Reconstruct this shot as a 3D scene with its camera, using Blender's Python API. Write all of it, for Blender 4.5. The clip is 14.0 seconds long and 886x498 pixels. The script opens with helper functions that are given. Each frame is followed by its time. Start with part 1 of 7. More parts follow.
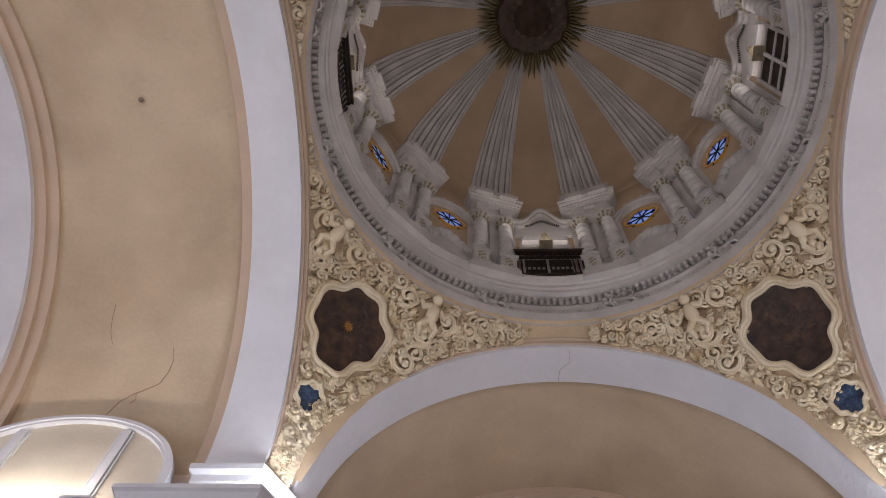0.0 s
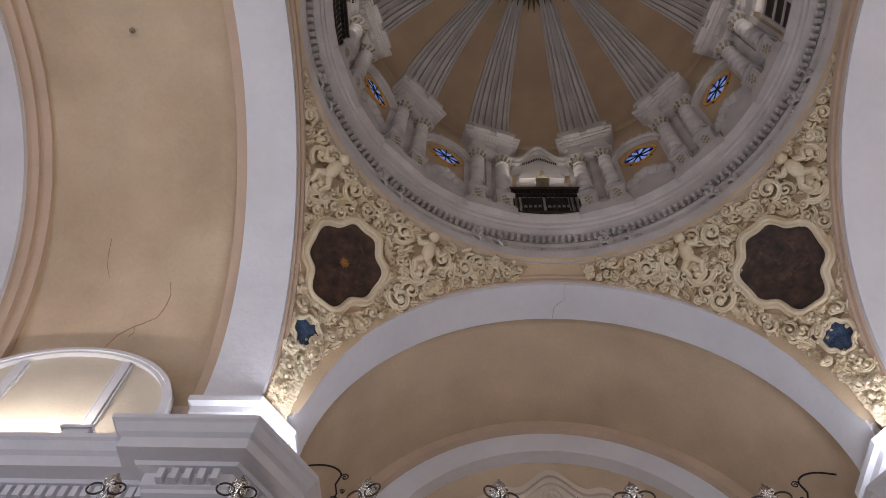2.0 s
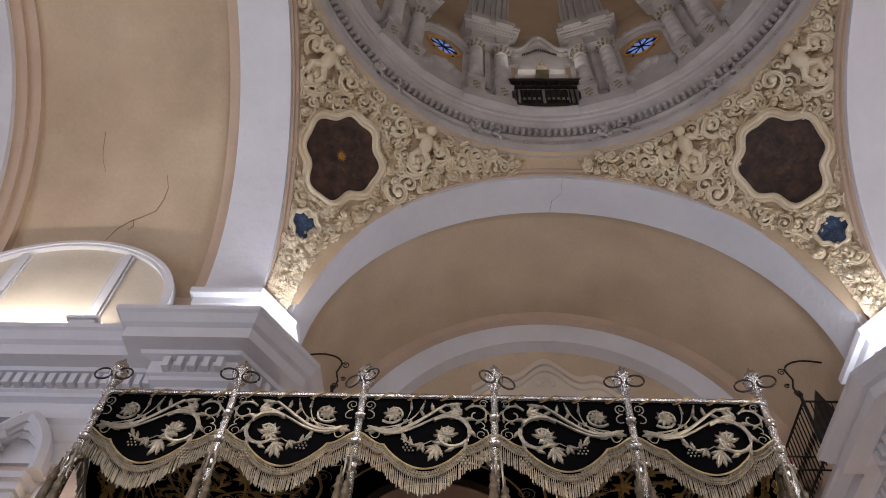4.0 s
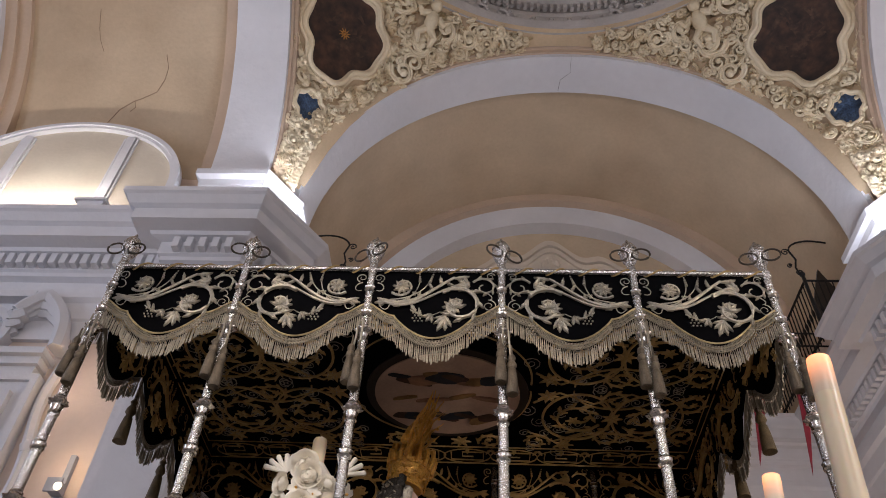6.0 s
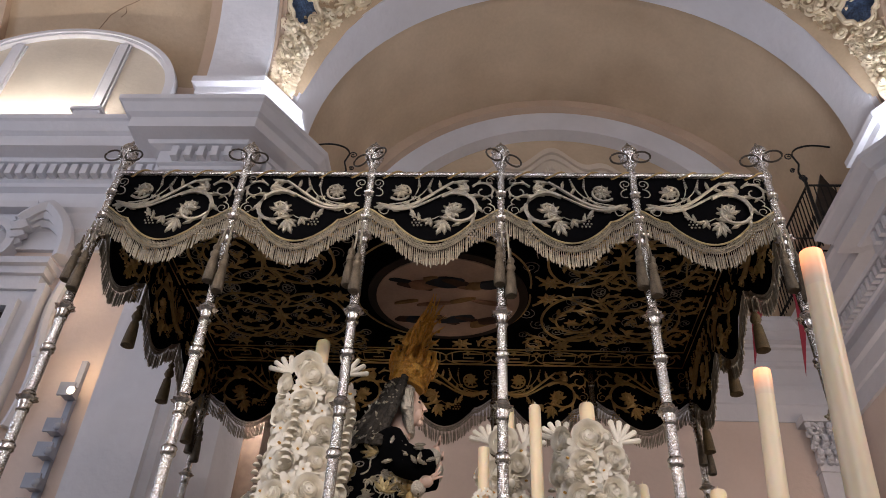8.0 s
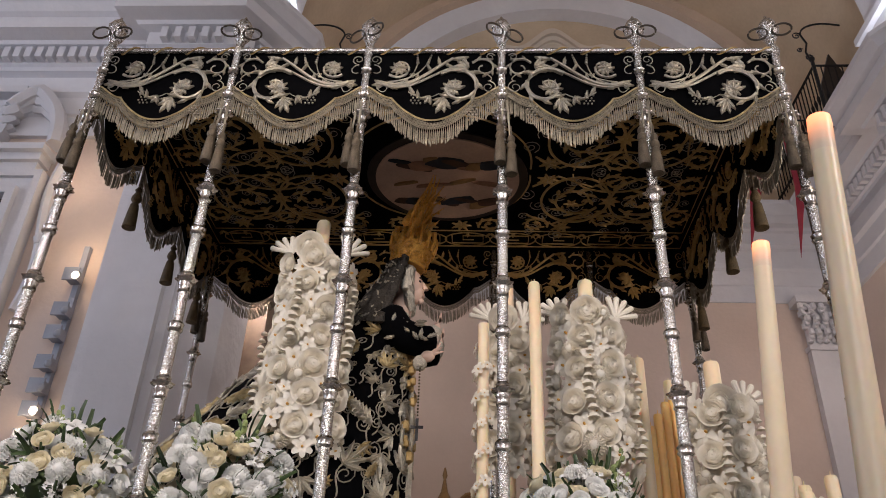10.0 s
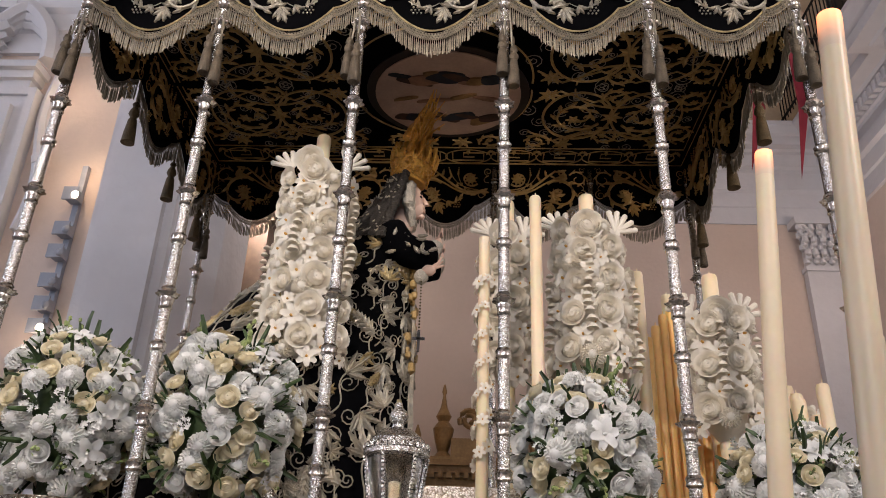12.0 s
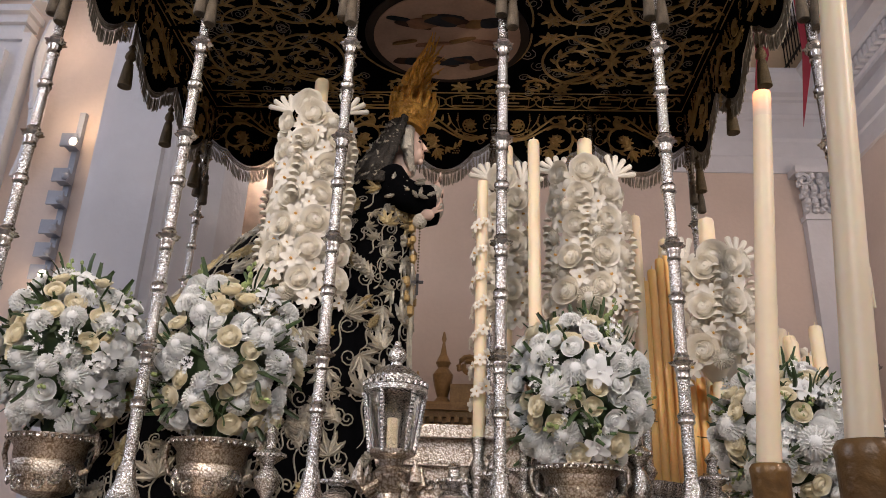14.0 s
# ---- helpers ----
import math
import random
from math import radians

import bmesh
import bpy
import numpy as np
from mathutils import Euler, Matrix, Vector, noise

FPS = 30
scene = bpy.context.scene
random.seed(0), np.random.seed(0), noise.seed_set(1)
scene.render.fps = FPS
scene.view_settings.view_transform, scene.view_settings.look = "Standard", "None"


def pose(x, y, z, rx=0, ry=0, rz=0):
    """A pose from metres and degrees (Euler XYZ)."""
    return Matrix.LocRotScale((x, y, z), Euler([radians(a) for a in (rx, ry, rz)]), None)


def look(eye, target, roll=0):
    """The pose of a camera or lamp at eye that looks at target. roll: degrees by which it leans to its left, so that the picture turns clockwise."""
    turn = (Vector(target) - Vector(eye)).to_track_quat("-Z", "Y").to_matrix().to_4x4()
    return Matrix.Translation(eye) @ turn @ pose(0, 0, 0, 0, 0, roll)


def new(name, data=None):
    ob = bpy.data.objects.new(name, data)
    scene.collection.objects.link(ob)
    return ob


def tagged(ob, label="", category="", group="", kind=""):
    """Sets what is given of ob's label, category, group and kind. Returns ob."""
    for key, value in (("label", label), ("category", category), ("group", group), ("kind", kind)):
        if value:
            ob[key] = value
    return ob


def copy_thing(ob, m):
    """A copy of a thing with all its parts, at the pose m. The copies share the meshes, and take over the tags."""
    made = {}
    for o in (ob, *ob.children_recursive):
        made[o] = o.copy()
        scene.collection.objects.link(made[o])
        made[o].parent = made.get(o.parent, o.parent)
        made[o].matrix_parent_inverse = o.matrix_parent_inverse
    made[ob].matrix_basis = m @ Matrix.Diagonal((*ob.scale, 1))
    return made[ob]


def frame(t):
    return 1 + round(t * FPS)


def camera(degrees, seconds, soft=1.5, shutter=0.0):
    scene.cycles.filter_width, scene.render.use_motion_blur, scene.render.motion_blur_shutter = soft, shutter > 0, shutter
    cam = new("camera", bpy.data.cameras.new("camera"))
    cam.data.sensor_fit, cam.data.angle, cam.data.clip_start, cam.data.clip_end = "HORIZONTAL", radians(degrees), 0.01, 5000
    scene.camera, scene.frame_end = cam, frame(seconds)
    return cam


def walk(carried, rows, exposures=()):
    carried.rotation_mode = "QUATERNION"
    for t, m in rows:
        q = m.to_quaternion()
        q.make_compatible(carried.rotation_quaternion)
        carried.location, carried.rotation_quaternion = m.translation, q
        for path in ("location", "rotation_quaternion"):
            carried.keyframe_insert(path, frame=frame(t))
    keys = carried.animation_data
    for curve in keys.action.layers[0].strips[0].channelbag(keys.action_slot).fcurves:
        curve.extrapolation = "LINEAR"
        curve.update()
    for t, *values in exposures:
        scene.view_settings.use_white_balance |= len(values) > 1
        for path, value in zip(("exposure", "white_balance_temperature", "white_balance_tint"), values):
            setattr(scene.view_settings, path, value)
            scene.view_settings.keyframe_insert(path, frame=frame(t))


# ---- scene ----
cam = camera(59.30, 14.0, soft=0.9)
walk(cam, [
    (0.0, pose(-1.127, -2.371, 1.696, 156.00, -2.53, 1.70)),
    (0.5, pose(-1.127, -2.366, 1.701, 155.19, -2.62, 1.71)),
    (1.0, pose(-1.126, -2.360, 1.696, 154.25, -2.61, 1.61)),
    (1.5, pose(-1.122, -2.354, 1.691, 152.96, -2.63, 1.40)),
    (2.0, pose(-1.121, -2.348, 1.688, 151.51, -2.49, 1.20)),
    (4.5, pose(-1.112, -2.329, 1.657, 141.66, -2.40, 1.04)),
    (5.0, pose(-1.122, -2.312, 1.647, 139.51, -2.57, 0.96)),
    (5.5, pose(-1.127, -2.302, 1.641, 137.34, -2.60, 1.01)),
    (6.0, pose(-1.124, -2.298, 1.634, 135.37, -2.57, 1.52)),
    (6.5, pose(-1.117, -2.296, 1.632, 133.53, -2.48, 1.82)),
    (7.0, pose(-1.110, -2.294, 1.627, 132.17, -2.48, 1.85)),
    (9.5, pose(-1.113, -2.257, 1.593, 122.44, -2.01, 2.08)),
    (10.0, pose(-1.117, -2.251, 1.586, 120.52, -1.99, 2.05)),
    (10.5, pose(-1.120, -2.246, 1.579, 118.74, -1.98, 2.03)),
    (11.0, pose(-1.121, -2.241, 1.564, 117.21, -1.99, 1.98)),
    (11.5, pose(-1.124, -2.236, 1.550, 116.00, -1.98, 1.99)),
    (12.0, pose(-1.126, -2.234, 1.537, 115.04, -1.95, 1.98)),
    (12.5, pose(-1.124, -2.241, 1.523, 114.09, -1.96, 1.98)),
    (13.0, pose(-1.121, -2.243, 1.512, 113.22, -1.98, 1.98)),
    (13.5, pose(-1.119, -2.242, 1.506, 112.31, -1.97, 1.98)),
    (14.0, pose(-1.116, -2.240, 1.500, 111.44, -1.99, 1.99)),
], [(0.0, -0.12, 6200, 16), (2.0, -0.25, 6200, 16), (5.0, -0.25, 6200, 16), (9.5, -0.2, 6200, 16), (12.0, 0.0, 6250, 16), (14.0, 0.05, 6250, 16)])

# ---------------------------------------------------------------- light
world = bpy.data.worlds.new("world")
scene.world = world
world.use_nodes = True
wn = world.node_tree.nodes
sky = wn.new("ShaderNodeTexSky")
sky.sky_type, sky.sun_disc = "NISHITA", False
sky.sun_elevation, sky.sun_rotation = radians(40), radians(200)
wn["Background"].inputs[1].default_value = 0.1
world.node_tree.links.new(sky.outputs[0], wn["Background"].inputs[0])


def area(name, place, target, w, h, watts, colour):
    data = bpy.data.lights.new(name, "AREA")
    data.shape, data.size, data.size_y, data.energy, data.color = "RECTANGLE", w, h, watts, colour
    ob = new(name, data)
    ob.matrix_world = look(place, target)
    return ob


def bulb(name, place, watts, colour, radius=0.03):
    data = bpy.data.lights.new(name, "POINT")
    data.energy, data.color, data.shadow_soft_size = watts, colour, radius
    ob = new(name, data)
    ob.location = place
    return ob


COOL, WARM = (0.86, 0.92, 1.0), (1.0, 0.72, 0.42)
# added daylight fill in the arm behind the camera and at both nave ends
area("south_fill_light", (-1.0, -6.8, 4.6), (-1.0, 1.5, 3.6), 3.6, 4.6, 240, (0.90, 0.95, 1.0))
area("nave_fill_light", (9.7, -0.5, 6.0), (0.0, 0.0, 6.5), 3.6, 4.2, 72, (0.95, 0.97, 1.0))
area("nave_fill_light", (-10.7, -0.5, 6.0), (0.0, 0.0, 5.5), 3.6, 4.2, 195, (0.72, 0.83, 1.0))
# floodlights lying on the cornice
for sx in (-1, 1):
    area("cornice_floodlight", (sx * 3.2, 3.25, 7.84), (sx * 3.5, 3.65, 9.6), 0.7, 0.10, 38, COOL)
    area("cornice_floodlight", (sx * 3.2, -3.25, 7.84), (sx * 3.5, -3.65, 9.6), 0.7, 0.10, 38, COOL)
    area("lunette_floodlight", (sx * 6.1, 3.11, 7.84), (sx * 6.1, 3.45, 9.6), 1.5, 0.10, 21, (1.0, 0.93, 0.82))
    area("vault_floodlight", (sx * 6.1, -3.2, 7.84), (sx * 6.1, 0.5, 11.0), 1.5, 0.2, 55, (1.0, 0.93, 0.84))


def spotlight(name, place, target, watts, colour, cone=45):
    data = bpy.data.lights.new(name, "SPOT")
    data.energy, data.color, data.spot_size, data.spot_blend, data.shadow_soft_size = watts, colour, radians(cone), 0.6, 0.12
    ob = new(name, data)
    ob.matrix_world = look(place, target)
    return ob


# spotlights assumed on the unseen piers behind the camera, turned to the float
spotlight("pier_spotlight", (-3.15, -3.15, 4.9), (-1.5, 1.0, 2.45), 520, (1.0, 0.88, 0.74))
spotlight("pier_spotlight", (3.0, -3.15, 4.9), (-0.9, 1.0, 2.45), 430, (1.0, 0.90, 0.79))
# low lamp added to brighten the right half of the canopy's underside
spotlight("pier_spotlight", (3.0, -3.15, 2.2), (-0.2, 1.4, 3.8), 340, (1.0, 0.84, 0.66), 21)
# added warm fill bulbs by the piers, to brighten the transept's end wall
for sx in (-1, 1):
    bulb("transept_fill_bulb", (sx * 3.3, 4.75, 5.2), 30, (1.0, 0.84, 0.68), 0.08)
# daylight in the four windows of the drum
for k in range(4):
    a = k * math.pi / 2
    area("drum_window_light", (3.0 * math.cos(a), 3.0 * math.sin(a), 14.5), (-0.8 * math.cos(a), -0.8 * math.sin(a), 19.0), 0.8, 1.0, 11, (1.0, 0.95, 0.88))

# ---------------------------------------------------------------- materials
def material(name, colour, rough=0.7, metal=0.0, vary=0.12, scale=3.0, fine=60.0, bump=0.1, depth=0.004,
             second=None, sub=0.0, sheen=0.0, cells=False, per_object=0.0, stain=0.0, thin=0.0):
    """A surface with broad and fine variation, and fine relief."""
    m = bpy.data.materials.new(name)
    m.use_nodes = True
    nt = m.node_tree
    n, l = nt.nodes, nt.links
    b = n["Principled BSDF"]
    co = n.new("ShaderNodeTexCoord")
    broad = n.new("ShaderNodeTexNoise")
    broad.inputs["Scale"].default_value, broad.inputs["Detail"].default_value = scale, 4
    l.new(co.outputs["Object"], broad.inputs["Vector"])
    if cells:
        small = n.new("ShaderNodeTexVoronoi")
        small.inputs["Scale"].default_value = fine
        small_out = small.outputs["Distance"]
    else:
        small = n.new("ShaderNodeTexNoise")
        small.inputs["Scale"].default_value, small.inputs["Detail"].default_value = fine, 3
        small_out = small.outputs["Fac"]
    l.new(co.outputs["Object"], small.inputs["Vector"])
    ramp = n.new("ShaderNodeValToRGB")
    dark = [c * (1 - vary) for c in colour]
    other = second or [min(1, c * (1 + vary)) for c in colour]
    ramp.color_ramp.elements[0].position, ramp.color_ramp.elements[1].position = 0.3, 0.72
    ramp.color_ramp.elements[0].color = (*dark, 1)
    ramp.color_ramp.elements[1].color = (*other, 1)
    l.new(broad.outputs["Fac"], ramp.inputs["Fac"])
    mix = n.new("ShaderNodeMix")
    mix.data_type, mix.blend_type = "RGBA", "MULTIPLY"
    mix.inputs[0].default_value = min(1.0, vary * 1.6)
    l.new(ramp.outputs["Color"], mix.inputs[6])
    l.new(small_out, mix.inputs[7])
    last = mix.outputs[2]
    if stain:
        st = n.new("ShaderNodeTexNoise")
        st.inputs["Scale"].default_value, st.inputs["Detail"].default_value = 0.7, 6
        l.new(co.outputs["Object"], st.inputs["Vector"])
        sr = n.new("ShaderNodeValToRGB")
        sr.color_ramp.elements[0].position, sr.color_ramp.elements[1].position = 0.35, 0.6
        sr.color_ramp.elements[0].color = (1 - stain, 1 - stain * 1.15, 1 - stain * 1.3, 1)
        sr.color_ramp.elements[1].color = (1, 1, 1, 1)
        l.new(st.outputs["Fac"], sr.inputs["Fac"])
        m3 = n.new("ShaderNodeMix")
        m3.data_type, m3.blend_type = "RGBA", "MULTIPLY"
        m3.inputs[0].default_value = 1.0
        l.new(last, m3.inputs[6])
        l.new(sr.outputs["Color"], m3.inputs[7])
        last = m3.outputs[2]
    if per_object:
        info = n.new("ShaderNodeObjectInfo")
        hsv = n.new("ShaderNodeHueSaturation")
        mr = n.new("ShaderNodeMapRange")
        mr.inputs[3].default_value, mr.inputs[4].default_value = 1 - per_object, 1 + per_object * 0.5
        l.new(info.outputs["Random"], mr.inputs[0])
        l.new(mr.outputs[0], hsv.inputs["Value"])
        l.new(last, hsv.inputs["Color"])
        last = hsv.outputs["Color"]
    l.new(last, b.inputs["Base Color"])
    b.inputs["Roughness"].default_value, b.inputs["Metallic"].default_value = rough, metal
    if sub:
        b.inputs["Subsurface Weight"].default_value = sub
        b.inputs["Subsurface Radius"].default_value = (0.02, 0.012, 0.006)
        b.inputs["Subsurface Scale"].default_value = 1.0
    if sheen:
        b.inputs["Sheen Weight"].default_value = sheen
        b.inputs["Sheen Roughness"].default_value = 0.4
    if bump:
        bp = n.new("ShaderNodeBump")
        bp.inputs["Strength"].default_value, bp.inputs["Distance"].default_value = bump, depth
        l.new(small_out, bp.inputs["Height"])
        l.new(bp.outputs["Normal"], b.inputs["Normal"])
    if thin:
        # petals let light through
        tr = n.new("ShaderNodeBsdfTranslucent")
        l.new(last, tr.inputs["Color"])
        ms = n.new("ShaderNodeMixShader")
        ms.inputs[0].default_value = thin
        l.new(b.outputs[0], ms.inputs[1])
        l.new(tr.outputs[0], ms.inputs[2])
        l.new(ms.outputs[0], n["Material Output"].inputs["Surface"])
    return m


TAN = material("ochre_plaster", (0.63, 0.488, 0.336), 0.85, 0, 0.09, 1.1, 18, 0.4, 0.012, stain=0.17)
CREAM = material("cream_plaster", (0.70, 0.60, 0.49), 0.8, 0, 0.06, 2, 25, 0.2, stain=0.08)
TAN_TRIM = material("ochre_moulding", (0.58, 0.43, 0.31), 0.8, 0, 0.07, 2, 30, 0.2)
WHITE = material("white_plaster", (0.725, 0.71, 0.73), 0.8, 0, 0.05, 1.2, 9, 0.5, 0.02, stain=0.06)
GREY = material("dusty_white_plaster", (0.60, 0.545, 0.505), 0.85, 0, 0.12, 2.5, 30, 0.3, 0.01, stain=0.12)
DOME_TAN = material("dusty_ochre_plaster", (0.50, 0.355, 0.225), 0.9, 0, 0.1, 1.2, 30, 0.2, stain=0.12)
PINK = material("rose_white_wall", (0.74, 0.60, 0.51), 0.85, 0, 0.05, 1.0, 20, 0.3, 0.01, stain=0.08)
STUCCO = material("cream_stucco", (0.84, 0.665, 0.425), 0.65, 0, 0.12, 3, 30, 0.25, 0.01, (0.88, 0.755, 0.545))
STUCCO_BACK = material("ochre_stucco_ground", (0.62, 0.455, 0.285), 0.8, 0, 0.12, 2, 25, 0.3)
PAINTING = material("dark_oil_painting", (0.035, 0.017, 0.010), 0.5, 0, 0.6, 5.0, 14, 0.05, 0.004, (0.15, 0.065, 0.035))
BROWN_PAINT = material("brown_paint", (0.05, 0.022, 0.012), 0.5, 0, 0.6, 7, 22, 0.05, 0.004, (0.17, 0.085, 0.05))
BLUE_MOSAIC = material("blue_mosaic", (0.03, 0.07, 0.16), 0.4, 0, 0.5, 9, 40, 0.6, 0.01, (0.10, 0.17, 0.30), cells=True)
FLOOR_STONE = material("grey_floor_stone", (0.33, 0.30, 0.27), 0.4, 0, 0.15, 1.5, 30, 0.1)
IRON_GILT = material("dark_bronze", (0.10, 0.08, 0.06), 0.4, 0.8, 0.3, 8, 60, 0.2)
IRON = material("black_iron", (0.02, 0.018, 0.017), 0.5, 0.6, 0.2, 8, 60, 0.2)
DULL_GILT = material("dull_dusty_gilding", (0.42, 0.34, 0.21), 0.7, 0.0, 0.3, 8, 40, 0.5, 0.01)
OLD_GOLD = material("tarnished_gold", (0.16, 0.12, 0.05), 0.5, 0.7, 0.3, 6, 40, 0.5, 0.01)
DARK_WOOD = material("dark_wood", (0.035, 0.02, 0.012), 0.5, 0, 0.4, 5, 60, 0.2)
SILVER_PLAIN = material("polished_silver", (0.70, 0.66, 0.61), 0.22, 1.0, 0.3, 20, 140, 0.3, 0.002, cells=True)


def chased(name, bright, dark, rough, scale, depth):
    """Silver beaten into small scrolls, with a darker colour in the hollows."""
    m = bpy.data.materials.new(name)
    m.use_nodes = True
    n, l = m.node_tree.nodes, m.node_tree.links
    b = n["Principled BSDF"]
    co, warp = n.new("ShaderNodeTexCoord"), n.new("ShaderNodeTexNoise")
    warp.inputs["Scale"].default_value = scale * 0.6
    add = n.new("ShaderNodeVectorMath")
    add.operation = "MULTIPLY_ADD"
    add.inputs[1].default_value = (1.4 / scale,) * 3
    l.new(co.outputs["Object"], warp.inputs["Vector"])
    l.new(warp.outputs["Color"], add.inputs[0])
    l.new(co.outputs["Object"], add.inputs[2])
    vo = n.new("ShaderNodeTexVoronoi")
    vo.feature = "SMOOTH_F1"
    vo.inputs["Scale"].default_value, vo.inputs["Smoothness"].default_value = scale, 0.35
    l.new(add.outputs[0], vo.inputs["Vector"])
    ramp = n.new("ShaderNodeValToRGB")
    ramp.color_ramp.elements[0].position, ramp.color_ramp.elements[1].position = 0.28, 0.75
    ramp.color_ramp.elements[0].color, ramp.color_ramp.elements[1].color = (*bright, 1), (*dark, 1)
    l.new(vo.outputs["Distance"], ramp.inputs["Fac"])
    l.new(ramp.outputs["Color"], b.inputs["Base Color"])
    b.inputs["Metallic"].default_value, b.inputs["Roughness"].default_value = 1.0, rough
    bp = n.new("ShaderNodeBump")
    bp.invert = True
    bp.inputs["Strength"].default_value, bp.inputs["Distance"].default_value = 0.75, depth
    l.new(vo.outputs["Distance"], bp.inputs["Height"])
    l.new(bp.outputs["Normal"], b.inputs["Normal"])
    return m


SILVER = chased("chased_silver", (0.84, 0.83, 0.81), (0.30, 0.265, 0.225), 0.22, 170, 0.0035)
# warm old silver; its darker tone also holds the shade on the plinth
SILVER_OLD_SHADED = chased("old_shaded_silver", (0.62, 0.55, 0.465), (0.25, 0.19, 0.135), 0.28, 125, 0.003)
VELVET = material("black_velvet", (0.0025, 0.0025, 0.0032), 1.0, 0, 0.4, 4, 200, 0.2, 0.002)
VELVET.node_tree.nodes["Principled BSDF"].inputs["Specular IOR Level"].default_value = 0.06
SILVER_THREAD = material("silver_thread", (0.62, 0.58, 0.50), 0.38, 0.5, 0.3, 30, 260, 0.9, 0.003, (0.76, 0.67, 0.50))
PALE_GOLD = material("pale_gold_braid", (0.60, 0.47, 0.24), 0.45, 0.4, 0.3, 25, 260, 0.8, 0.003)
GOLD_THREAD = material("gold_thread", (0.86, 0.54, 0.17), 0.45, 0.1, 0.3, 25, 260, 0.8, 0.003, (0.70, 0.48, 0.19))
FRINGE = material("silver_gilt_fringe", (0.44, 0.385, 0.29), 0.42, 0.65, 0.3, 30, 200, 0.7, 0.003)
GOLD = material("bright_gold", (1.0, 0.48, 0.09), 0.32, 0.3, 0.2, 25, 130, 0.8, 0.004, cells=True)
WAX_FLOWER = material("white_wax_petal", (0.97, 0.91, 0.80), 0.45, 0, 0.04, 9, 60, 0.15, 0.003, per_object=0.04, thin=0.28)
CANDLE = material("ivory_candle_wax", (0.88, 0.72, 0.49), 0.4, 0, 0.05, 6, 40, 0.08, 0.003, sub=0.4)
CANDLE_GOLD = material("amber_candle_wax", (0.92, 0.56, 0.19), 0.4, 0, 0.08, 6, 40, 0.08, 0.003, sub=0.4)
PETAL_WHITE = material("white_petal", (0.97, 0.96, 0.93), 0.55, 0, 0.04, 14, 80, 0.2, 0.003, per_object=0.04, thin=0.22)
PETAL_CREAM = material("cream_rose_petal", (0.95, 0.85, 0.60), 0.55, 0, 0.06, 14, 80, 0.2, 0.003, (0.96, 0.90, 0.72), per_object=0.08, thin=0.22)
LEAF = material("green_leaf", (0.05, 0.10, 0.028), 0.45, 0, 0.35, 18, 90, 0.2, 0.003, (0.09, 0.15, 0.045), per_object=0.4)
BUD = material("pale_green_bud", (0.36, 0.44, 0.16), 0.5, 0, 0.2, 14, 80, 0.2, 0.003, per_object=0.2)
SKIN = material("painted_face", (0.82, 0.56, 0.43), 0.4, 0, 0.05, 12, 60, 0.05)
LACE = material("white_lace", (0.68, 0.60, 0.48), 0.8, 0, 0.2, 20, 150, 0.9, 0.006, cells=True)
RED_CLOTH = material("crimson_cloth", (0.34, 0.03, 0.05), 0.8, 0, 0.2, 4, 120, 0.2)
BROWN_WOOD = material("carved_brown_wood", (0.13, 0.06, 0.022), 0.32, 0.15, 0.4, 9, 50, 0.5, 0.006, (0.34, 0.18, 0.05))
GILT_WOOD = material("gilded_wood", (0.40, 0.235, 0.09), 0.4, 0.35, 0.3, 6, 40, 0.5, 0.006)
BROWN_MARBLE = material("brown_altar_marble", (0.20, 0.14, 0.10), 0.4, 0, 0.4, 2.5, 14, 0.05, second=(0.30, 0.22, 0.17))
TASSEL_SILVER = material("aged_bullion", (0.17, 0.13, 0.085), 0.5, 0.45, 0.35, 25, 220, 0.9, 0.004)
TASSEL_GOLD = material("dull_gold_thread", (0.15, 0.10, 0.04), 0.6, 0.2, 0.35, 25, 220, 0.9, 0.004)
LAMP_GREY = material("grey_painted_metal", (0.35, 0.37, 0.42), 0.4, 0.3, 0.1, 6, 60, 0.05)


def glow(name, colour, strength):
    m = bpy.data.materials.new(name)
    m.use_nodes = True
    b = m.node_tree.nodes["Principled BSDF"]
    b.inputs["Base Color"].default_value = (*colour, 1)
    b.inputs["Emission Color"].default_value = (*colour, 1)
    b.inputs["Emission Strength"].default_value = strength
    return m


def glass(name, colour, rough=0.05):
    m = bpy.data.materials.new(name)
    m.use_nodes = True
    b = m.node_tree.nodes["Principled BSDF"]
    b.inputs["Base Color"].default_value = (*colour, 1)
    b.inputs["Roughness"].default_value = rough
    b.inputs["Transmission Weight"].default_value = 1.0
    b.inputs["IOR"].default_value = 1.45
    return m


# flame's glow through the wax put in as emission, fading down the head
GLOW_WAX = material("painted_glow_wax", (0.84, 0.66, 0.46), 0.4, 0, 0.05, 6, 40, 0.08, 0.003)
hn, hl = GLOW_WAX.node_tree.nodes, GLOW_WAX.node_tree.links
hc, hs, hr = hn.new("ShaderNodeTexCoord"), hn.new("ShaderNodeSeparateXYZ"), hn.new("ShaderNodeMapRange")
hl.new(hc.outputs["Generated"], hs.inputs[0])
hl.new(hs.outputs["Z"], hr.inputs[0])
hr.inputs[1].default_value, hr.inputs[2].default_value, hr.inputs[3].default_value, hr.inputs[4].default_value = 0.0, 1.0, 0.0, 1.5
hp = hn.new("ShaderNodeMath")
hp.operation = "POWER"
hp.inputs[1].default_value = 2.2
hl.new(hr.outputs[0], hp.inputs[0])
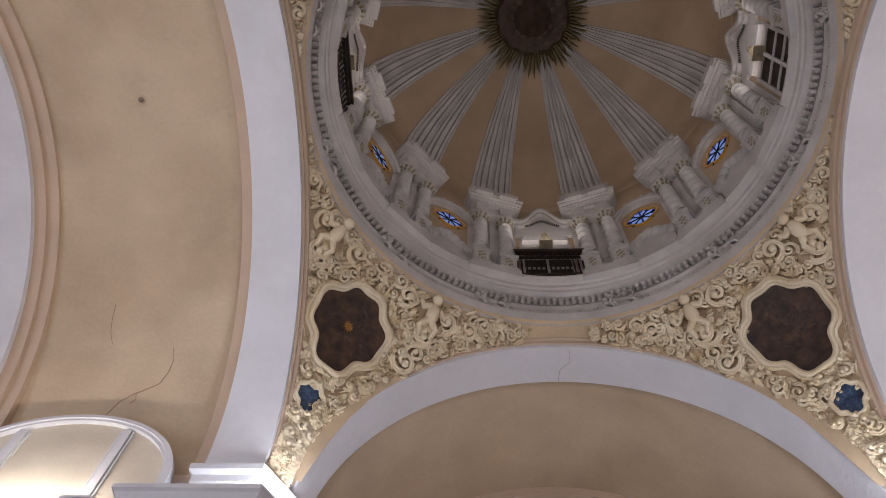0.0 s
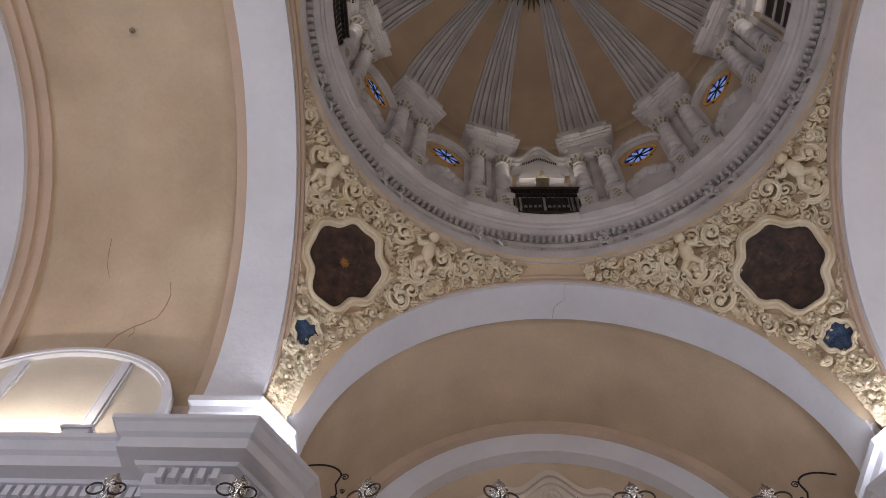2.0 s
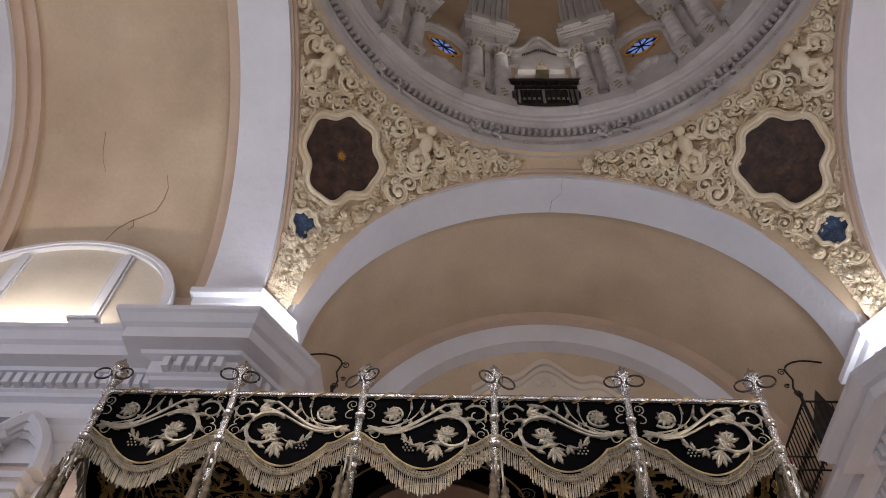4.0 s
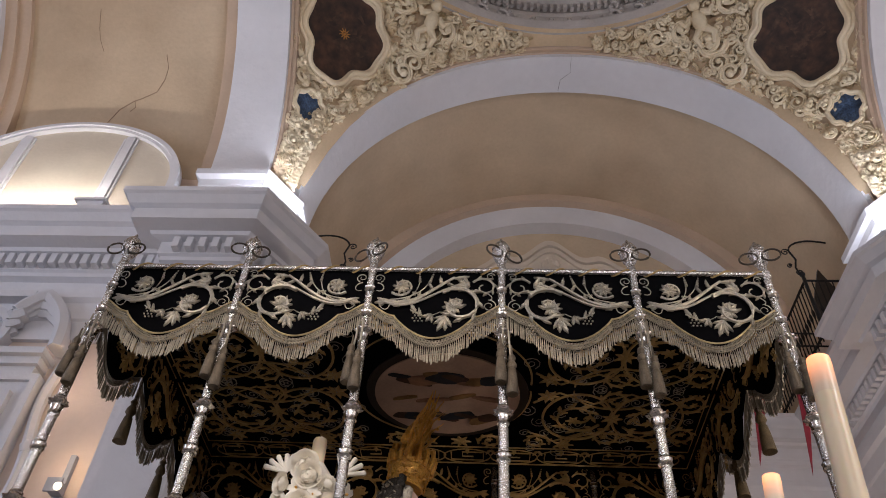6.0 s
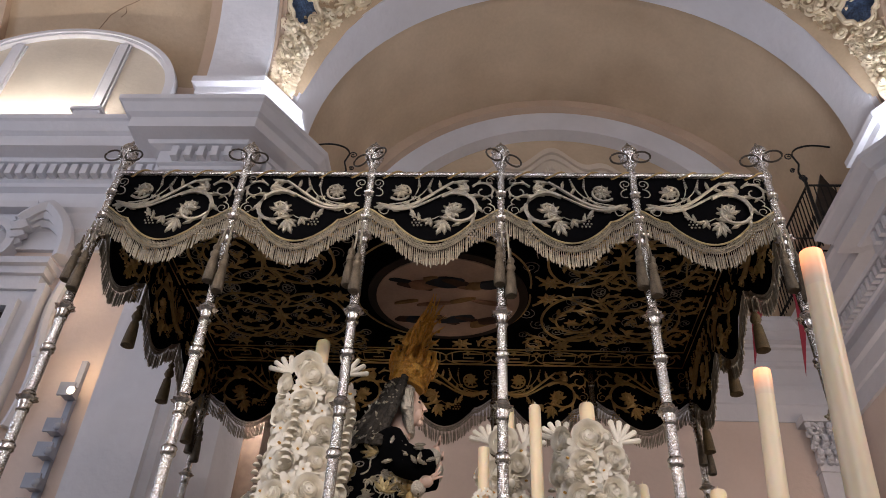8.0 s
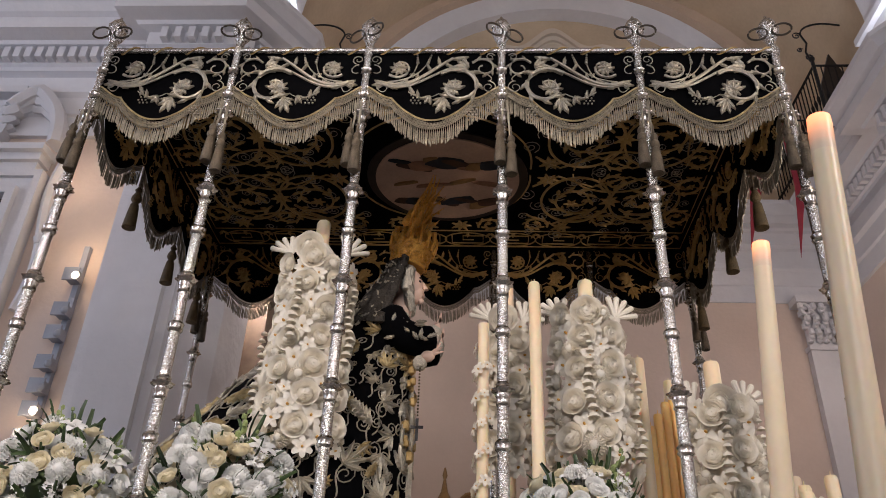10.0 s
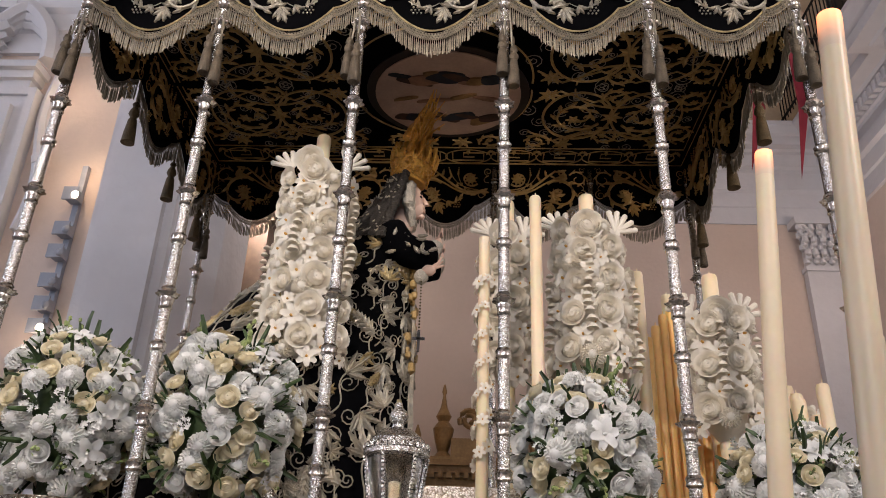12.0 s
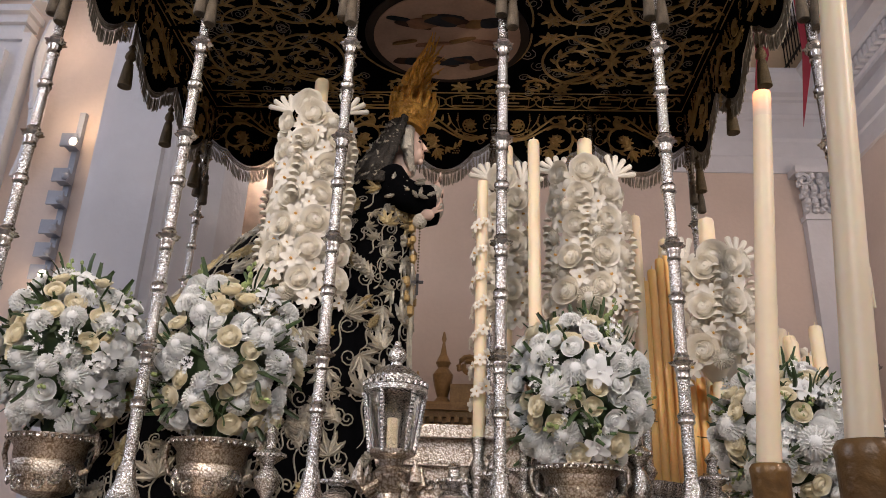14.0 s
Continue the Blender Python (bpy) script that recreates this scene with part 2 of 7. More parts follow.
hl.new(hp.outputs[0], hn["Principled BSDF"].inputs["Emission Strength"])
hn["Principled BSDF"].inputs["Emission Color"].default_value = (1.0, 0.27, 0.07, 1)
FLAME = glow("flame", (1.0, 0.55, 0.18), 6.0)
LAMP_ON = glow("lit_lamp", (1.0, 0.80, 0.5), 9.0)
# panes given a faint emission in place of daylight behind them
STAINED_BLUE = glow("blue_stained_glass", (0.02, 0.06, 0.40), 0.22)
STAINED_WHITE = glow("pale_stained_glass", (0.30, 0.45, 0.90), 0.30)
CLEAR = glass("clear_glass", (0.72, 0.72, 0.70))

# ---------------------------------------------------------------- mesh helpers
def ob_from(name, bm, mat, smooth=False):
    me = bpy.data.meshes.new(name)
    bmesh.ops.recalc_face_normals(bm, faces=bm.faces)
    bm.to_mesh(me)
    bm.free()
    for k in (mat if isinstance(mat, (list, tuple)) else [mat]):
        me.materials.append(k)
    if smooth:
        me.shade_smooth()
        me.set_sharp_from_angle(angle=radians(42))
    return new(name, me)


def structure(name, bm, mat, label="", category="", smooth=False):
    return tagged(ob_from(name, bm, mat, smooth), label, category, kind="structure")


def thing(name, label, category, group="", at=(0, 0, 0), kind=""):
    ob = new(name)
    ob.empty_display_size = 0.05
    ob.location = at
    return tagged(ob, label, category, group, kind)


def part(name, bm, mat, parent, label="", smooth=True, at=None):
    ob = ob_from(name, bm, mat, smooth)
    ob.parent = parent
    if at is not None:
        ob.location = at
    return tagged(ob, label, kind="stuff" if name in STUFF else "")


STUFF = ("embroidery", "embroidered_stem", "chasing", "leafwork", "scrollwork", "pedestal_ornament", "carving", "bead_ring", "halo_ray", "dentil_course", "painted_shape")


def piece(name, mesh, parent, m):
    ob = new(name, mesh)
    ob.parent = parent
    ob.matrix_basis = m
    return ob


def box(bm, x0, x1, y0, y1, z0, z1, slot=0):
    v = [bm.verts.new((x, y, z)) for z in (z0, z1) for x, y in ((x0, y0), (x1, y0), (x1, y1), (x0, y1))]
    for q in ((0, 3, 2, 1), (4, 5, 6, 7), (0, 1, 5, 4), (1, 2, 6, 5), (2, 3, 7, 6), (3, 0, 4, 7)):
        bm.faces.new([v[i] for i in q]).material_index = slot


def grid(bm, f, nu, nv, close_u=False, slot=0):
    rows = [[bm.verts.new(f(i / nu, j / nv)) for i in range(nu if close_u else nu + 1)] for j in range(nv + 1)]
    k = len(rows[0])
    for j in range(nv):
        for i in range(nu):
            bm.faces.new((rows[j][i], rows[j][(i + 1) % k], rows[j + 1][(i + 1) % k], rows[j + 1][i])).material_index = slot


def lathe(bm, profile, n=16, cx=0.0, cy=0.0, cz=0.0, a0=0.0, a1=360.0, slot=0, flute=None, cap=True):
    """Profile of (radius, height), turned about the upright through (cx, cy)."""
    full = abs(a1 - a0) >= 359.9
    rings = []
    for r, z in profile:
        ring = []
        for i in range(n if full else n + 1):
            a = radians(a0 + (a1 - a0) * i / n)
            rr = r * (flute(a, z) if flute else 1)
            ring.append(bm.verts.new((cx + rr * math.cos(a), cy + rr * math.sin(a), cz + z)))
        rings.append(ring)
    k = len(rings[0])
    for p, q in zip(rings, rings[1:]):
        for i in range(n):
            bm.faces.new((p[i], p[(i + 1) % k], q[(i + 1) % k], q[i])).material_index = slot
    if full and cap:
        for ring in (rings[0], rings[-1]):
            bm.faces.new(ring).material_index = slot


def tube(bm, pts, radius, n=6, slot=0, flat=1.0, up=None):
    """A round rod along points; radius is a number or one for each point."""
    pts = [Vector(p) for p in pts]
    rings = []
    for i, p in enumerate(pts):
        d = (pts[min(i + 1, len(pts) - 1)] - pts[max(i - 1, 0)])
        d = d.normalized() if d.length > 1e-9 else Vector((0, 0, 1))
        ref = Vector(up) if up else (Vector((0, 0, 1)) if abs(d.z) < 0.9 else Vector((1, 0, 0)))
        s = d.cross(ref)
        s = s.normalized() if s.length > 1e-6 else d.orthogonal().normalized()
        t = s.cross(d)
        r = radius[i] if isinstance(radius, (list, tuple)) else radius
        rings.append([bm.verts.new(p + (s * math.cos(2 * math.pi * k / n) + t * flat * math.sin(2 * math.pi * k / n)) * r) for k in range(n)])
    for p, q in zip(rings, rings[1:]):
        for k in range(n):
            bm.faces.new((p[k], p[(k + 1) % n], q[(k + 1) % n], q[k])).material_index = slot
    for ring in (rings[0], rings[-1]):
        bm.faces.new(ring).material_index = slot


def blob(bm, c, r, sx=1, sy=1, sz=1, n=8, slot=0, turn=None):
    """A rounded lump."""
    c = Vector(c)
    k = max(3, n // 2)
    rings = []
    for j in range(1, k):
        t = math.pi * j / k
        rings.append([bm.verts.new(c + Vector((r * sx * math.sin(t) * math.cos(2 * math.pi * i / n), r * sy * math.sin(t) * math.sin(2 * math.pi * i / n), r * sz * math.cos(t)))) for i in range(n)])
    top, low = bm.verts.new(c + Vector((0, 0, r * sz))), bm.verts.new(c - Vector((0, 0, r * sz)))
    for i in range(n):
        j = (i + 1) % n
        bm.faces.new((top, rings[0][i], rings[0][j])).material_index = slot
        bm.faces.new((low, rings[-1][j], rings[-1][i])).material_index = slot
        for p, q in zip(rings, rings[1:]):
            bm.faces.new((p[i], q[i], q[j], p[j])).material_index = slot


def sweep(bm, profile, path, slot=0):
    """Profile of (offset to the path's right, height) carried along a plan polyline with mitred corners."""
    pts = [Vector((*p, 0)) for p in path]
    nrm = []
    for a, b in zip(pts, pts[1:]):
        d = (b - a).normalized()
        nrm.append(Vector((d.y, -d.x, 0)))
    out = []
    for i, p in enumerate(pts):
        a, b = nrm[max(i - 1, 0)], nrm[min(i, len(nrm) - 1)]
        m = (a + b) / max(0.3, 1 + a.dot(b))
        out.append([bm.verts.new((p.x + m.x * o, p.y + m.y * o, z)) for o, z in profile])
    for a, b in zip(out, out[1:]):
        for i in range(len(profile) - 1):
            bm.faces.new((a[i], b[i], b[i + 1], a[i + 1])).material_index = slot
    for e in (out[0], out[-1]):
        bm.faces.new(e).material_index = slot


def prism(bm, outline, z0, z1, slot=0):
    low = [bm.verts.new((x, y, z0)) for x, y in outline]
    top = [bm.verts.new((x, y, z1)) for x, y in outline]
    n = len(outline)
    bm.faces.new(low).material_index = slot
    bm.faces.new(top).material_index = slot
    for i in range(n):
        bm.faces.new((low[i], low[(i + 1) % n], top[(i + 1) % n], top[i])).material_index = slot


def plate(bm, outline, y0, y1, to=None, slot=0):
    """An outline in the upright plane (x, z), given thickness from y0 to y1."""
    f = to or (lambda x, y, z: (x, y, z))
    a = [bm.verts.new(f(x, y0, z)) for x, z in outline]
    b = [bm.verts.new(f(x, y1, z)) for x, z in outline]
    n = len(outline)
    bm.faces.new(a).material_index = slot
    bm.faces.new(b).material_index = slot
    for i in range(n):
        bm.faces.new((a[i], a[(i + 1) % n], b[(i + 1) % n], b[i])).material_index = slot


def ring_band(bm, inner, outer, y0, y1, to=None, closed=False, slot=0):
    """A band between two matching outlines in the plane (x, z), with thickness."""
    f = to or (lambda x, y, z: (x, y, z))
    rows = [[bm.verts.new(f(x, y, z)) for x, z in line] for line, y in ((inner, y0), (outer, y0), (outer, y1), (inner, y1))]
    n = len(inner)
    for i in range(n if closed else n - 1):
        j = (i + 1) % n
        for a in range(4):
            b = (a + 1) % 4
            bm.faces.new((rows[a][i], rows[a][j], rows[b][j], rows[b][i])).material_index = slot
    if not closed:
        for i in (0, n - 1):
            bm.faces.new([rows[a][i] for a in range(4)]).material_index = slot


def arc(cx, cz, r, a0, a1, n):
    return [(cx + r * math.cos(radians(a0 + (a1 - a0) * i / n)), cz + r * math.sin(radians(a0 + (a1 - a0) * i / n))) for i in range(n + 1)]

def spiral(a, b, size, turn, sense, n=16, turns=1.35):
    pts = []
    for i in range(n + 1):
        t = i / n
        r = size * (1 - 0.82 * t)
        ang = turn + sense * t * turns * 2 * math.pi
        pts.append((a + r * math.cos(ang) - size * math.cos(turn), b + r * math.sin(ang) - size * math.sin(turn)))
    return pts


# ---------------------------------------------------------------- the church: floor, piers, walls
AF, AX, RA, ZS, SOF = 3.80, 3.63, 3.35, 8.55, 0.62
ZC = 7.72
bm = bmesh.new()
box(bm, -12, 11, -8.5, 8, -0.2, 0)
structure("floor", bm, FLOOR_STONE, "grey stone church floor", "floor")


def mirrored(pts, sx, sy):
    out = [(x * sx, y * sy) for x, y in pts]
    return out if sx * sy > 0 else out[::-1]


WALL_FACE, ARM_FACE = 3.62, 3.60
pier_plan = [(-AX - SOF - 0.06, 4.7), (-AX - SOF - 0.06, RA), (-AX, RA), (-RA, AF), (-RA, AF + SOF + 0.06), (-ARM_FACE - 0.4, AF + SOF + 0.06), (-ARM_FACE - 0.4, 4.7)]
for k, (sx, sy) in enumerate(((1, 1), (-1, 1), (1, -1), (-1, -1))):
    bm = bmesh.new()
    prism(bm, mirrored(pier_plan, sx, sy), 0, ZS + 0.02)
    structure("pier_%d" % (k + 1), bm, WHITE, "white plastered crossing pier with a chamfered corner", "pier")

NAVE_ENDS = (-11.0, 10.0)
for name, sy in (("wall_nave_north", 1), ("wall_nave_south", -1)):
    for k, (x0, x1) in enumerate(((NAVE_ENDS[0], -4.3), (4.3, NAVE_ENDS[1]))):
        bm = bmesh.new()
        ys = sorted((sy * WALL_FACE, sy * (WALL_FACE + 0.5)))
        box(bm, x0, x1, ys[0], ys[1], 0, 9.4)
        structure(name + ("_west" if k == 0 else "_east"), bm, PINK, "rose-white plastered nave wall", "wall")
for name, x0, x1 in (("wall_west", -11.5, -11.0), ("wall_east", 10.0, 10.5)):
    bm = bmesh.new()
    box(bm, x0, x1, -4.2, 4.2, 0, 13)
    structure(name, bm, PINK, "rose-white plastered end wall", "wall")
for name, sx in (("wall_arm_west", -1), ("wall_arm_east", 1)):
    for sy in (1, -1):
        bm = bmesh.new()
        xs = sorted((sx * ARM_FACE, sx * (ARM_FACE + 0.5)))
        ys = sorted((sy * 4.42, sy * 7.6))
        box(bm, xs[0], xs[1], ys[0], ys[1], 0, 9.4)
        structure(name + ("_north" if sy > 0 else "_south"), bm, PINK, "rose-white plastered transept side wall", "wall")
YB = 6.95
for name, sy in (("wall_north", 1), ("wall_south", -1)):
    bm = bmesh.new()
    ys = sorted((sy * YB, sy * (YB + 0.5)))
    box(bm, -4.1, 4.1, ys[0], ys[1], 0, 7.45)
    structure(name, bm, PINK, "rose-white plastered end wall of the transept", "wall")
    bm = bmesh.new()
    box(bm, -4.1, 4.1, ys[0], ys[1], 7.46, 13)
    structure(name + "_tympanum", bm, TAN, "ochre plastered tympanum over the cornice", "wall")

# ---------------------------------------------------------------- entablature with dentils
PROFILE = [(-0.05, 6.25), (0.05, 6.25), (0.05, 6.48), (0.08, 6.5), (0.08, 6.70), (0.13, 6.74), (0.13, 6.80), (0.03, 6.83), (0.03, 7.02),
           (0.10, 7.05), (0.10, 7.10), (0.13, 7.12), (0.13, 7.28), (0.22, 7.30), (0.24, 7.34), (0.40, 7.36), (0.40, 7.50), (0.45, 7.53),
           (0.50, 7.62), (0.53, 7.64), (0.53, ZC - 0.02), (-0.05, ZC)]
run = [(NAVE_ENDS[0], WALL_FACE), (-AX - SOF - 0.06, WALL_FACE), (-AX - SOF - 0.06, RA), (-AX, RA), (-RA, AF), (-RA, AF + SOF + 0.06), (-ARM_FACE, AF + SOF + 0.06), (-ARM_FACE, YB)]
dentil = bmesh.new()
box(dentil, -0.034, 0.034, -0.055, 0.05, 7.135, 7.27)
dentil_mesh = bpy.data.meshes.new("dentil")
dentil.to_mesh(dentil_mesh)
dentil.free()
dentil_mesh.materials.append(WHITE)
entablatures = []
for k, (sx, sy) in enumerate(((1, 1), (-1, 1), (1, -1), (-1, -1))):
    bm = bmesh.new()
    path = mirrored(run, sx, sy)
    sweep(bm, PROFILE, path)
    ent = structure("entablature_%d" % (k + 1), bm, WHITE, "white moulded entablature with a dentil course", "entablature")
    entablatures.append((ent, path, sy))
for sy in (1, -1):
    bm = bmesh.new()
    path = [(-ARM_FACE, sy * YB), (ARM_FACE, sy * YB)]
    sweep(bm, [(o * 0.5, z) for o, z in PROFILE], path if sy > 0 else path[::-1])
    structure("cornice_arm" + ("_north" if sy > 0 else "_south"), bm, WHITE, "white moulded cornice across the transept's end", "cornice")

# impost mouldings over the cornice, where the arches spring
IMPOST = [(-0.02, 8.24), (0.03, 8.24), (0.05, 8.30), (0.05, 8.40), (0.10, 8.44), (0.10, 8.53), (-0.02, 8.55)]
for sx, sy in ((1, 1), (-1, 1), (1, -1), (-1, -1)):
    bm = bmesh.new()
    sweep(bm, IMPOST, mirrored(run[1:7], sx, sy))
    structure("impost", bm, WHITE, "white impost moulding at the spring of the arches", "moulding")

# ---------------------------------------------------------------- arches, vaults
def along_y(x, y, z):
    return (x, y, z)


def along_x(x, y, z):
    return (y, x, z)


def arch(name, to, face, sign, end):
    """A white soffit with an ochre fillet on the crossing side."""
    bm = bmesh.new()
    ring_band(bm, arc(0, ZS, RA, 0, 180, 48), arc(0, ZS, RA + 0.5, 0, 180, 48), sign * face, sign * end, to)
    structure(name, bm, WHITE, "white plastered arch of the crossing", "arch", True)
    bm = bmesh.new()
    ring_band(bm, arc(0, ZS, RA + 0.07, 0, 180, 48), arc(0, ZS, RA + 0.24, 0, 180, 48), sign * (face - 0.035), sign * (face - 0.002), to)
    ring_band(bm, arc(0, ZS, RA + 0.14, 0, 180, 48), arc(0, ZS, RA + 0.26, 0, 180, 48), sign * (face - 0.075), sign * (face - 0.036), to)
    structure(name + "_fillet", bm, TAN_TRIM, "ochre moulding along the arch", "moulding", True)


arch("arch_north", along_y, AF, 1, AF + SOF)
arch("arch_south", along_y, AF, -1, AF + SOF)
arch("arch_west", along_x, AX, -1, AX + SOF + 0.06)
arch("arch_east", along_x, AX, 1, AX + SOF + 0.06)


def vault(name, to, a, b, rad, rise, mat):
    bm = bmesh.new()
    zs = ZS - 0.3

    def f(u, v):
        t = math.pi * u
        wob = 0.02 * noise.noise((u * 9, v * 6, a))
        return to((rad + wob) * math.cos(t), a + (b - a) * v, zs + (rise + wob) * math.sin(t))
    grid(bm, f, 48, 16)
    ob = structure(name, bm, mat, "ochre plastered barrel vault, cracked and stained", "vault", True)
    s = ob.modifiers.new("thickness", "SOLIDIFY")
    s.thickness, s.offset = 0.25, 1
    return ob


vault("vault_west", along_x, -AX - SOF, -11.2, 3.66, 3.80, TAN)
vault("vault_east", along_x, AX + SOF, 10.2, 3.66, 3.80, TAN)
vault("vault_north", along_y, AF + SOF, 7.2, 3.62, 3.72, TAN)
vault("vault_south", along_y, -AF - SOF, -7.2, 3.62, 3.72, TAN)


def rib(name, to, a, b, r, mat, label):
    bm = bmesh.new()
    ring_band(bm, arc(0, ZS, r, 0, 180, 48), arc(0, ZS, r + 0.45, 0, 180, 48), a, b, to)
    return structure(name, bm, mat, label, "arch", True)


for s in (-1, 1):
    rib("arch_edge", along_x, s * (AX + SOF + 0.06), s * (AX + SOF + 0.22), RA + 0.07, TAN_TRIM, "ochre moulding beside the arch")
    rib("transverse_arch_edge", along_x, s * 7.10, s * 7.26, RA + 0.10, TAN_TRIM, "ochre moulding beside the transverse arch")
    rib("transverse_arch_edge", along_x, s * 7.26, s * 7.42, RA + 0.04, TAN_TRIM, "ochre moulding beside the transverse arch")
    rib("transverse_arch", along_x, s * 7.42, s * 8.1, RA - 0.05, WHITE, "white plastered transverse arch of the nave")
    rib("arm_arch_edge", along_y, s * 6.54, s * 6.69, 3.27, TAN_TRIM, "ochre moulding beside the blind arch")
    rib("arm_arch", along_y, s * 6.69, s * 6.948, 2.86, WHITE, "white blind arch of the transept's end wall")

# ---------------------------------------------------------------- pendentives: parts of one sphere
SPH, SPZ, RING = 5.0, 8.745, 3.57


def sphere_at(phi, r, off=0.0):
    """A point of the pendentive's sphere over plan radius r at angle phi, moved off towards the middle."""
    p = Vector((r * math.cos(phi), r * math.sin(phi), SPZ + math.sqrt(max(0.0, SPH * SPH - r * r))))
    return p + (Vector((0, 0, SPZ)) - p).normalized() * off


def reach(phi):
    c, s = abs(math.cos(phi)), abs(math.sin(phi))
    return min((AX + 0.01) / max(c, 1e-6), (AF + 0.01) / max(s, 1e-6), 4.9995)


for q in range(4):
    bm = bmesh.new()
    for back in (0.0, -0.08):
        grid(bm, lambda u, v: sphere_at(radians(90 * q + 90 * u), RING - 0.02 + (reach(radians(90 * q + 90 * u)) - RING + 0.02) * v, back), 48, 16)
    structure("pendentive_%d" % (q + 1), bm, STUCCO_BACK, "ochre pendentive between the crossing arches", "pendentive", True)

# ---------------------------------------------------------------- ring, drum and dome
bm = bmesh.new()
lathe(bm, [(3.75, 12.2), (3.60, 12.2), (3.585, 12.25), (3.55, 12.29), (3.55, 12.36), (3.52, 12.40), (3.52, 12.46), (3.60, 12.48), (3.61, 12.74), (3.57, 12.77), (3.60, 12.81),
           (3.60, 12.94), (3.47, 12.95), (3.42, 12.97), (3.41, 13.03), (3.38, 13.05), (3.37, 13.12), (3.33, 13.15), (3.30, 13.21), (3.28, 13.23), (3.28, 13.28), (3.75, 13.30), (3.75, 12.2)], 96, cap=False)
structure("dome_ring", bm, GREY, "dusty white moulded ring under the dome", "cornice", True)
ZE, DR = 16.12, 3.50
bm = bmesh.new()
ring_band(bm, arc(0, 0, DR, 0, 360, 96)[:-1], arc(0, 0, DR + 0.3, 0, 360, 96)[:-1], 13.3, ZE + 0.72, lambda x, y, z: (x, z, y), True)
structure("drum", bm, DOME_TAN, "dusty ochre drum of the dome", "drum", True)
DZ, DRISE = 16.74, 3.25


def dome_at(phi, t, off=0.0):
    """t from 0 at the springing to 1 at the crown."""
    a = t * math.pi / 2
    r, z = (DR - off) * math.cos(a), DZ + (DRISE - off) * math.sin(a)
    return Vector((r * math.cos(phi), r * math.sin(phi), z))


bm = bmesh.new()
grid(bm, lambda u, v: dome_at(2 * math.pi * u, v * 0.995), 96, 20, True)
ob = structure("dome", bm, DOME_TAN, "dusty ochre dome shell between white ribs", "dome", True)
s = ob.modifiers.new("thickness", "SOLIDIFY")
s.thickness, s.offset = 0.2, 1

# ---------------------------------------------------------------- drum: paired twisted columns, windows, balconies
dome_shell = ob


def shared(name, bm, mat, smooth=True):
    """A mesh for several pieces."""
    me = bpy.data.meshes.new(name)
    bmesh.ops.recalc_face_normals(bm, faces=bm.faces)
    bm.to_mesh(me)
    bm.free()
    for k in (mat if isinstance(mat, (list, tuple)) else [mat]):
        me.materials.append(k)
    if smooth:
        me.shade_smooth()
        me.set_sharp_from_angle(angle=radians(42))
    return me


PAIRS = [90 * q + d for q in range(4) for d in (16.5, 45, 73.5)]


def twisted_column(bm, x, y, z0, z1, r, turns=5.0, n=14, rows=60):
    """A shaft whose hollows wind upwards."""
    ring = []
    for j in range(rows + 1):
        f = j / rows
        taper = r * (1 - 0.12 * f)
        ring.append([bm.verts.new((x + taper * (1 + 0.20 * math.sin(a + f * turns * 2 * math.pi)) * math.cos(a), y + taper * (1 + 0.20 * math.sin(a + f * turns * 2 * math.pi)) * math.sin(a), z0 + (z1 - z0) * f))
                     for a in (2 * math.pi * i / n for i in range(n))])
    for p, q in zip(ring, ring[1:]):
        for i in range(n):
            bm.faces.new((p[i], p[(i + 1) % n], q[(i + 1) % n], q[i]))


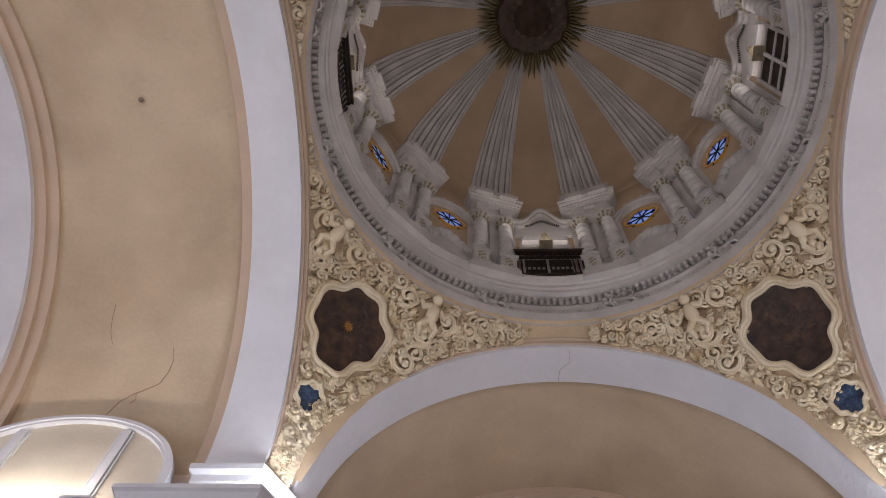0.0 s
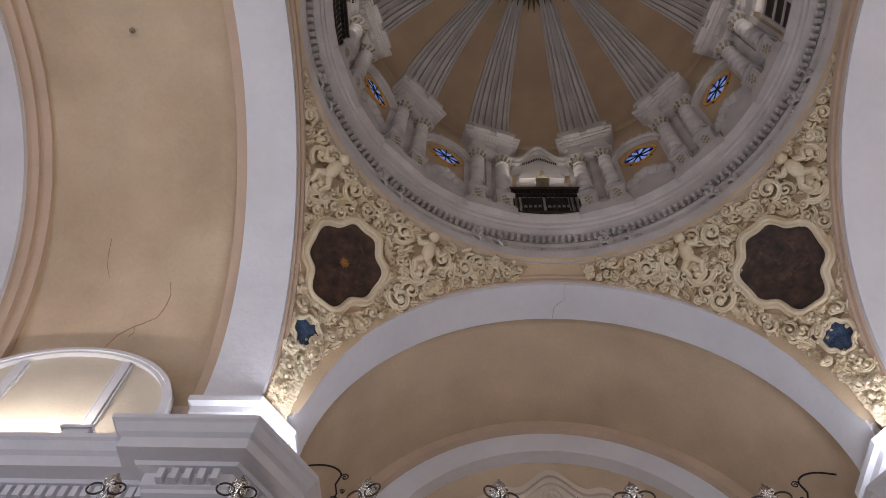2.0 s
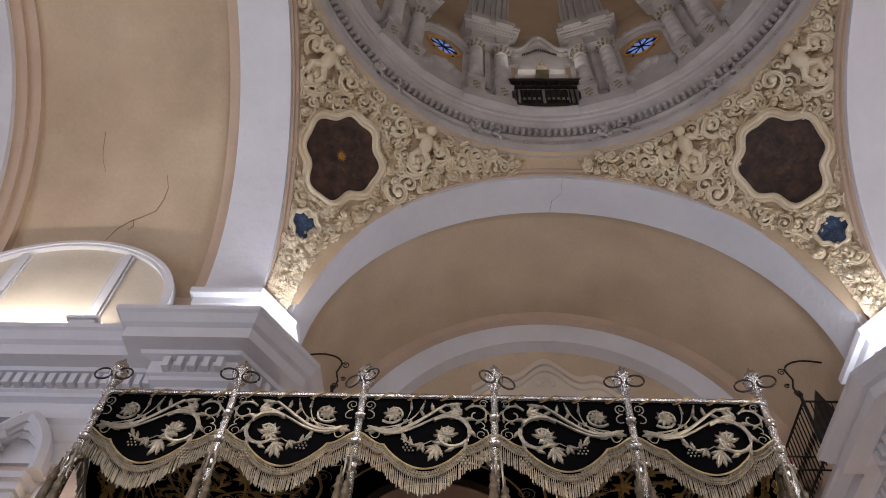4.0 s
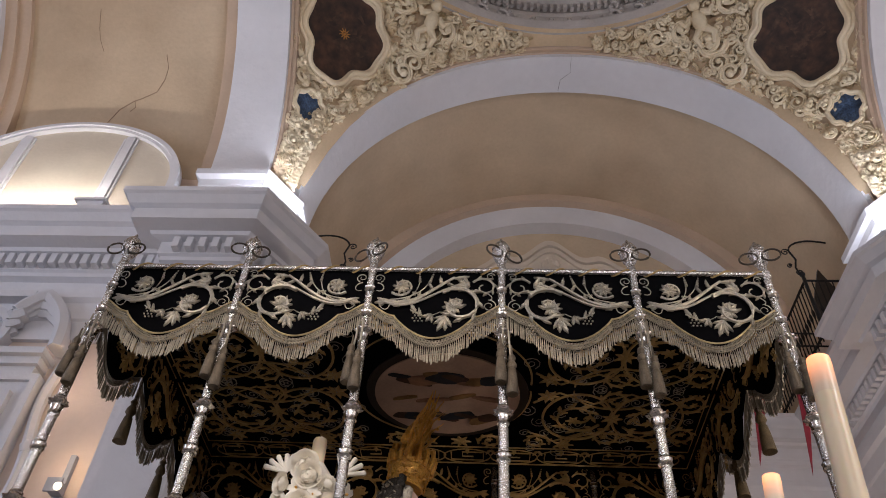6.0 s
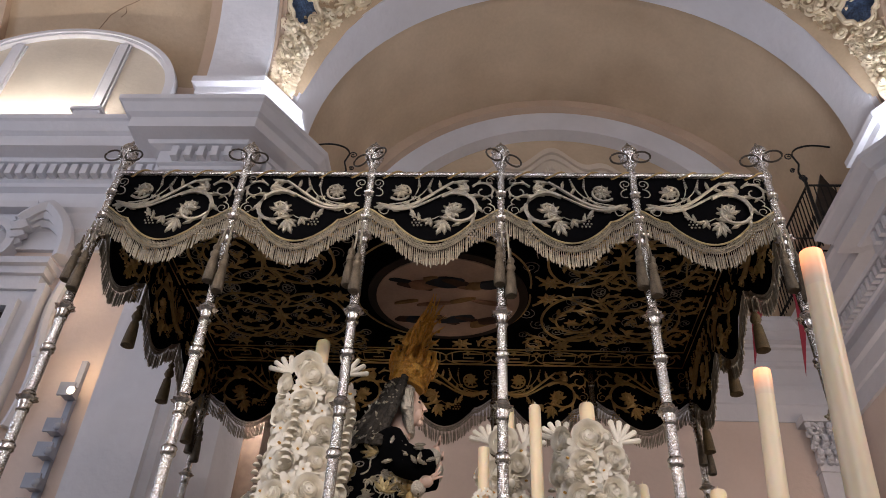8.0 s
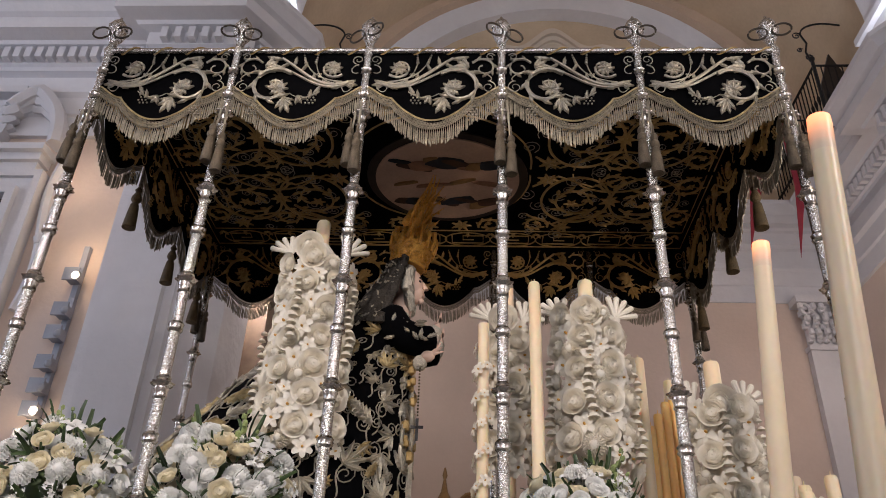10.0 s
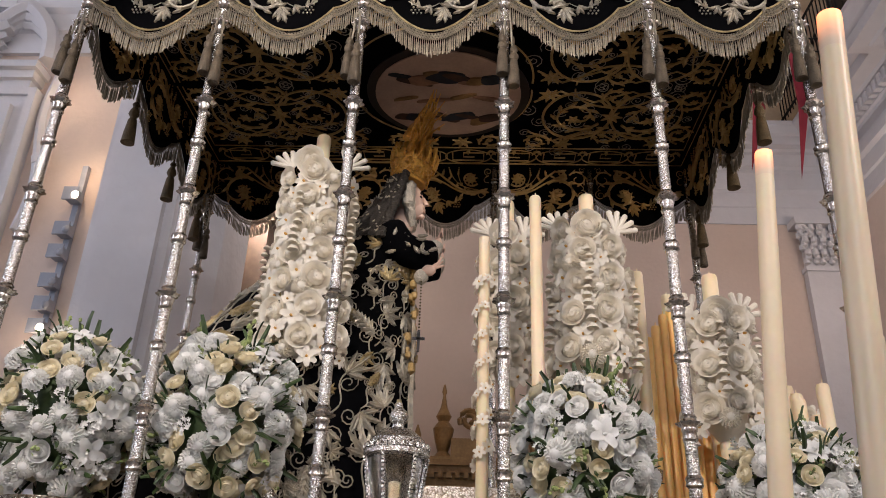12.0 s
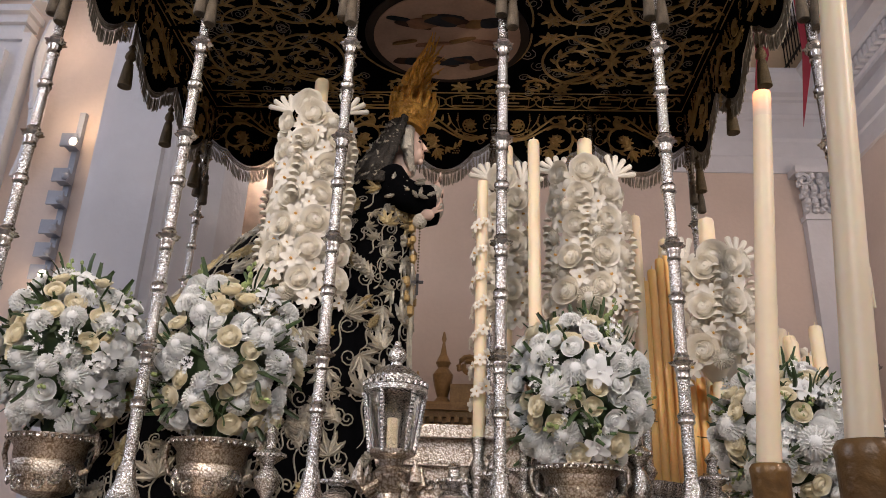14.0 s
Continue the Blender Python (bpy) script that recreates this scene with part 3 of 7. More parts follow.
def column_pair():
    """Stands on the ring; x points to the middle of the dome."""
    t = thing("column_pair", "dusty white pair of twisted columns on a pedestal", "columns", "columns of the drum")
    bm = bmesh.new()
    box(bm, -0.05, 0.27, -0.46, 0.46, 13.14, 13.24)
    box(bm, -0.05, 0.25, -0.44, 0.44, 13.24, 13.42)
    part("plinth", bm, GREY, t, smooth=False)
    for y0 in (-0.40, 0.08):
        bm = bmesh.new()
        box(bm, -0.02, 0.25, y0, y0 + 0.32, 13.42, 13.48)
        box(bm, -0.02, 0.22, y0 + 0.02, y0 + 0.30, 13.48, 13.88)
        box(bm, -0.02, 0.235, y0 + 0.05, y0 + 0.27, 13.54, 13.82)
        box(bm, -0.02, 0.26, y0 - 0.01, y0 + 0.33, 13.88, 13.98)
        part("pedestal", bm, GREY, t, smooth=False)
    bm = bmesh.new()
    box(bm, -0.05, 0.05, -0.46, 0.46, 13.4, 16.12)
    box(bm, -0.05, 0.08, -0.05, 0.05, 13.98, 15.6)
    part("back_pilaster", bm, GREY, t, smooth=False)
    bm = bmesh.new()
    for y0 in (-0.24, 0.24):
        for k in range(7):
            blob(bm, (0.225 + 0.012, y0 + 0.05 * math.sin(k * 2.1), 13.56 + 0.04 * k), 0.03, 0.6, 1, 1, 6)
    part("pedestal_ornament", bm, DULL_GILT, t, "tarnished gold leaf ornament")
    for y0 in (-0.24, 0.24):
        bm = bmesh.new()
        lathe(bm, [(0.15, 13.98), (0.15, 14.03), (0.13, 14.07), (0.135, 14.10), (0.11, 14.12)], 14, 0.13, y0)
        twisted_column(bm, 0.13, y0, 14.12, 15.34, 0.125)
        c = part("column", bm, GREY, t)
        bm = bmesh.new()
        lathe(bm, [(0.115, 15.32), (0.13, 15.34), (0.11, 15.37), (0.12, 15.50), (0.17, 15.60), (0.17, 15.64)], 12, 0.13, y0)
        part("capital_bell", bm, GREY, c)
        bm = bmesh.new()
        for k in range(10):
            a = k * math.pi / 5
            for zz, rr in ((15.42, 0.125), (15.54, 0.15)):
                blob(bm, (0.13 + rr * math.cos(a + zz), y0 + rr * math.sin(a + zz), zz), 0.03, 1, 1, 1.6, 6)
        part("leafwork", bm, DULL_GILT, c, "tarnished gold leafy capital")
    for x1, z0, z1, w in ((0.30, 16.14, 16.16, 0.47), (0.24, 15.64, 15.72, 0.44), (0.22, 15.72, 15.78, 0.42), (0.19, 15.78, 16.06, 0.39), (0.26, 16.06, 16.11, 0.45), (0.33, 16.15, 16.22, 0.50), (0.38, 16.22, 16.30, 0.54), (0.41, 16.30, 16.37, 0.56), (0.24, 16.37, 16.68, 0.43), (0.29, 16.68, 16.73, 0.47), (0.33, 16.73, 16.82, 0.50)):
        bm = bmesh.new()
        box(bm, -0.1, x1, -w, w, z0, z1)
        part("moulding_course", bm, GREY, t, smooth=False)
    for y0 in (-0.24, 0.24):
        bm = bmesh.new()
        box(bm, 0.16, 0.26, y0 - 0.12, y0 + 0.12, 15.74, 16.08)
        box(bm, 0.18, 0.24, y0 - 0.10, y0 + 0.10, 16.08, 16.25)
        box(bm, 0.3, 0.46, y0 - 0.17, y0 + 0.17, 16.245, 16.39)
        box(bm, 0.2, 0.31, y0 - 0.13, y0 + 0.13, 16.385, 16.70)
        part("bracket", bm, GREY, t, smooth=False)
    bm = bmesh.new()
    for k in range(11):
        box(bm, 0.24, 0.31, -0.44 + 0.083 * k, -0.395 + 0.083 * k, 16.115, 16.155)
    part("dentil_course", bm, GREY, t, smooth=False)
    return t


def drum_pose(deg, r=DR):
    """A pose on the drum's wall, x towards the middle."""
    a = radians(deg)
    return Matrix.Translation((r * math.cos(a), r * math.sin(a), 0)) @ Matrix.Rotation(a + math.pi, 4, "Z")


first = column_pair()
first.matrix_basis = drum_pose(PAIRS[0])
for deg in PAIRS[1:]:
    copy_thing(first, drum_pose(deg))


def star_window():
    t = thing("star_window", "small blue stained glass window with a gilt frame", "window", "windows of the drum")

    def lobed(r):
        return [(r * (0.62 + 0.16 * abs(math.cos(2 * a))) * 1.35 * math.cos(a), 14.72 + r * (0.8 + 0.2 * abs(math.cos(2 * a))) * math.sin(a)) for a in (2 * math.pi * i / 32 for i in range(32))]
    to = lambda x, y, z: (y, x, z)
    bm = bmesh.new()
    ring_band(bm, lobed(0.33), lobed(0.375), -0.02, 0.05, to, True)
    part("window_frame", bm, GOLD, t, "gilt frame", False)
    bm = bmesh.new()
    plate(bm, lobed(0.335), 0.0, 0.012, to)
    part("pane", bm, STAINED_BLUE, t, smooth=False)
    bm = bmesh.new()
    for i in range(8):
        a = i * math.pi / 4 + 0.39
        c, s = math.cos(a), math.sin(a)
        plate(bm, [(0.05 * c, 14.72 + 0.05 * s), (0.2 * c - 0.06 * s, 14.72 + 0.2 * s + 0.06 * c), (0.3 * c, 14.72 + 0.3 * s), (0.2 * c + 0.06 * s, 14.72 + 0.2 * s - 0.06 * c)], 0.013, 0.02, to)
    part("star", bm, STAINED_WHITE, t, smooth=False)
    bm = bmesh.new()
    for i in range(9):
        a = i * math.pi / 4
        tube(bm, [(0.024, 0.0, 14.72), (0.024, 0.34 * math.cos(a), 14.72 + 0.36 * math.sin(a))], 0.012, 5)
    part("glazing_bar", bm, IRON, t)
    bm = bmesh.new()
    for d0, d1, rr in ((0.0, 0.09, 0.52), (0.0, 0.14, 0.58), (0.0, 0.10, 0.66)):
        ring_band(bm, arc(0, 14.78, rr, 15, 165, 16), arc(0, 14.78, rr + 0.06, 15, 165, 16), d0 - 0.05, d1, to)
    for k in range(9):
        a = radians(20 + 17.5 * k)
        blob(bm, (0.07, 0.68 * math.cos(a), 14.78 + 0.74 * math.sin(a)), 0.075, 0.8, 1, 0.9, 7)
    part("hood_mould", bm, GREY, t, "dusty white scrolled hood")
    bm = bmesh.new()
    for k in range(7):
        blob(bm, (0.06, 0.15 * (k - 3), 13.62 + 0.14 * math.cos(k * 1.05 - 3.14)), 0.15, 0.6, 1, 1, 10)
    box(bm, -0.05, 0.06, -0.45, 0.45, 12.85, 13.62)
    part("window_sill", bm, GREY, t)
    return t


first = star_window()
STAR_UP = Matrix.Translation((0, 0, 0.42 + 14.72 * 0.14)) @ Matrix.Diagonal((1, 0.86, 0.86, 1))
first.matrix_basis = drum_pose(30.5) @ STAR_UP
for k in (59.5, 120.5, 149.5, 210.5, 239.5, 300.5, 329.5):
    copy_thing(first, drum_pose(k) @ Matrix.Translation(STAR_UP.translation))


def drum_balcony(railed=True):
    """A pedimented window of the drum, with or without its balcony."""
    if railed:
        t = thing("drum_balcony", "dark iron balcony before a white pedimented window", "balcony", "balconies of the drum")
    else:
        t = thing("drum_window", "white pedimented window with dark panes in the drum", "window")
    to = lambda x, y, z: (y, x, z)
    bm = bmesh.new()
    plate(bm, [(-0.56, 13.3), (0.56, 13.3), (0.56, 16.0), (-0.56, 16.0)], -0.05, 0.03, to)
    part("back_panel", bm, GREY, t, smooth=False)
    bm = bmesh.new()
    top = [(x, 15.75 + 0.5 * math.exp(-(x / 0.3) ** 2) + 0.1 * math.cos(x * 9)) for x in (i * 0.04 - 0.6 for i in range(31))]
    for dz, d in ((0, 0.16), (0.09, 0.22), (0.2, 0.13)):
        ring_band(bm, [(x, z + dz - 0.1) for x, z in top], [(x, z + dz - 0.02) for x, z in top], -0.04, d, to)
    plate(bm, [(-0.55, 15.3)] + [(x, z - 0.1) for x, z in top[2:-2]] + [(0.55, 15.3)], -0.03, 0.09, to)
    plate(bm, arc(0, 15.0, 0.42, 0, 180, 14), 0.02, 0.12, to)
    part("pediment", bm, GREY, t, "dusty white curved pediment", False)
    bm = bmesh.new()
    for i in range(19):
        x = -0.31 + 0.62 * i / 18
        box(bm, 0.12, 0.15, x - 0.012, x + 0.012, 15.62 + 0.26 * math.exp(-(x / 0.2) ** 2), 15.66 + 0.26 * math.exp(-(x / 0.2) ** 2))
    part("dentil_course", bm, DARK_WOOD, t, smooth=False)
    bm = bmesh.new()
    for x0 in (-0.42, 0.02):
        box(bm, 0.03, 0.045, x0, x0 + 0.4, 13.45, 14.75)
    part("pane", bm, DARK_WOOD, t, "dark window pane", False)
    bm = bmesh.new()
    for x0 in (-0.47, -0.03, 0.41):
        box(bm, 0.03, 0.08, x0, x0 + 0.06, 13.4, 14.85)
    for z in (13.9, 14.3, 14.75):
        box(bm, 0.03, 0.07, -0.45, 0.45, z, z + 0.05)
    part("window_frame", bm, GREY, t, smooth=False)
    bm = bmesh.new()
    blob(bm, (0.16, 0, 14.95), 0.1, 0.8, 0.9, 1.5, 8)
    blob(bm, (0.17, 0, 15.13), 0.055, 1, 1, 1, 8)
    box(bm, 0.05, 0.25, -0.12, 0.12, 14.7, 14.78)
    part("carved_ornament", bm, DULL_GILT, t, "tarnished gold carved ornament")
    if not railed:
        return t
    bm = bmesh.new()
    box(bm, 0.0, 0.24, -0.66, 0.66, 13.31, 13.37)
    part("floor_slab", bm, DARK_WOOD, t, smooth=False)
    bm = bmesh.new()
    box(bm, 0.17, 0.26, -0.68, 0.68, 14.22, 14.30)
    box(bm, 0.19, 0.24, -0.67, 0.67, 14.02, 14.06)
    box(bm, 0.0, 0.17, -0.68, -0.62, 14.22, 14.30)
    box(bm, 0.0, 0.17, 0.62, 0.68, 14.22, 14.30)
    part("handrail", bm, DARK_WOOD, t, "dark wooden handrail", False)
    bm = bmesh.new()
    lathe(bm, [(0.012, 13.37), (0.02, 13.42), (0.012, 13.5), (0.022, 13.7), (0.012, 13.9), (0.012, 14.22)], 6)
    me = shared("baluster", bm, IRON)
    for k in range(17):
        piece("baluster", me, t, Matrix.Translation((0.215, -0.64 + 0.08 * k, 0)))
    return t


first = drum_balcony()
first.matrix_basis = drum_pose(90)
drum_balcony(False).matrix_basis = drum_pose(0)
for k in (180, 270):
    copy_thing(first, drum_pose(k))

# ribs of the dome
bm = bmesh.new()
steps = [(-7.4, 0.0), (-7.4, 0.05), (-6.6, 0.05), (-6.5, 0.035), (-6.1, 0.035), (-6.0, 0.10), (-5.0, 0.10), (-4.8, 0.05), (-4.3, 0.05), (-4.2, 0.13), (-2.6, 0.13), (-2.5, 0.055), (-1.9, 0.055), (-1.8, 0.11), (-0.9, 0.11), (-0.8, 0.03)]
steps = steps + [(-a, d) for a, d in reversed(steps)]
rows = 22
verts = [[bm.verts.new(dome_at(radians(a), 0.01 + 0.93 * j / rows, d)) for a, d in steps] for j in range(rows + 1)]
for j in range(rows):
    for i in range(len(steps) - 1):
        bm.faces.new((verts[j][i], verts[j][i + 1], verts[j + 1][i + 1], verts[j + 1][i]))
rib_mesh = shared("rib", bm, GREY, False)
for k in range(12):
    piece("rib", rib_mesh, dome_shell, Matrix.Rotation(radians(PAIRS[k]), 4, "Z"))

boss = thing("dome_boss", "tarnished gilt carved boss with rays hanging at the crown", "boss", at=(0, 0, DZ + DRISE - 0.02))
bm = bmesh.new()
lathe(bm, [(0.95, 0.0), (0.95, -0.14), (0.86, -0.2), (0.80, -0.34), (0.74, -0.38), (0.5, -0.34), (0.42, -0.4), (0.2, -0.5), (0.05, -0.58), (0.02, -0.6)], 40,
      flute=lambda a, z: 1 + 0.03 * math.sin(a * 12))
for k in range(16):
    a = k * math.pi / 8
    for r, s in ((0.68, 0.13), (0.45, 0.1)):
        blob(bm, (r * math.cos(a + r), r * math.sin(a + r), -0.36), s, 1, 1, 0.6, 7)
for k in range(28):
    a = k * 2.39996
    r = 0.12 + 0.026 * k
    tube(bm, [(x, y, -0.42 + 0.16 * r) for x, y in spiral(r * math.cos(a), r * math.sin(a), 0.09, a, 1 if k % 2 else -1, 12)], 0.026, 6)
part("carving", bm, material("smoked_gilding", (0.09, 0.05, 0.03), 0.5, 0.5, 0.4, 6, 40, 0.5, 0.01), boss)
bm = bmesh.new()
for k, (w, ln) in enumerate(((-0.08, 0.2), (-0.03, 0.32), (0.03, 0.3), (0.08, 0.18))):
    tube(bm, [(0.7, w, -0.26), (0.9 + ln * 0.5, w * 1.7, -0.28), (0.92 + ln, w * 2.4, -0.30)], [0.03, 0.028, 0.006], 5)
ray_mesh = shared("ray", bm, OLD_GOLD)
for k in range(20):
    piece("ray", ray_mesh, boss, Matrix.Rotation(radians(18 * k), 4, "Z") @ Matrix.Diagonal((1.0 + 0.1 * (k % 2), 1, 1, 1)))

# dentils and leafy corbels of the ring
bm = bmesh.new()
for k in range(216):
    a = 2 * math.pi * k / 216
    c, s = math.cos(a), math.sin(a)
    v = []
    for r, w, z in ((3.58, -0.026, 12.83), (3.58, 0.026, 12.83), (3.50, 0.026, 12.83), (3.50, -0.026, 12.83)):
        v.append([bm.verts.new((r * c - w * s, r * s + w * c, zz)) for zz in (z, z + 0.11)])
    for i in range(4):
        j = (i + 1) % 4
        bm.faces.new((v[i][0], v[j][0], v[j][1], v[i][1]))
    bm.faces.new([q[0] for q in v])
tagged(structure("ring_dentils", bm, GREY, "dusty white dentil course under the dome", "moulding"), kind="structure")
bm = bmesh.new()
rng = random.Random(5)
for side in (-0.17, 0.17):
    for k in range(12):
        blob(bm, (0.0 + 0.07 * rng.random(), side + 0.09 * rng.uniform(-1, 1), 12.5 + 0.34 * rng.random()), 0.05, 1, 1, rng.uniform(0.7, 1.6), 6)
    tube(bm, [(0.08 + 0.04 * math.sin(k), side + 0.06 * math.cos(k * 0.9), 12.46 + 0.04 * k) for k in range(10)], 0.022, 5)
corbel_mesh = shared("corbel", bm, GREY)
for k in range(12):
    c = thing("leafy_corbel", "dusty white leaf carving on the ring's frieze", "carving", "corbels of the ring")
    c.matrix_basis = drum_pose(PAIRS[k], 3.60)
    piece("leaf_carving", corbel_mesh, c, Matrix())
bm = bmesh.new()
for k in range(420):
    a = 2 * math.pi * k / 420
    blob(bm, (3.605 * math.cos(a), 3.605 * math.sin(a), 12.58 + 0.07 * math.sin(k * 1.3)), 0.035, 1, 1, 1.2, 5)
tagged(structure("ring_frieze_carving", bm, GREY, "dusty white carved frieze of small leaves", "carving"), kind="structure")

# ---------------------------------------------------------------- pendentive stucco, paintings
TH = radians(25)


def pend(q, a, b, off):
    """A point of pendentive q: a across, b up from its middle, off proud of it."""
    f = radians(45 + 90 * q)
    n = Vector((math.cos(TH) * math.cos(f), math.cos(TH) * math.sin(f), math.sin(TH)))
    e1 = Vector((-math.sin(f), math.cos(f), 0))
    e2 = Vector((-math.sin(TH) * math.cos(f), -math.sin(TH) * math.sin(f), math.cos(TH)))
    d = (n * SPH + e1 * a + e2 * b).normalized()
    return Vector((0, 0, SPZ)) + d * (SPH - off)


def pend_free(q, a, b, edge=0.0):
    p = pend(q, a, b, 0)
    r = math.hypot(p.x, p.y)
    clear = min(math.hypot(p.x, p.z - ZS), math.hypot(p.y, p.z - ZS)) - RA - 0.06
    return r > RING + 0.04 + edge and abs(p.x) < AX - 0.01 and abs(p.y) < AF - 0.01 and clear > edge and p.z > 8.6


def cartouche(k, cx, cz, w, h):
    out = []
    for i in range(72):
        a = 2 * math.pi * i / 72
        r = 1 + 0.07 * math.cos(4 * a) - 0.05 * math.cos(8 * a) + 0.05 * math.sin(3 * a)
        out.append((cx + w * k * r * math.cos(a), cz + h * k * r * math.sin(a)))
    return out


def stucco(q):
    rng = random.Random(11 + q)
    t = thing("stucco_relief", "cream stucco relief of scrolls, leaves and shells", "relief", "reliefs of the pendentives")
    scrolls, leaves, frame_bm = bmesh.new(), bmesh.new(), bmesh.new()
    taken = []

    def leaf(a, b, ang, ln, wd, h=0.12, lobes=3, bend=0.0):
        """A toothed leaf whose tip rolls off the wall."""
        n = 3 * lobes
        rows = []
        x = y = 0.0
        for i in range(n + 1):
            u = i / n
            d = ang + bend * u
            c, s = math.cos(d), math.sin(d)
            w = wd * 0.5 * (0.25 + math.sin(math.pi * min(1, 0.08 + 0.9 * u)) ** 0.8) * (1 - 0.45 * abs(math.sin(u * lobes * math.pi)))
            rise = h * (0.35 + 0.65 * u ** 1.5) if u < 0.9 else h * 0.7
            row = []
            for v, hh in ((-1, -0.2), (-0.55, 0.95), (0, 0.55), (0.55, 0.95), (1, -0.2)):
                row.append(leaves.verts.new(pend(q, a + x - v * w * s, b + y + v * w * c, -0.01 + rise * hh)))
            rows.append(row)
            x, y = x + ln / n * c, y + ln / n * s
        for p, r in zip(rows, rows[1:]):
            for i in range(4):
                leaves.faces.new((p[i], p[i + 1], r[i + 1], r[i]))

    def curl(a, b, size, turn, sense, th, leafy=True):
        pts = spiral(a, b, size, turn, sense, 20)
        if not all(pend_free(q, *p) for p in pts):
            return False
        n = len(pts)
        mid = (sum(p[0] for p in pts) / n, sum(p[1] for p in pts) / n)
        for k, off, r in ((1.0, 0.035, 0.62), (0.86, 0.055, 0.5), (1.13, 0.05, 0.45)):
            line = [(mid[0] + (x - mid[0]) * k, mid[1] + (y - mid[1]) * k) for x, y in pts]
            tube(scrolls, [pend(q, x, y, off + 0.05 * i / n) for i, (x, y) in enumerate(line)], [th * r * (1 - 0.45 * i / n) for i in range(n)], 6)
        blob(scrolls, pend(q, pts[-1][0], pts[-1][1], 0.09), th * 1.25, n=8)
        taken.append((mid[0], mid[1], size * 0.85))
        if leafy:
            for i in range(1, n - 6, 3):
                x, y = pts[i]
                ang = math.atan2(pts[i + 1][1] - y, pts[i + 1][0] - x)
                leaf(x, y, ang - sense * 0.8, size * 0.75, size * 0.42, 0.10, 3, sense * 0.7)
        return True

    # moulded frames of the painting and of the small blue field, with shells and C-scrolls on them
    for cx, cz, w, h, th in ((0, 0.40, 0.55, 0.66, 0.05), (0, -0.93, 0.19, 0.24, 0.03)):
        for k, off, r in ((1.03, 0.04, th * 0.6), (1.09, 0.075, th * 0.75), (1.18, 0.035, th * 0.6)):
            o = cartouche(k, cx, cz, w, h)
            tube(frame_bm, [pend(q, x, z, off) for x, z in o + o[:2]], r, 8)
        for d in (0.0, 0.14, -0.14):
            taken.append((cx, cz + d * h, w * (1.10 if d else 1.16)))
        if w > 0.3:
            for k in range(12):
                a = 2 * math.pi * k / 12 + 0.26
                x, z = cx + w * 1.2 * math.cos(a), cz + h * 1.2 * math.sin(a)
                for i in range(5):
                    leaf(x, z, a + (i - 2) * 0.55, 0.17, 0.085, 0.14, 2, (i - 2) * 0.25)
    for m in (-1, 1):
        # large C-scrolls about the frame, leaning out along the ring
        for a, b, sz, tn, se in ((0.80, 0.95, 0.24, 0.4, 1), (0.74, -0.02, 0.20, -0.3, -1), (0.78, 0.48, 0.2, 0.0, 1), (1.18, 0.95, 0.2, 2.2, -1), (1.50, 1.55, 0.2, 0.2, 1), (1.30, 1.30, 0.18, 1.6, 1),
                                 (0.45, 1.28, 0.19, 1.2, 1), (1.78, 1.74, 0.15, 0.5, -1), (0.40, -0.5, 0.15, -0.6, 1), (0.30, -1.25, 0.12, -1.0, -1), (2.08, 1.95, 0.12, 0.6, 1), (0.98, 0.55, 0.17, 1.0, -1)):
            curl(m * a, b, sz, tn + math.pi if m > 0 else -tn, se * m, 0.05 if sz > 0.17 else 0.036)
        # winged child figures as plain rounded shapes, leaning on the scrolls
        fx, fz = m * 1.02, 1.42
        P = lambda dx, dz, off=0.10: pend(q, fx + m * dx, fz + dz, off)
        tube(scrolls, [P(0.02, -0.16), P(0, -0.05, 0.13), P(-0.01, 0.06, 0.13), P(-0.02, 0.16, 0.11)], [0.06, 0.10, 0.10, 0.06], 10)
        blob(scrolls, P(-0.04, 0.27, 0.14), 0.085, 1, 1, 1.1, 12)
        for line in (((0.05, -0.12), (0.17, -0.22), (0.13, -0.40)), ((-0.04, -0.14), (-0.12, -0.28), (-0.04, -0.42)), ((0.07, 0.12), (0.2, 0.06), (0.27, 0.17)), ((-0.08, 0.12), (-0.2, 0.05), (-0.28, 0.12))):
            tube(scrolls, [P(x, z, 0.11) for x, z in line], [0.06, 0.052, 0.03], 8)
        for k in range(4):
            leaf(fx + m * 0.06, fz + 0.12, (0.5 + 0.3 * k) if m > 0 else math.pi - 0.5 - 0.3 * k, 0.26 - 0.03 * k, 0.08, 0.12, 3)
        taken.append((fx, fz, 0.28))
    # leaf garland with blossoms down to the foot
    for k in range(18):
        b = -1.2 - 0.078 * k
        room = [0.02 * i for i in range(-40, 41) if pend_free(q, 0.02 * i, b - 0.05)]
        if not room:
            break
        mid, half = (room[0] + room[-1]) / 2, (room[-1] - room[0]) / 2 + 0.02
        for m in (-1, 1):
            leaf(mid + m * 0.02, b, -math.pi / 2 + m * 0.85, min(0.22, half * 1.15), 0.11, 0.10, 3, m * 0.5)
        if k % 4 == 0:
            for i in range(6):
                leaf(mid, b, i * 1.047, min(0.075, half), 0.06, 0.13, 1)
            blob(leaves, pend(q, mid, b, 0.11), 0.025, n=6)
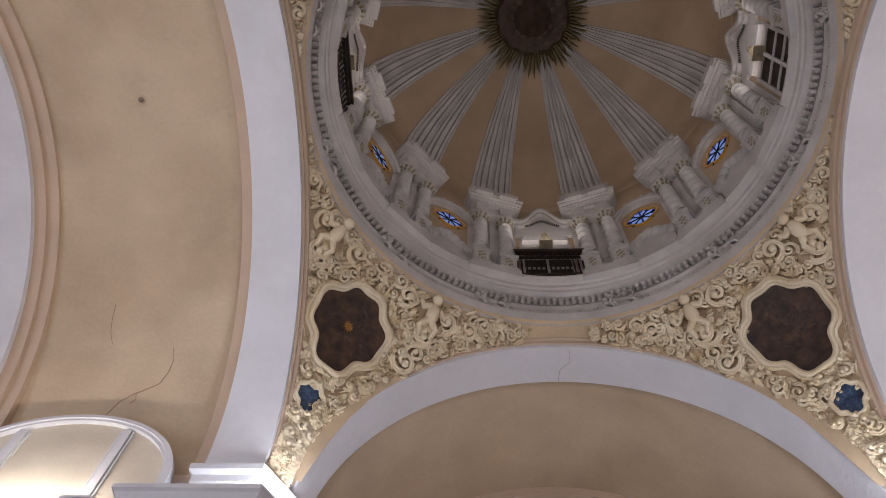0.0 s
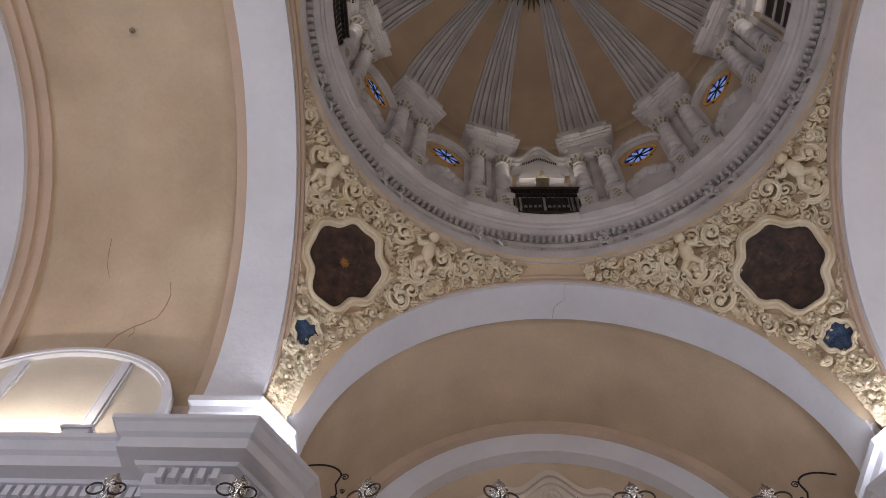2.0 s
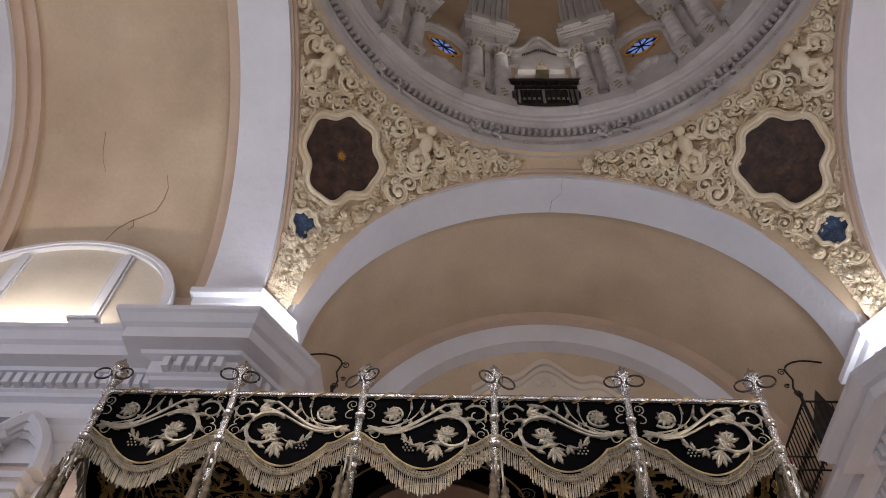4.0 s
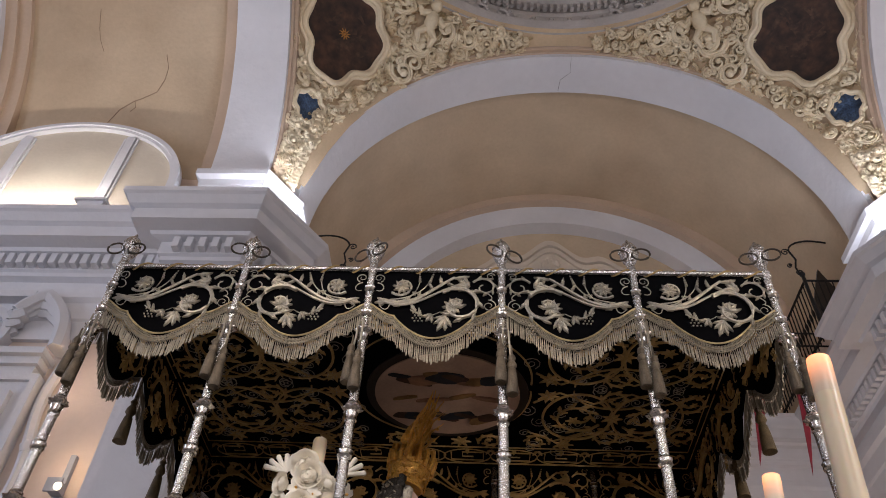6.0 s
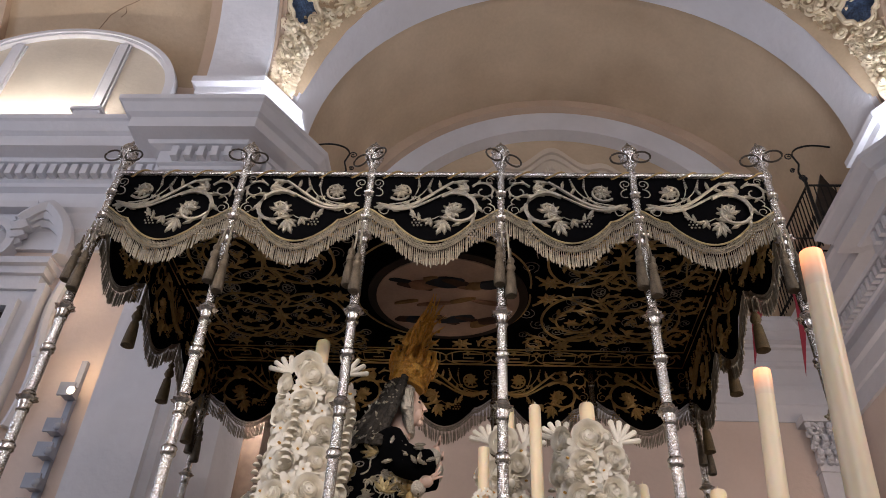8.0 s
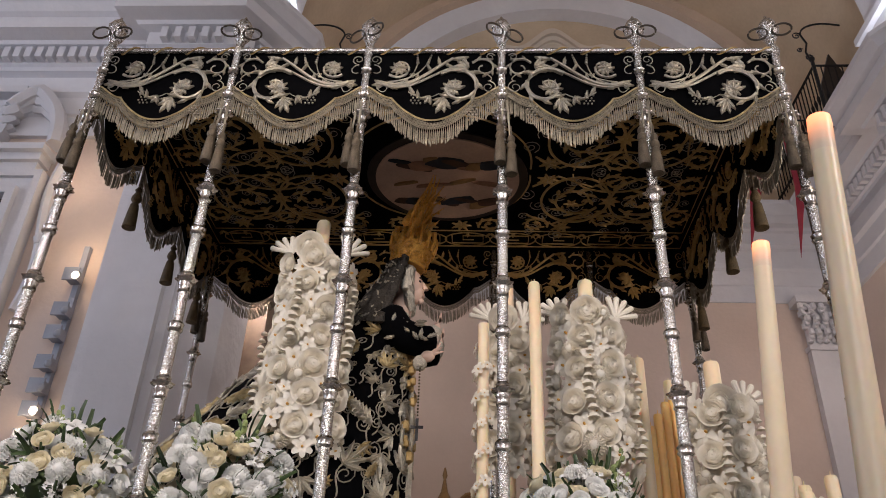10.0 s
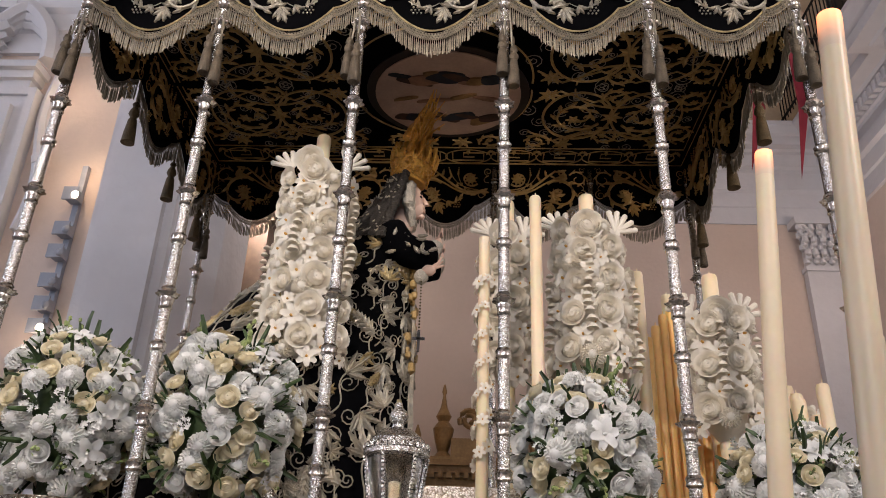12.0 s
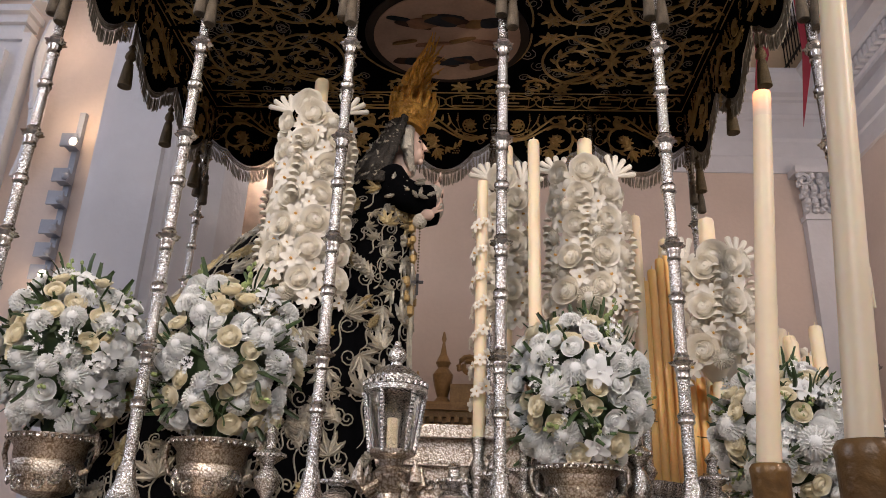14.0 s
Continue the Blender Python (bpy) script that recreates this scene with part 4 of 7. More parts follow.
    # the rest is filled with leaves and small curls
    for i in range(14000):
        a, b = rng.uniform(-2.8, 2.8), rng.uniform(-2.2, 2.3)
        if not pend_free(q, a, b, 0.02):
            continue
        sz = rng.choice((0.08, 0.10, 0.13)) if i < 6000 else 0.055
        if (a / 0.74) ** 2 + ((b - 0.40) / 0.87) ** 2 < 1 or (a / 0.27) ** 2 + ((b + 0.93) / 0.33) ** 2 < 1:
            continue
        if any((a - x) ** 2 + (b - y) ** 2 < (w + 0.25 * sz) ** 2 for x, y, w in taken):
            continue
        kind = rng.random()
        if kind < 0.6 and i < 9000 and curl(a, b, sz, rng.uniform(0, 6.3), rng.choice((-1, 1)), 0.026, sz > 0.09):
            continue
        ang = next((w for w in (rng.uniform(0, 6.3) for _ in range(6)) if pend_free(q, a + 1.8 * sz * math.cos(w), b + 1.8 * sz * math.sin(w)) and ((a + 2 * sz * math.cos(w)) / 0.66) ** 2 + ((b + 2 * sz * math.sin(w) - 0.40) / 0.79) ** 2 > 1), None)
        if ang is None:
            continue
        leaf(a, b, ang, sz * 2.1, sz * 1.15, 0.10, 3, rng.uniform(-0.5, 0.5))
        taken.append((a, b, sz * 0.55))
    part("scrollwork", scrolls, STUCCO, t)
    part("leafwork", leaves, STUCCO, t)
    part("moulded_frame", frame_bm, STUCCO, t)
    p = thing("pendentive_painting", "dark oil painting in a scrolled stucco frame", "painting", "paintings of the pendentives")
    bm = bmesh.new()
    o = cartouche(1.02, 0, 0.40, 0.55, 0.66)
    mid = bm.verts.new(pend(q, 0, 0.40, 0.035))
    vs = [bm.verts.new(pend(q, x, z, 0.035)) for x, z in o]
    ws = [bm.verts.new(pend(q, x * 0.5, 0.40 + (z - 0.40) * 0.5, 0.035)) for x, z in o]
    for i in range(len(vs)):
        j = (i + 1) % len(vs)
        bm.faces.new((vs[i], vs[j], ws[j], ws[i]))
        bm.faces.new((ws[i], ws[j], mid))
    part("canvas", bm, PAINTING, p)
    bm = bmesh.new()
    for k in range(16):
        a, r, turn, size = rng.uniform(0, 6.3), rng.uniform(0.05, 0.40), rng.uniform(0, 3.1), rng.uniform(0.05, 0.11)
        cx, cz = r * math.cos(a), 0.40 + 1.1 * r * math.sin(a)
        o = []
        for i in range(18):
            w = 2 * math.pi * i / 18
            k2 = size * (1 + 0.35 * math.sin(3 * w + k) + 0.2 * math.cos(5 * w + 2 * k))
            x, z = 1.5 * k2 * math.cos(w), 0.45 * k2 * math.sin(w)
            o.append(bm.verts.new(pend(q, cx + x * math.cos(turn) - z * math.sin(turn), cz + x * math.sin(turn) + z * math.cos(turn), 0.036 + 0.0003 * k)))
        c = bm.verts.new(pend(q, cx, cz, 0.0365 + 0.0003 * k))
        for i in range(18):
            bm.faces.new((o[i], o[(i + 1) % 18], c))
    part("painted_shape", bm, BROWN_PAINT, p)
    if q == 1:
        bm = bmesh.new()
        blob(bm, pend(q, 0.0, 0.42, 0.043), 0.022, n=8)
        for k in range(10):
            a = k * 0.628
            tube(bm, [pend(q, 0.03 * math.cos(a), 0.42 + 0.03 * math.sin(a), 0.044), pend(q, 0.085 * math.cos(a), 0.42 + 0.085 * math.sin(a), 0.044)], [0.012, 0.003], 4)
        part("painted_star", bm, material("orange_paint", (0.45, 0.2, 0.03), 0.5), p)
    p2 = thing("blue_field", "blue mosaic field in a scrolled stucco frame", "mosaic", "mosaics of the pendentives")
    bm = bmesh.new()
    o = cartouche(1.0, 0, -0.93, 0.19, 0.24)
    mid = bm.verts.new(pend(q, 0, -0.93, 0.03))
    vs = [bm.verts.new(pend(q, x, z, 0.03)) for x, z in o]
    for i in range(len(vs)):
        bm.faces.new((vs[i], vs[(i + 1) % len(vs)], mid))
    part("mosaic", bm, BLUE_MOSAIC, p2)


for q in range(4):
    stucco(q)

# ---------------------------------------------------------------- lunette, nave window, lamps on the west side
lun = tagged(new("window_1"), "blind white lunette with two mullions over the cornice", "lunette", kind="structure")
lun.location = (-6.08, 0, 8.34)
lun.scale = (1.04, 1, 0.80)
bm = bmesh.new()
plate(bm, [(-1.34, -0.78)] + [(-x, z) for x, z in arc(0, 0, 1.34, 0, 180, 32)] + [(1.34, -0.78)], 3.36, 3.75)
part("panel", bm, material("cream_panel", (0.70, 0.62, 0.50), 0.75, 0, 0.06, 1.5, 20, 0.3, 0.01, stain=0.1), lun, smooth=False)
bm = bmesh.new()
stilt = lambda r: [(r, -0.78)] + arc(0, 0, r, 0, 180, 40) + [(-r, -0.78)]
ring_band(bm, stilt(1.30), stilt(1.35), 3.30, 3.36)
ring_band(bm, stilt(1.35), stilt(1.41), 3.28, 3.40)
part("window_frame", bm, WHITE, lun)
for x in (-0.62, 0.62):
    bm = bmesh.new()
    box(bm, x - 0.05, x + 0.05, 3.32, 3.36, -0.78, 1.10)
    box(bm, x - 0.085, x - 0.065, 3.335, 3.36, -0.78, 1.08)
    box(bm, x + 0.065, x + 0.085, 3.335, 3.36, -0.78, 1.08)
    part("mullion", bm, WHITE, lun, smooth=False)
for x in (-7.0, -5.35):
    f = thing("stepped_block", "small white moulded block on the cornice", "block", "blocks on the cornice")
    bm = bmesh.new()
    box(bm, x - 0.14, x + 0.14, 3.12, 3.34, ZC, ZC + 0.07)
    box(bm, x - 0.17, x + 0.17, 3.09, 3.34, ZC + 0.07, ZC + 0.11)
    part("body", bm, WHITE, f, smooth=False)

nw = tagged(new("window_2"), "white moulded nave window with a scrolled pediment and dark lattice", "window", kind="structure")
nw.location = (-6.02, 0, 0.06)
# dark panel stands in for the unlit void behind the lattice
bm = bmesh.new()
box(bm, -0.55, 0.55, 3.58, 3.615, 3.0, 5.45)
part("dark_void_panel", bm, DARK_WOOD, nw, smooth=False)
bm = bmesh.new()
for k in range(15):
    tube(bm, [(-0.55 + 0.08 * k, 3.575, 3.0), (-0.55 + 0.08 * k, 3.575, 5.45)], 0.008, 4)
for k in range(30):
    tube(bm, [(-0.55, 3.567, 3.03 + 0.08 * k), (0.55, 3.567, 3.03 + 0.08 * k)], 0.008, 4)
part("lattice", bm, IRON, nw)
bm = bmesh.new()
inner = [(-0.55, 3.0), (-0.55, 5.45), (0.55, 5.45), (0.55, 3.0)]
for d, k0, k1 in ((0.16, 0.0, 0.08), (0.10, 0.08, 0.2), (0.14, 0.2, 0.27)):
    lo = [(-0.55 - k0, 3.0), (-0.55 - k0, 5.45 + k0), (0.55 + k0, 5.45 + k0), (0.55 + k0, 3.0)]
    hi = [(-0.55 - k1, 3.0), (-0.55 - k1, 5.45 + k1), (0.55 + k1, 5.45 + k1), (0.55 + k1, 3.0)]
    ring_band(bm, lo, hi, WALL_FACE - d, WALL_FACE + 0.02)
part("window_frame", bm, WHITE, nw, smooth=False)
bm = bmesh.new()
for z0, z1, d, w in ((5.72, 5.80, 0.14, 0.74), (5.80, 5.88, 0.19, 0.78), (5.88, 5.95, 0.25, 0.82)):
    box(bm, -w, w, WALL_FACE - d, WALL_FACE + 0.01, z0, z1)
part("window_cornice", bm, WHITE, nw, smooth=False)
for s in (-1, 1):
    for d, r in ((0.28, 0.0), (0.2, 0.07), (0.12, 0.14)):
        bm = bmesh.new()
        cur = [(s * (0.86 - 0.28 * t + 0.06 * math.sin(t * 3.1)), 6.0 + (0.62 - r) * t ** 0.7) for t in (i / 14 for i in range(15))]
        cur = cur + [(s * (0.58 - r * 0.5 - 0.16 + 0.14 * math.cos(0.45 * i)), 6.62 - r - 0.10 + 0.13 * math.sin(0.45 * i + 1.0)) for i in range(11)]
        tube(bm, [(x, WALL_FACE - d * 0.6, z) for x, z in cur], 0.075 - 0.1 * r, 6)
        part("pediment_scroll", bm, WHITE, nw)
    bm = bmesh.new()
    tube(bm, [(s * (0.95 + 0.05 * math.sin(6.28 * i / 16)), WALL_FACE - 0.05, 4.3 + 1.6 * i / 16) for i in range(17)], 0.05, 6)
    blob(bm, (s * 0.98, WALL_FACE - 0.06, 5.0), 0.07, n=8)
    part("side_scroll", bm, WHITE, nw)
bm = bmesh.new()
ring_band(bm, arc(0, 6.25, 0.2, 0, 360, 24)[:-1], arc(0, 6.25, 0.29, 0, 360, 24)[:-1], WALL_FACE - 0.14, WALL_FACE, None, True)
blob(bm, (0, WALL_FACE - 0.04, 6.25), 0.2, 1, 0.4, 1, 12)
box(bm, -0.4, 0.4, WALL_FACE - 0.2, WALL_FACE, 6.62, 6.70)
part("cartouche", bm, WHITE, nw)

spot_rail = thing("spotlight_rail", "upright rail of small grey spotlights beside the pier", "lamps", at=(-4.60, 3.585, 0))
bm = bmesh.new()
box(bm, -0.025, 0.025, -0.02, 0.03, 2.6, 5.0)
part("rail", bm, LAMP_GREY, spot_rail, smooth=False)
for k, z in enumerate((4.66, 4.33, 4.12, 3.86, 3.66, 3.47, 3.25)):
    bm = bmesh.new()
    box(bm, -0.05, 0.05, -0.13, -0.015, z - 0.045, z + 0.045)
    box(bm, -0.065, 0.065, -0.15, -0.13, z - 0.06, z + 0.06)
    head = part("lamp_head", bm, LAMP_GREY, spot_rail, smooth=False)
    bm = bmesh.new()
    blob(bm, (0.05, -0.155, z - 0.02), 0.035, 1, 0.6, 1, 8)
    part("bulb", bm, LAMP_ON if k in (0, 5) else LAMP_GREY, head)
bulb("spotlight", (-4.57, 3.36, 4.9), 3, WARM)
bulb("spotlight", (-4.57, 3.36, 3.3), 3, WARM)
bulb("spotlight", (-4.85, 3.30, 5.7), 2.5, WARM)

# ---------------------------------------------------------------- transept: pediment, pilaster, railings, altars, pennants
ped = tagged(new("blind_pediment"), "white moulded curved pediment on the tympanum", "pediment", kind="structure")
for dz, d, th in ((0, 0.10, 0.05), (0.11, 0.14, 0.04), (0.2, 0.07, 0.05)):
    bm = bmesh.new()
    prof = [(x, 10.42 + dz + 0.50 * math.exp(-(x / 0.40) ** 2) + 0.13 * math.exp(-((abs(x) - 0.80) / 0.2) ** 2) - 0.55 * max(0, abs(x) - 0.95)) for x in (0.06 * i - 1.2 for i in range(41))]
    ring_band(bm, [(x, z - th) for x, z in prof], [(x, z + th) for x, z in prof], YB - d, YB + 0.01)
    part("moulding", bm, CREAM, ped)
bm = bmesh.new()
plate(bm, [(-1.1, 9.6)] + [(x, z - 0.2) for x, z in prof[2:-2]] + [(1.1, 9.6)], YB - 0.05, YB + 0.01)
part("field", bm, CREAM, ped, smooth=False)
bm = bmesh.new()
for k in range(7):
    a = radians(20 + 23 * k)
    blob(bm, (0.13 * math.cos(a), YB - 0.05, 10.56 + 0.16 * math.sin(a)), 0.06, 0.8, 0.7, 1.3, 7)
part("shell_ornament", bm, CREAM, ped)

pil = tagged(new("pilaster_east"), "white pilaster with a leafy capital under the cornice", "pilaster", kind="structure")
pil.location = (3.2, YB, 0)
bm = bmesh.new()
box(bm, -0.22, 0.22, -0.12, 0.01, 0, 5.55)
part("shaft", bm, WHITE, pil, smooth=False)
bm = bmesh.new()
box(bm, -0.24, 0.24, -0.15, 0.0, 5.55, 5.61)
box(bm, -0.33, 0.33, -0.25, 0.0, 6.16, 6.25)
box(bm, -0.2, 0.2, -0.12, 0.0, 5.6, 6.17)
rng = random.Random(3)
for row, (z, w) in enumerate(((5.68, 0.2), (5.86, 0.23), (6.03, 0.27))):
    for k in range(5):
        x = w * (k - 2) / 2
        for i in range(3):
            blob(bm, (x + rng.uniform(-0.02, 0.02), -0.14 - 0.03 * i, z + 0.045 * i), 0.045, 1, 1, 1.3, 6)
for s in (-1, 1):
    pts = spiral(s * 0.3, 6.12, 0.09, 0.6 if s > 0 else 2.5, s)
    tube(bm, [(x, -0.2, z) for x, z in pts], 0.022, 5)
part("capital", bm, WHITE, pil)
# raised pilasters on the crossing piers
for sx in (-1, 1):
    bm = bmesh.new()
    box(bm, sx * 3.95 - 0.24, sx * 3.95 + 0.24, RA - 0.07, RA + 0.02, 0, 6.24)
    structure("pilaster_pier" + ("_west" if sx < 0 else "_east"), bm, WHITE, "white flat pilaster on the crossing pier", "pilaster")


def railing(sx):
    t = thing("iron_railing", "black wrought iron railing with an arched lamp bracket", "railing", "railings on the cornice", (sx * 3.0, 5.1, ZC))
    bm = bmesh.new()
    for z in (0.08, 0.92):
        tube(bm, [(sx * 0.58, 0, z), (0, 0, z), (0, 1.75, z)], 0.018, 6)
    part("rail", bm, IRON, t)
    bm = bmesh.new()
    tube(bm, [(0, 0, 0), (0, 0, 1.0)], 0.022, 6)
    blob(bm, (0, 0, 1.03), 0.04, n=8)
    part("post", bm, IRON, t)
    bm = bmesh.new()
    lathe(bm, [(0.009, 0), (0.009, 0.35), (0.022, 0.42), (0.022, 0.46), (0.009, 0.5), (0.009, 0.92)], 6)
    me = shared("baluster", bm, IRON)
    for k in range(1, 7):
        piece("baluster", me, t, Matrix.Translation((sx * 0.085 * k, 0, 0)))
    for k in range(1, 20):
        piece("baluster", me, t, Matrix.Translation((0, 0.09 * k, 0)))
    bm = bmesh.new()
    pts = [(-sx * 0.02, 0, 1.0), (-sx * 0.05, 0, 1.15), (-sx * 0.01, 0, 1.3), (-sx * 0.06, 0, 1.45)] + [(sx * (0.26 - 0.32 * math.cos(a)), 0, 1.45 + 0.2 * math.sin(a)) for a in (0.2 + 1.6 * i / 10 for i in range(11))] + [(sx * 0.6, 0, 1.60)]
    tube(bm, pts, 0.013, 6)
    for a, b, s in ((-0.06, 1.46, 0.06), (0.02, 1.08, 0.05), (-0.08, 1.2, 0.04)):
        tube(bm, [(sx * x, 0, z) for x, z in spiral(a, b, s, 0.5, 1, 12)], 0.009, 5)
    part("lamp_bracket", bm, IRON, t)
    return t


railing(-1)
railing(1)
dk = thing("pointed_board", "dark pointed wooden board behind the railing", "board", at=(3.34, 5.3, ZC))
bm = bmesh.new()
plate(bm, [(-0.16, 0), (0.16, 0), (0.19, 0.8), (0.0, 1.32), (-0.19, 0.8)], 0, 0.05)
part("board", bm, DARK_WOOD, dk, smooth=False)

side = thing("side_altar", "brown marbled side altar against the transept wall", "altar", at=(-3.58, 0, 0))
bm = bmesh.new()
box(bm, 0, 0.25, 5.0, 6.7, 0, 5.2)
part("body", bm, BROWN_MARBLE, side, smooth=False)
bm = bmesh.new()
box(bm, 0, 0.32, 4.95, 6.75, 5.2, 5.32)
part("cornice", bm, BROWN_MARBLE, side, smooth=False)

alt = thing("carved_altarpiece", "carved and gilded wooden altarpiece at the end wall", "altarpiece", at=(-1.2, 6.4, 0))
bm = bmesh.new()
box(bm, -1.2, 1.6, 0, 0.5, 0, 2.9)
part("body", bm, GILT_WOOD, alt, smooth=False)
bm = bmesh.new()
for z0, z1, d in ((2.9, 2.97, 0.06), (2.97, 3.03, 0.12), (3.03, 3.07, 0.05)):
    box(bm, -1.2 - d, 1.6 + d, -d, 0.5, z0, z1)
for k in range(30):
    box(bm, -1.15 + 0.092 * k, -1.10 + 0.092 * k, -0.1, 0, 2.84, 2.9)
part("cornice", bm, GILT_WOOD, alt, smooth=False)
bm = bmesh.new()
lathe(bm, [(0.09, 3.07), (0.11, 3.1), (0.06, 3.16), (0.1, 3.3), (0.12, 3.42), (0.06, 3.5), (0.09, 3.56), (0.04, 3.66), (0.015, 3.8), (0.03, 3.84), (0.01, 3.93)], 10, -0.29, 0.2)
part("finial", bm, GILT_WOOD, alt)
for k in range(8):
    x0 = -1.12 + 0.34 * k
    bm = bmesh.new()
    ring_band(bm, [(x0 + 0.05, 2.2), (x0 + 0.05, 2.72), (x0 + 0.23, 2.72), (x0 + 0.23, 2.2)], [(x0, 2.15), (x0, 2.77), (x0 + 0.28, 2.77), (x0 + 0.28, 2.15)], -0.05, 0.0, None, True)
    panel = part("panel_frame", bm, GILT_WOOD, alt, smooth=False)
    bm = bmesh.new()
    for m in (-1, 1):
        tube(bm, [(x0 + 0.14 + m * (x - x0 - 0.14), -0.02, z) for x, z in spiral(x0 + 0.18, 2.45, 0.05, 1.2, 1, 16, 1.5)], 0.012, 5)
        tube(bm, [(x0 + 0.14 + m * (x - x0 - 0.14), -0.02, z) for x, z in spiral(x0 + 0.17, 2.60, 0.035, 4.2, -1, 16, 1.5)], 0.010, 5)
    part("carving", bm, GILT_WOOD, panel)
for x0, z1 in ((-0.58, 3.46), (0.42, 3.5), (0.72, 3.62), (1.3, 3.44)):
    bm = bmesh.new()
    lathe(bm, [(0.06, 3.07), (0.07, 3.1), (0.035, 3.14), (0.06, 3.07 + 0.45 * (z1 - 3.07)), (0.03, 3.07 + 0.6 * (z1 - 3.07)), (0.045, 3.07 + 0.7 * (z1 - 3.07)), (0.008, z1)], 10, x0, 0.2)
    part("finial", bm, GILT_WOOD, alt)
bm = bmesh.new()
box(bm, -0.2, 0.25, 0.1, 0.4, 3.07, 3.3)
tube(bm, [(x, 0.15, z) for x, z in spiral(-0.10, 3.46, 0.13, 3.6, -1, 24, 1.9)], 0.03, 8)
tube(bm, [(0.16, 0.15, 3.3), (0.2, 0.15, 3.42), (0.12, 0.15, 3.58), (-0.06, 0.15, 3.62)], 0.028, 6)
part("volute", bm, GILT_WOOD, alt)

for x, z0, z1, w, lean in ((2.16, 6.2, 7.9, 0.085, 0.2), (2.68, 6.1, 8.1, 0.07, 0.18)):
    t = thing("hanging_pennant", "crimson cloth pennant hanging from an iron rod", "pennant", "pennants in the transept", (x, 5.5, 0))
    bm = bmesh.new()
    front = [(-w, z1), (w, z1), (w * 0.8, (z0 + z1) / 2), (-lean, z0), (-w * 0.9, (z0 + z1) / 2)]
    plate(bm, front, 0, 0.012)
    part("cloth", bm, RED_CLOTH, t, smooth=False)
    bm = bmesh.new()
    tube(bm, [(-w - 0.05, 0.006, z1), (1.5 if x < 2.3 else 1.05, 0.006, z1)], 0.012, 6)
    part("rod", bm, IRON, t)

# cracks and a stain in the west vault, a crack in the north arch
def on_vault(x, deg, off=0.006):
    return ((x), (3.66 - off) * math.cos(radians(deg)), ZS - 0.3 + (3.80 - off) * math.sin(radians(deg)))


crack = bmesh.new()
for line in (((-5.28, 36.4), (-5.24, 33.5), (-5.27, 31.0), (-5.35, 28.3), (-5.56, 26.6), (-5.62, 26.3), (-5.80, 24.3), (-5.93, 21.0), (-5.98, 19.2)), ((-6.2, 45.9), (-6.21, 42.0), (-6.19, 39.6), (-6.13, 37.1)), ((-5.62, 26.3), (-5.60, 24.8), (-5.66, 23.9))):
    tube(crack, [on_vault(x, a) for x, a in line], 0.004, 4)
structure("vault_crack", crack, material("crack_shadow", (0.30, 0.205, 0.13), 0.9), "thin dark crack in the vault plaster", "crack")
crack = bmesh.new()
tube(crack, [(0.16, AF + 0.0, ZS + RA - 0.003), (0.15, AF + 0.12, ZS + RA - 0.004), (0.17, AF + 0.26, ZS + RA - 0.004), (0.02, AF + 0.4, ZS + RA - 0.004), (0.0, AF + 0.6, ZS + RA - 0.004)], 0.003, 4)
structure("arch_crack", crack, material("crack_shadow_grey", (0.25, 0.23, 0.22), 0.9), "thin crack in the white arch", "crack")
hook = thing("ceiling_hook", "small rusty iron hook plate in the vault", "hook", at=on_vault(-5.78, 90.8, 0.02))
bm = bmesh.new()
blob(bm, (0, 0, 0), 0.04, 1, 1, 0.35, 10)
tube(bm, [(0, 0, 0), (0, 0, -0.06), (0.03, 0, -0.09), (0.05, 0, -0.06)], 0.012, 6)
part("plate", bm, material("rusty_iron", (0.40, 0.30, 0.22), 0.8, 0.2, 0.4, 20, 60, 0.4), hook)

# ---------------------------------------------------------------- the processional float: base
PX, GAP, Y0, Y1, ZB = -2.897, 0.622, 0.416, 2.20, 1.60
MID = (Y0 + Y1) / 2
base = thing("float_base", "chased silver base of the processional float", "float base", at=(-1.34, MID, 0))
bm = bmesh.new()
box(bm, -1.78, 1.86, -1.05, 1.05, 0.0, 1.42)
part("skirt", bm, VELVET, base, "black velvet skirt", False)
bm = bmesh.new()
for z0, z1, d in ((1.42, 1.46, 0.03), (1.46, 1.55, -0.02), (1.55, ZB, 0.05)):
    box(bm, -1.80 - d, 1.88 + d, -1.06 - d, 1.06 + d, z0, z1)
part("tray", bm, SILVER_OLD_SHADED, base, smooth=False)

plinth = thing("silver_plinth", "stepped chased silver plinth under the figure", "plinth", at=(-1.0, 1.35, ZB))
bm = bmesh.new()
for z0, z1, w, d in ((0, 0.06, 0.52, 0.50), (0.06, 0.22, 0.46, 0.44), (0.22, 0.26, 0.5, 0.48), (0.26, 0.33, 0.44, 0.42), (0.33, 0.38, 0.49, 0.47)):
    box(bm, -w, w, -d, d, z0, z1)
part("body", bm, SILVER_OLD_SHADED, plinth, smooth=False)
for x in (-0.46, -0.15, 0.15, 0.46):
    bm = bmesh.new()
    lathe(bm, [(0.04, 0.06), (0.05, 0.1), (0.025, 0.14), (0.03, 0.2), (0.045, 0.22)], 10, x, -0.46)
    part("boss", bm, SILVER, plinth)
bm = bmesh.new()
for k in range(22):
    a = k * 0.7
    tube(bm, [(px, -0.452, pz) for px, pz in spiral(-0.42 + 0.04 * k, 0.15 + 0.03 * math.sin(a), 0.03, a, 1 if k % 2 else -1, 10)], 0.006, 4)
part("chasing", bm, SILVER, plinth)

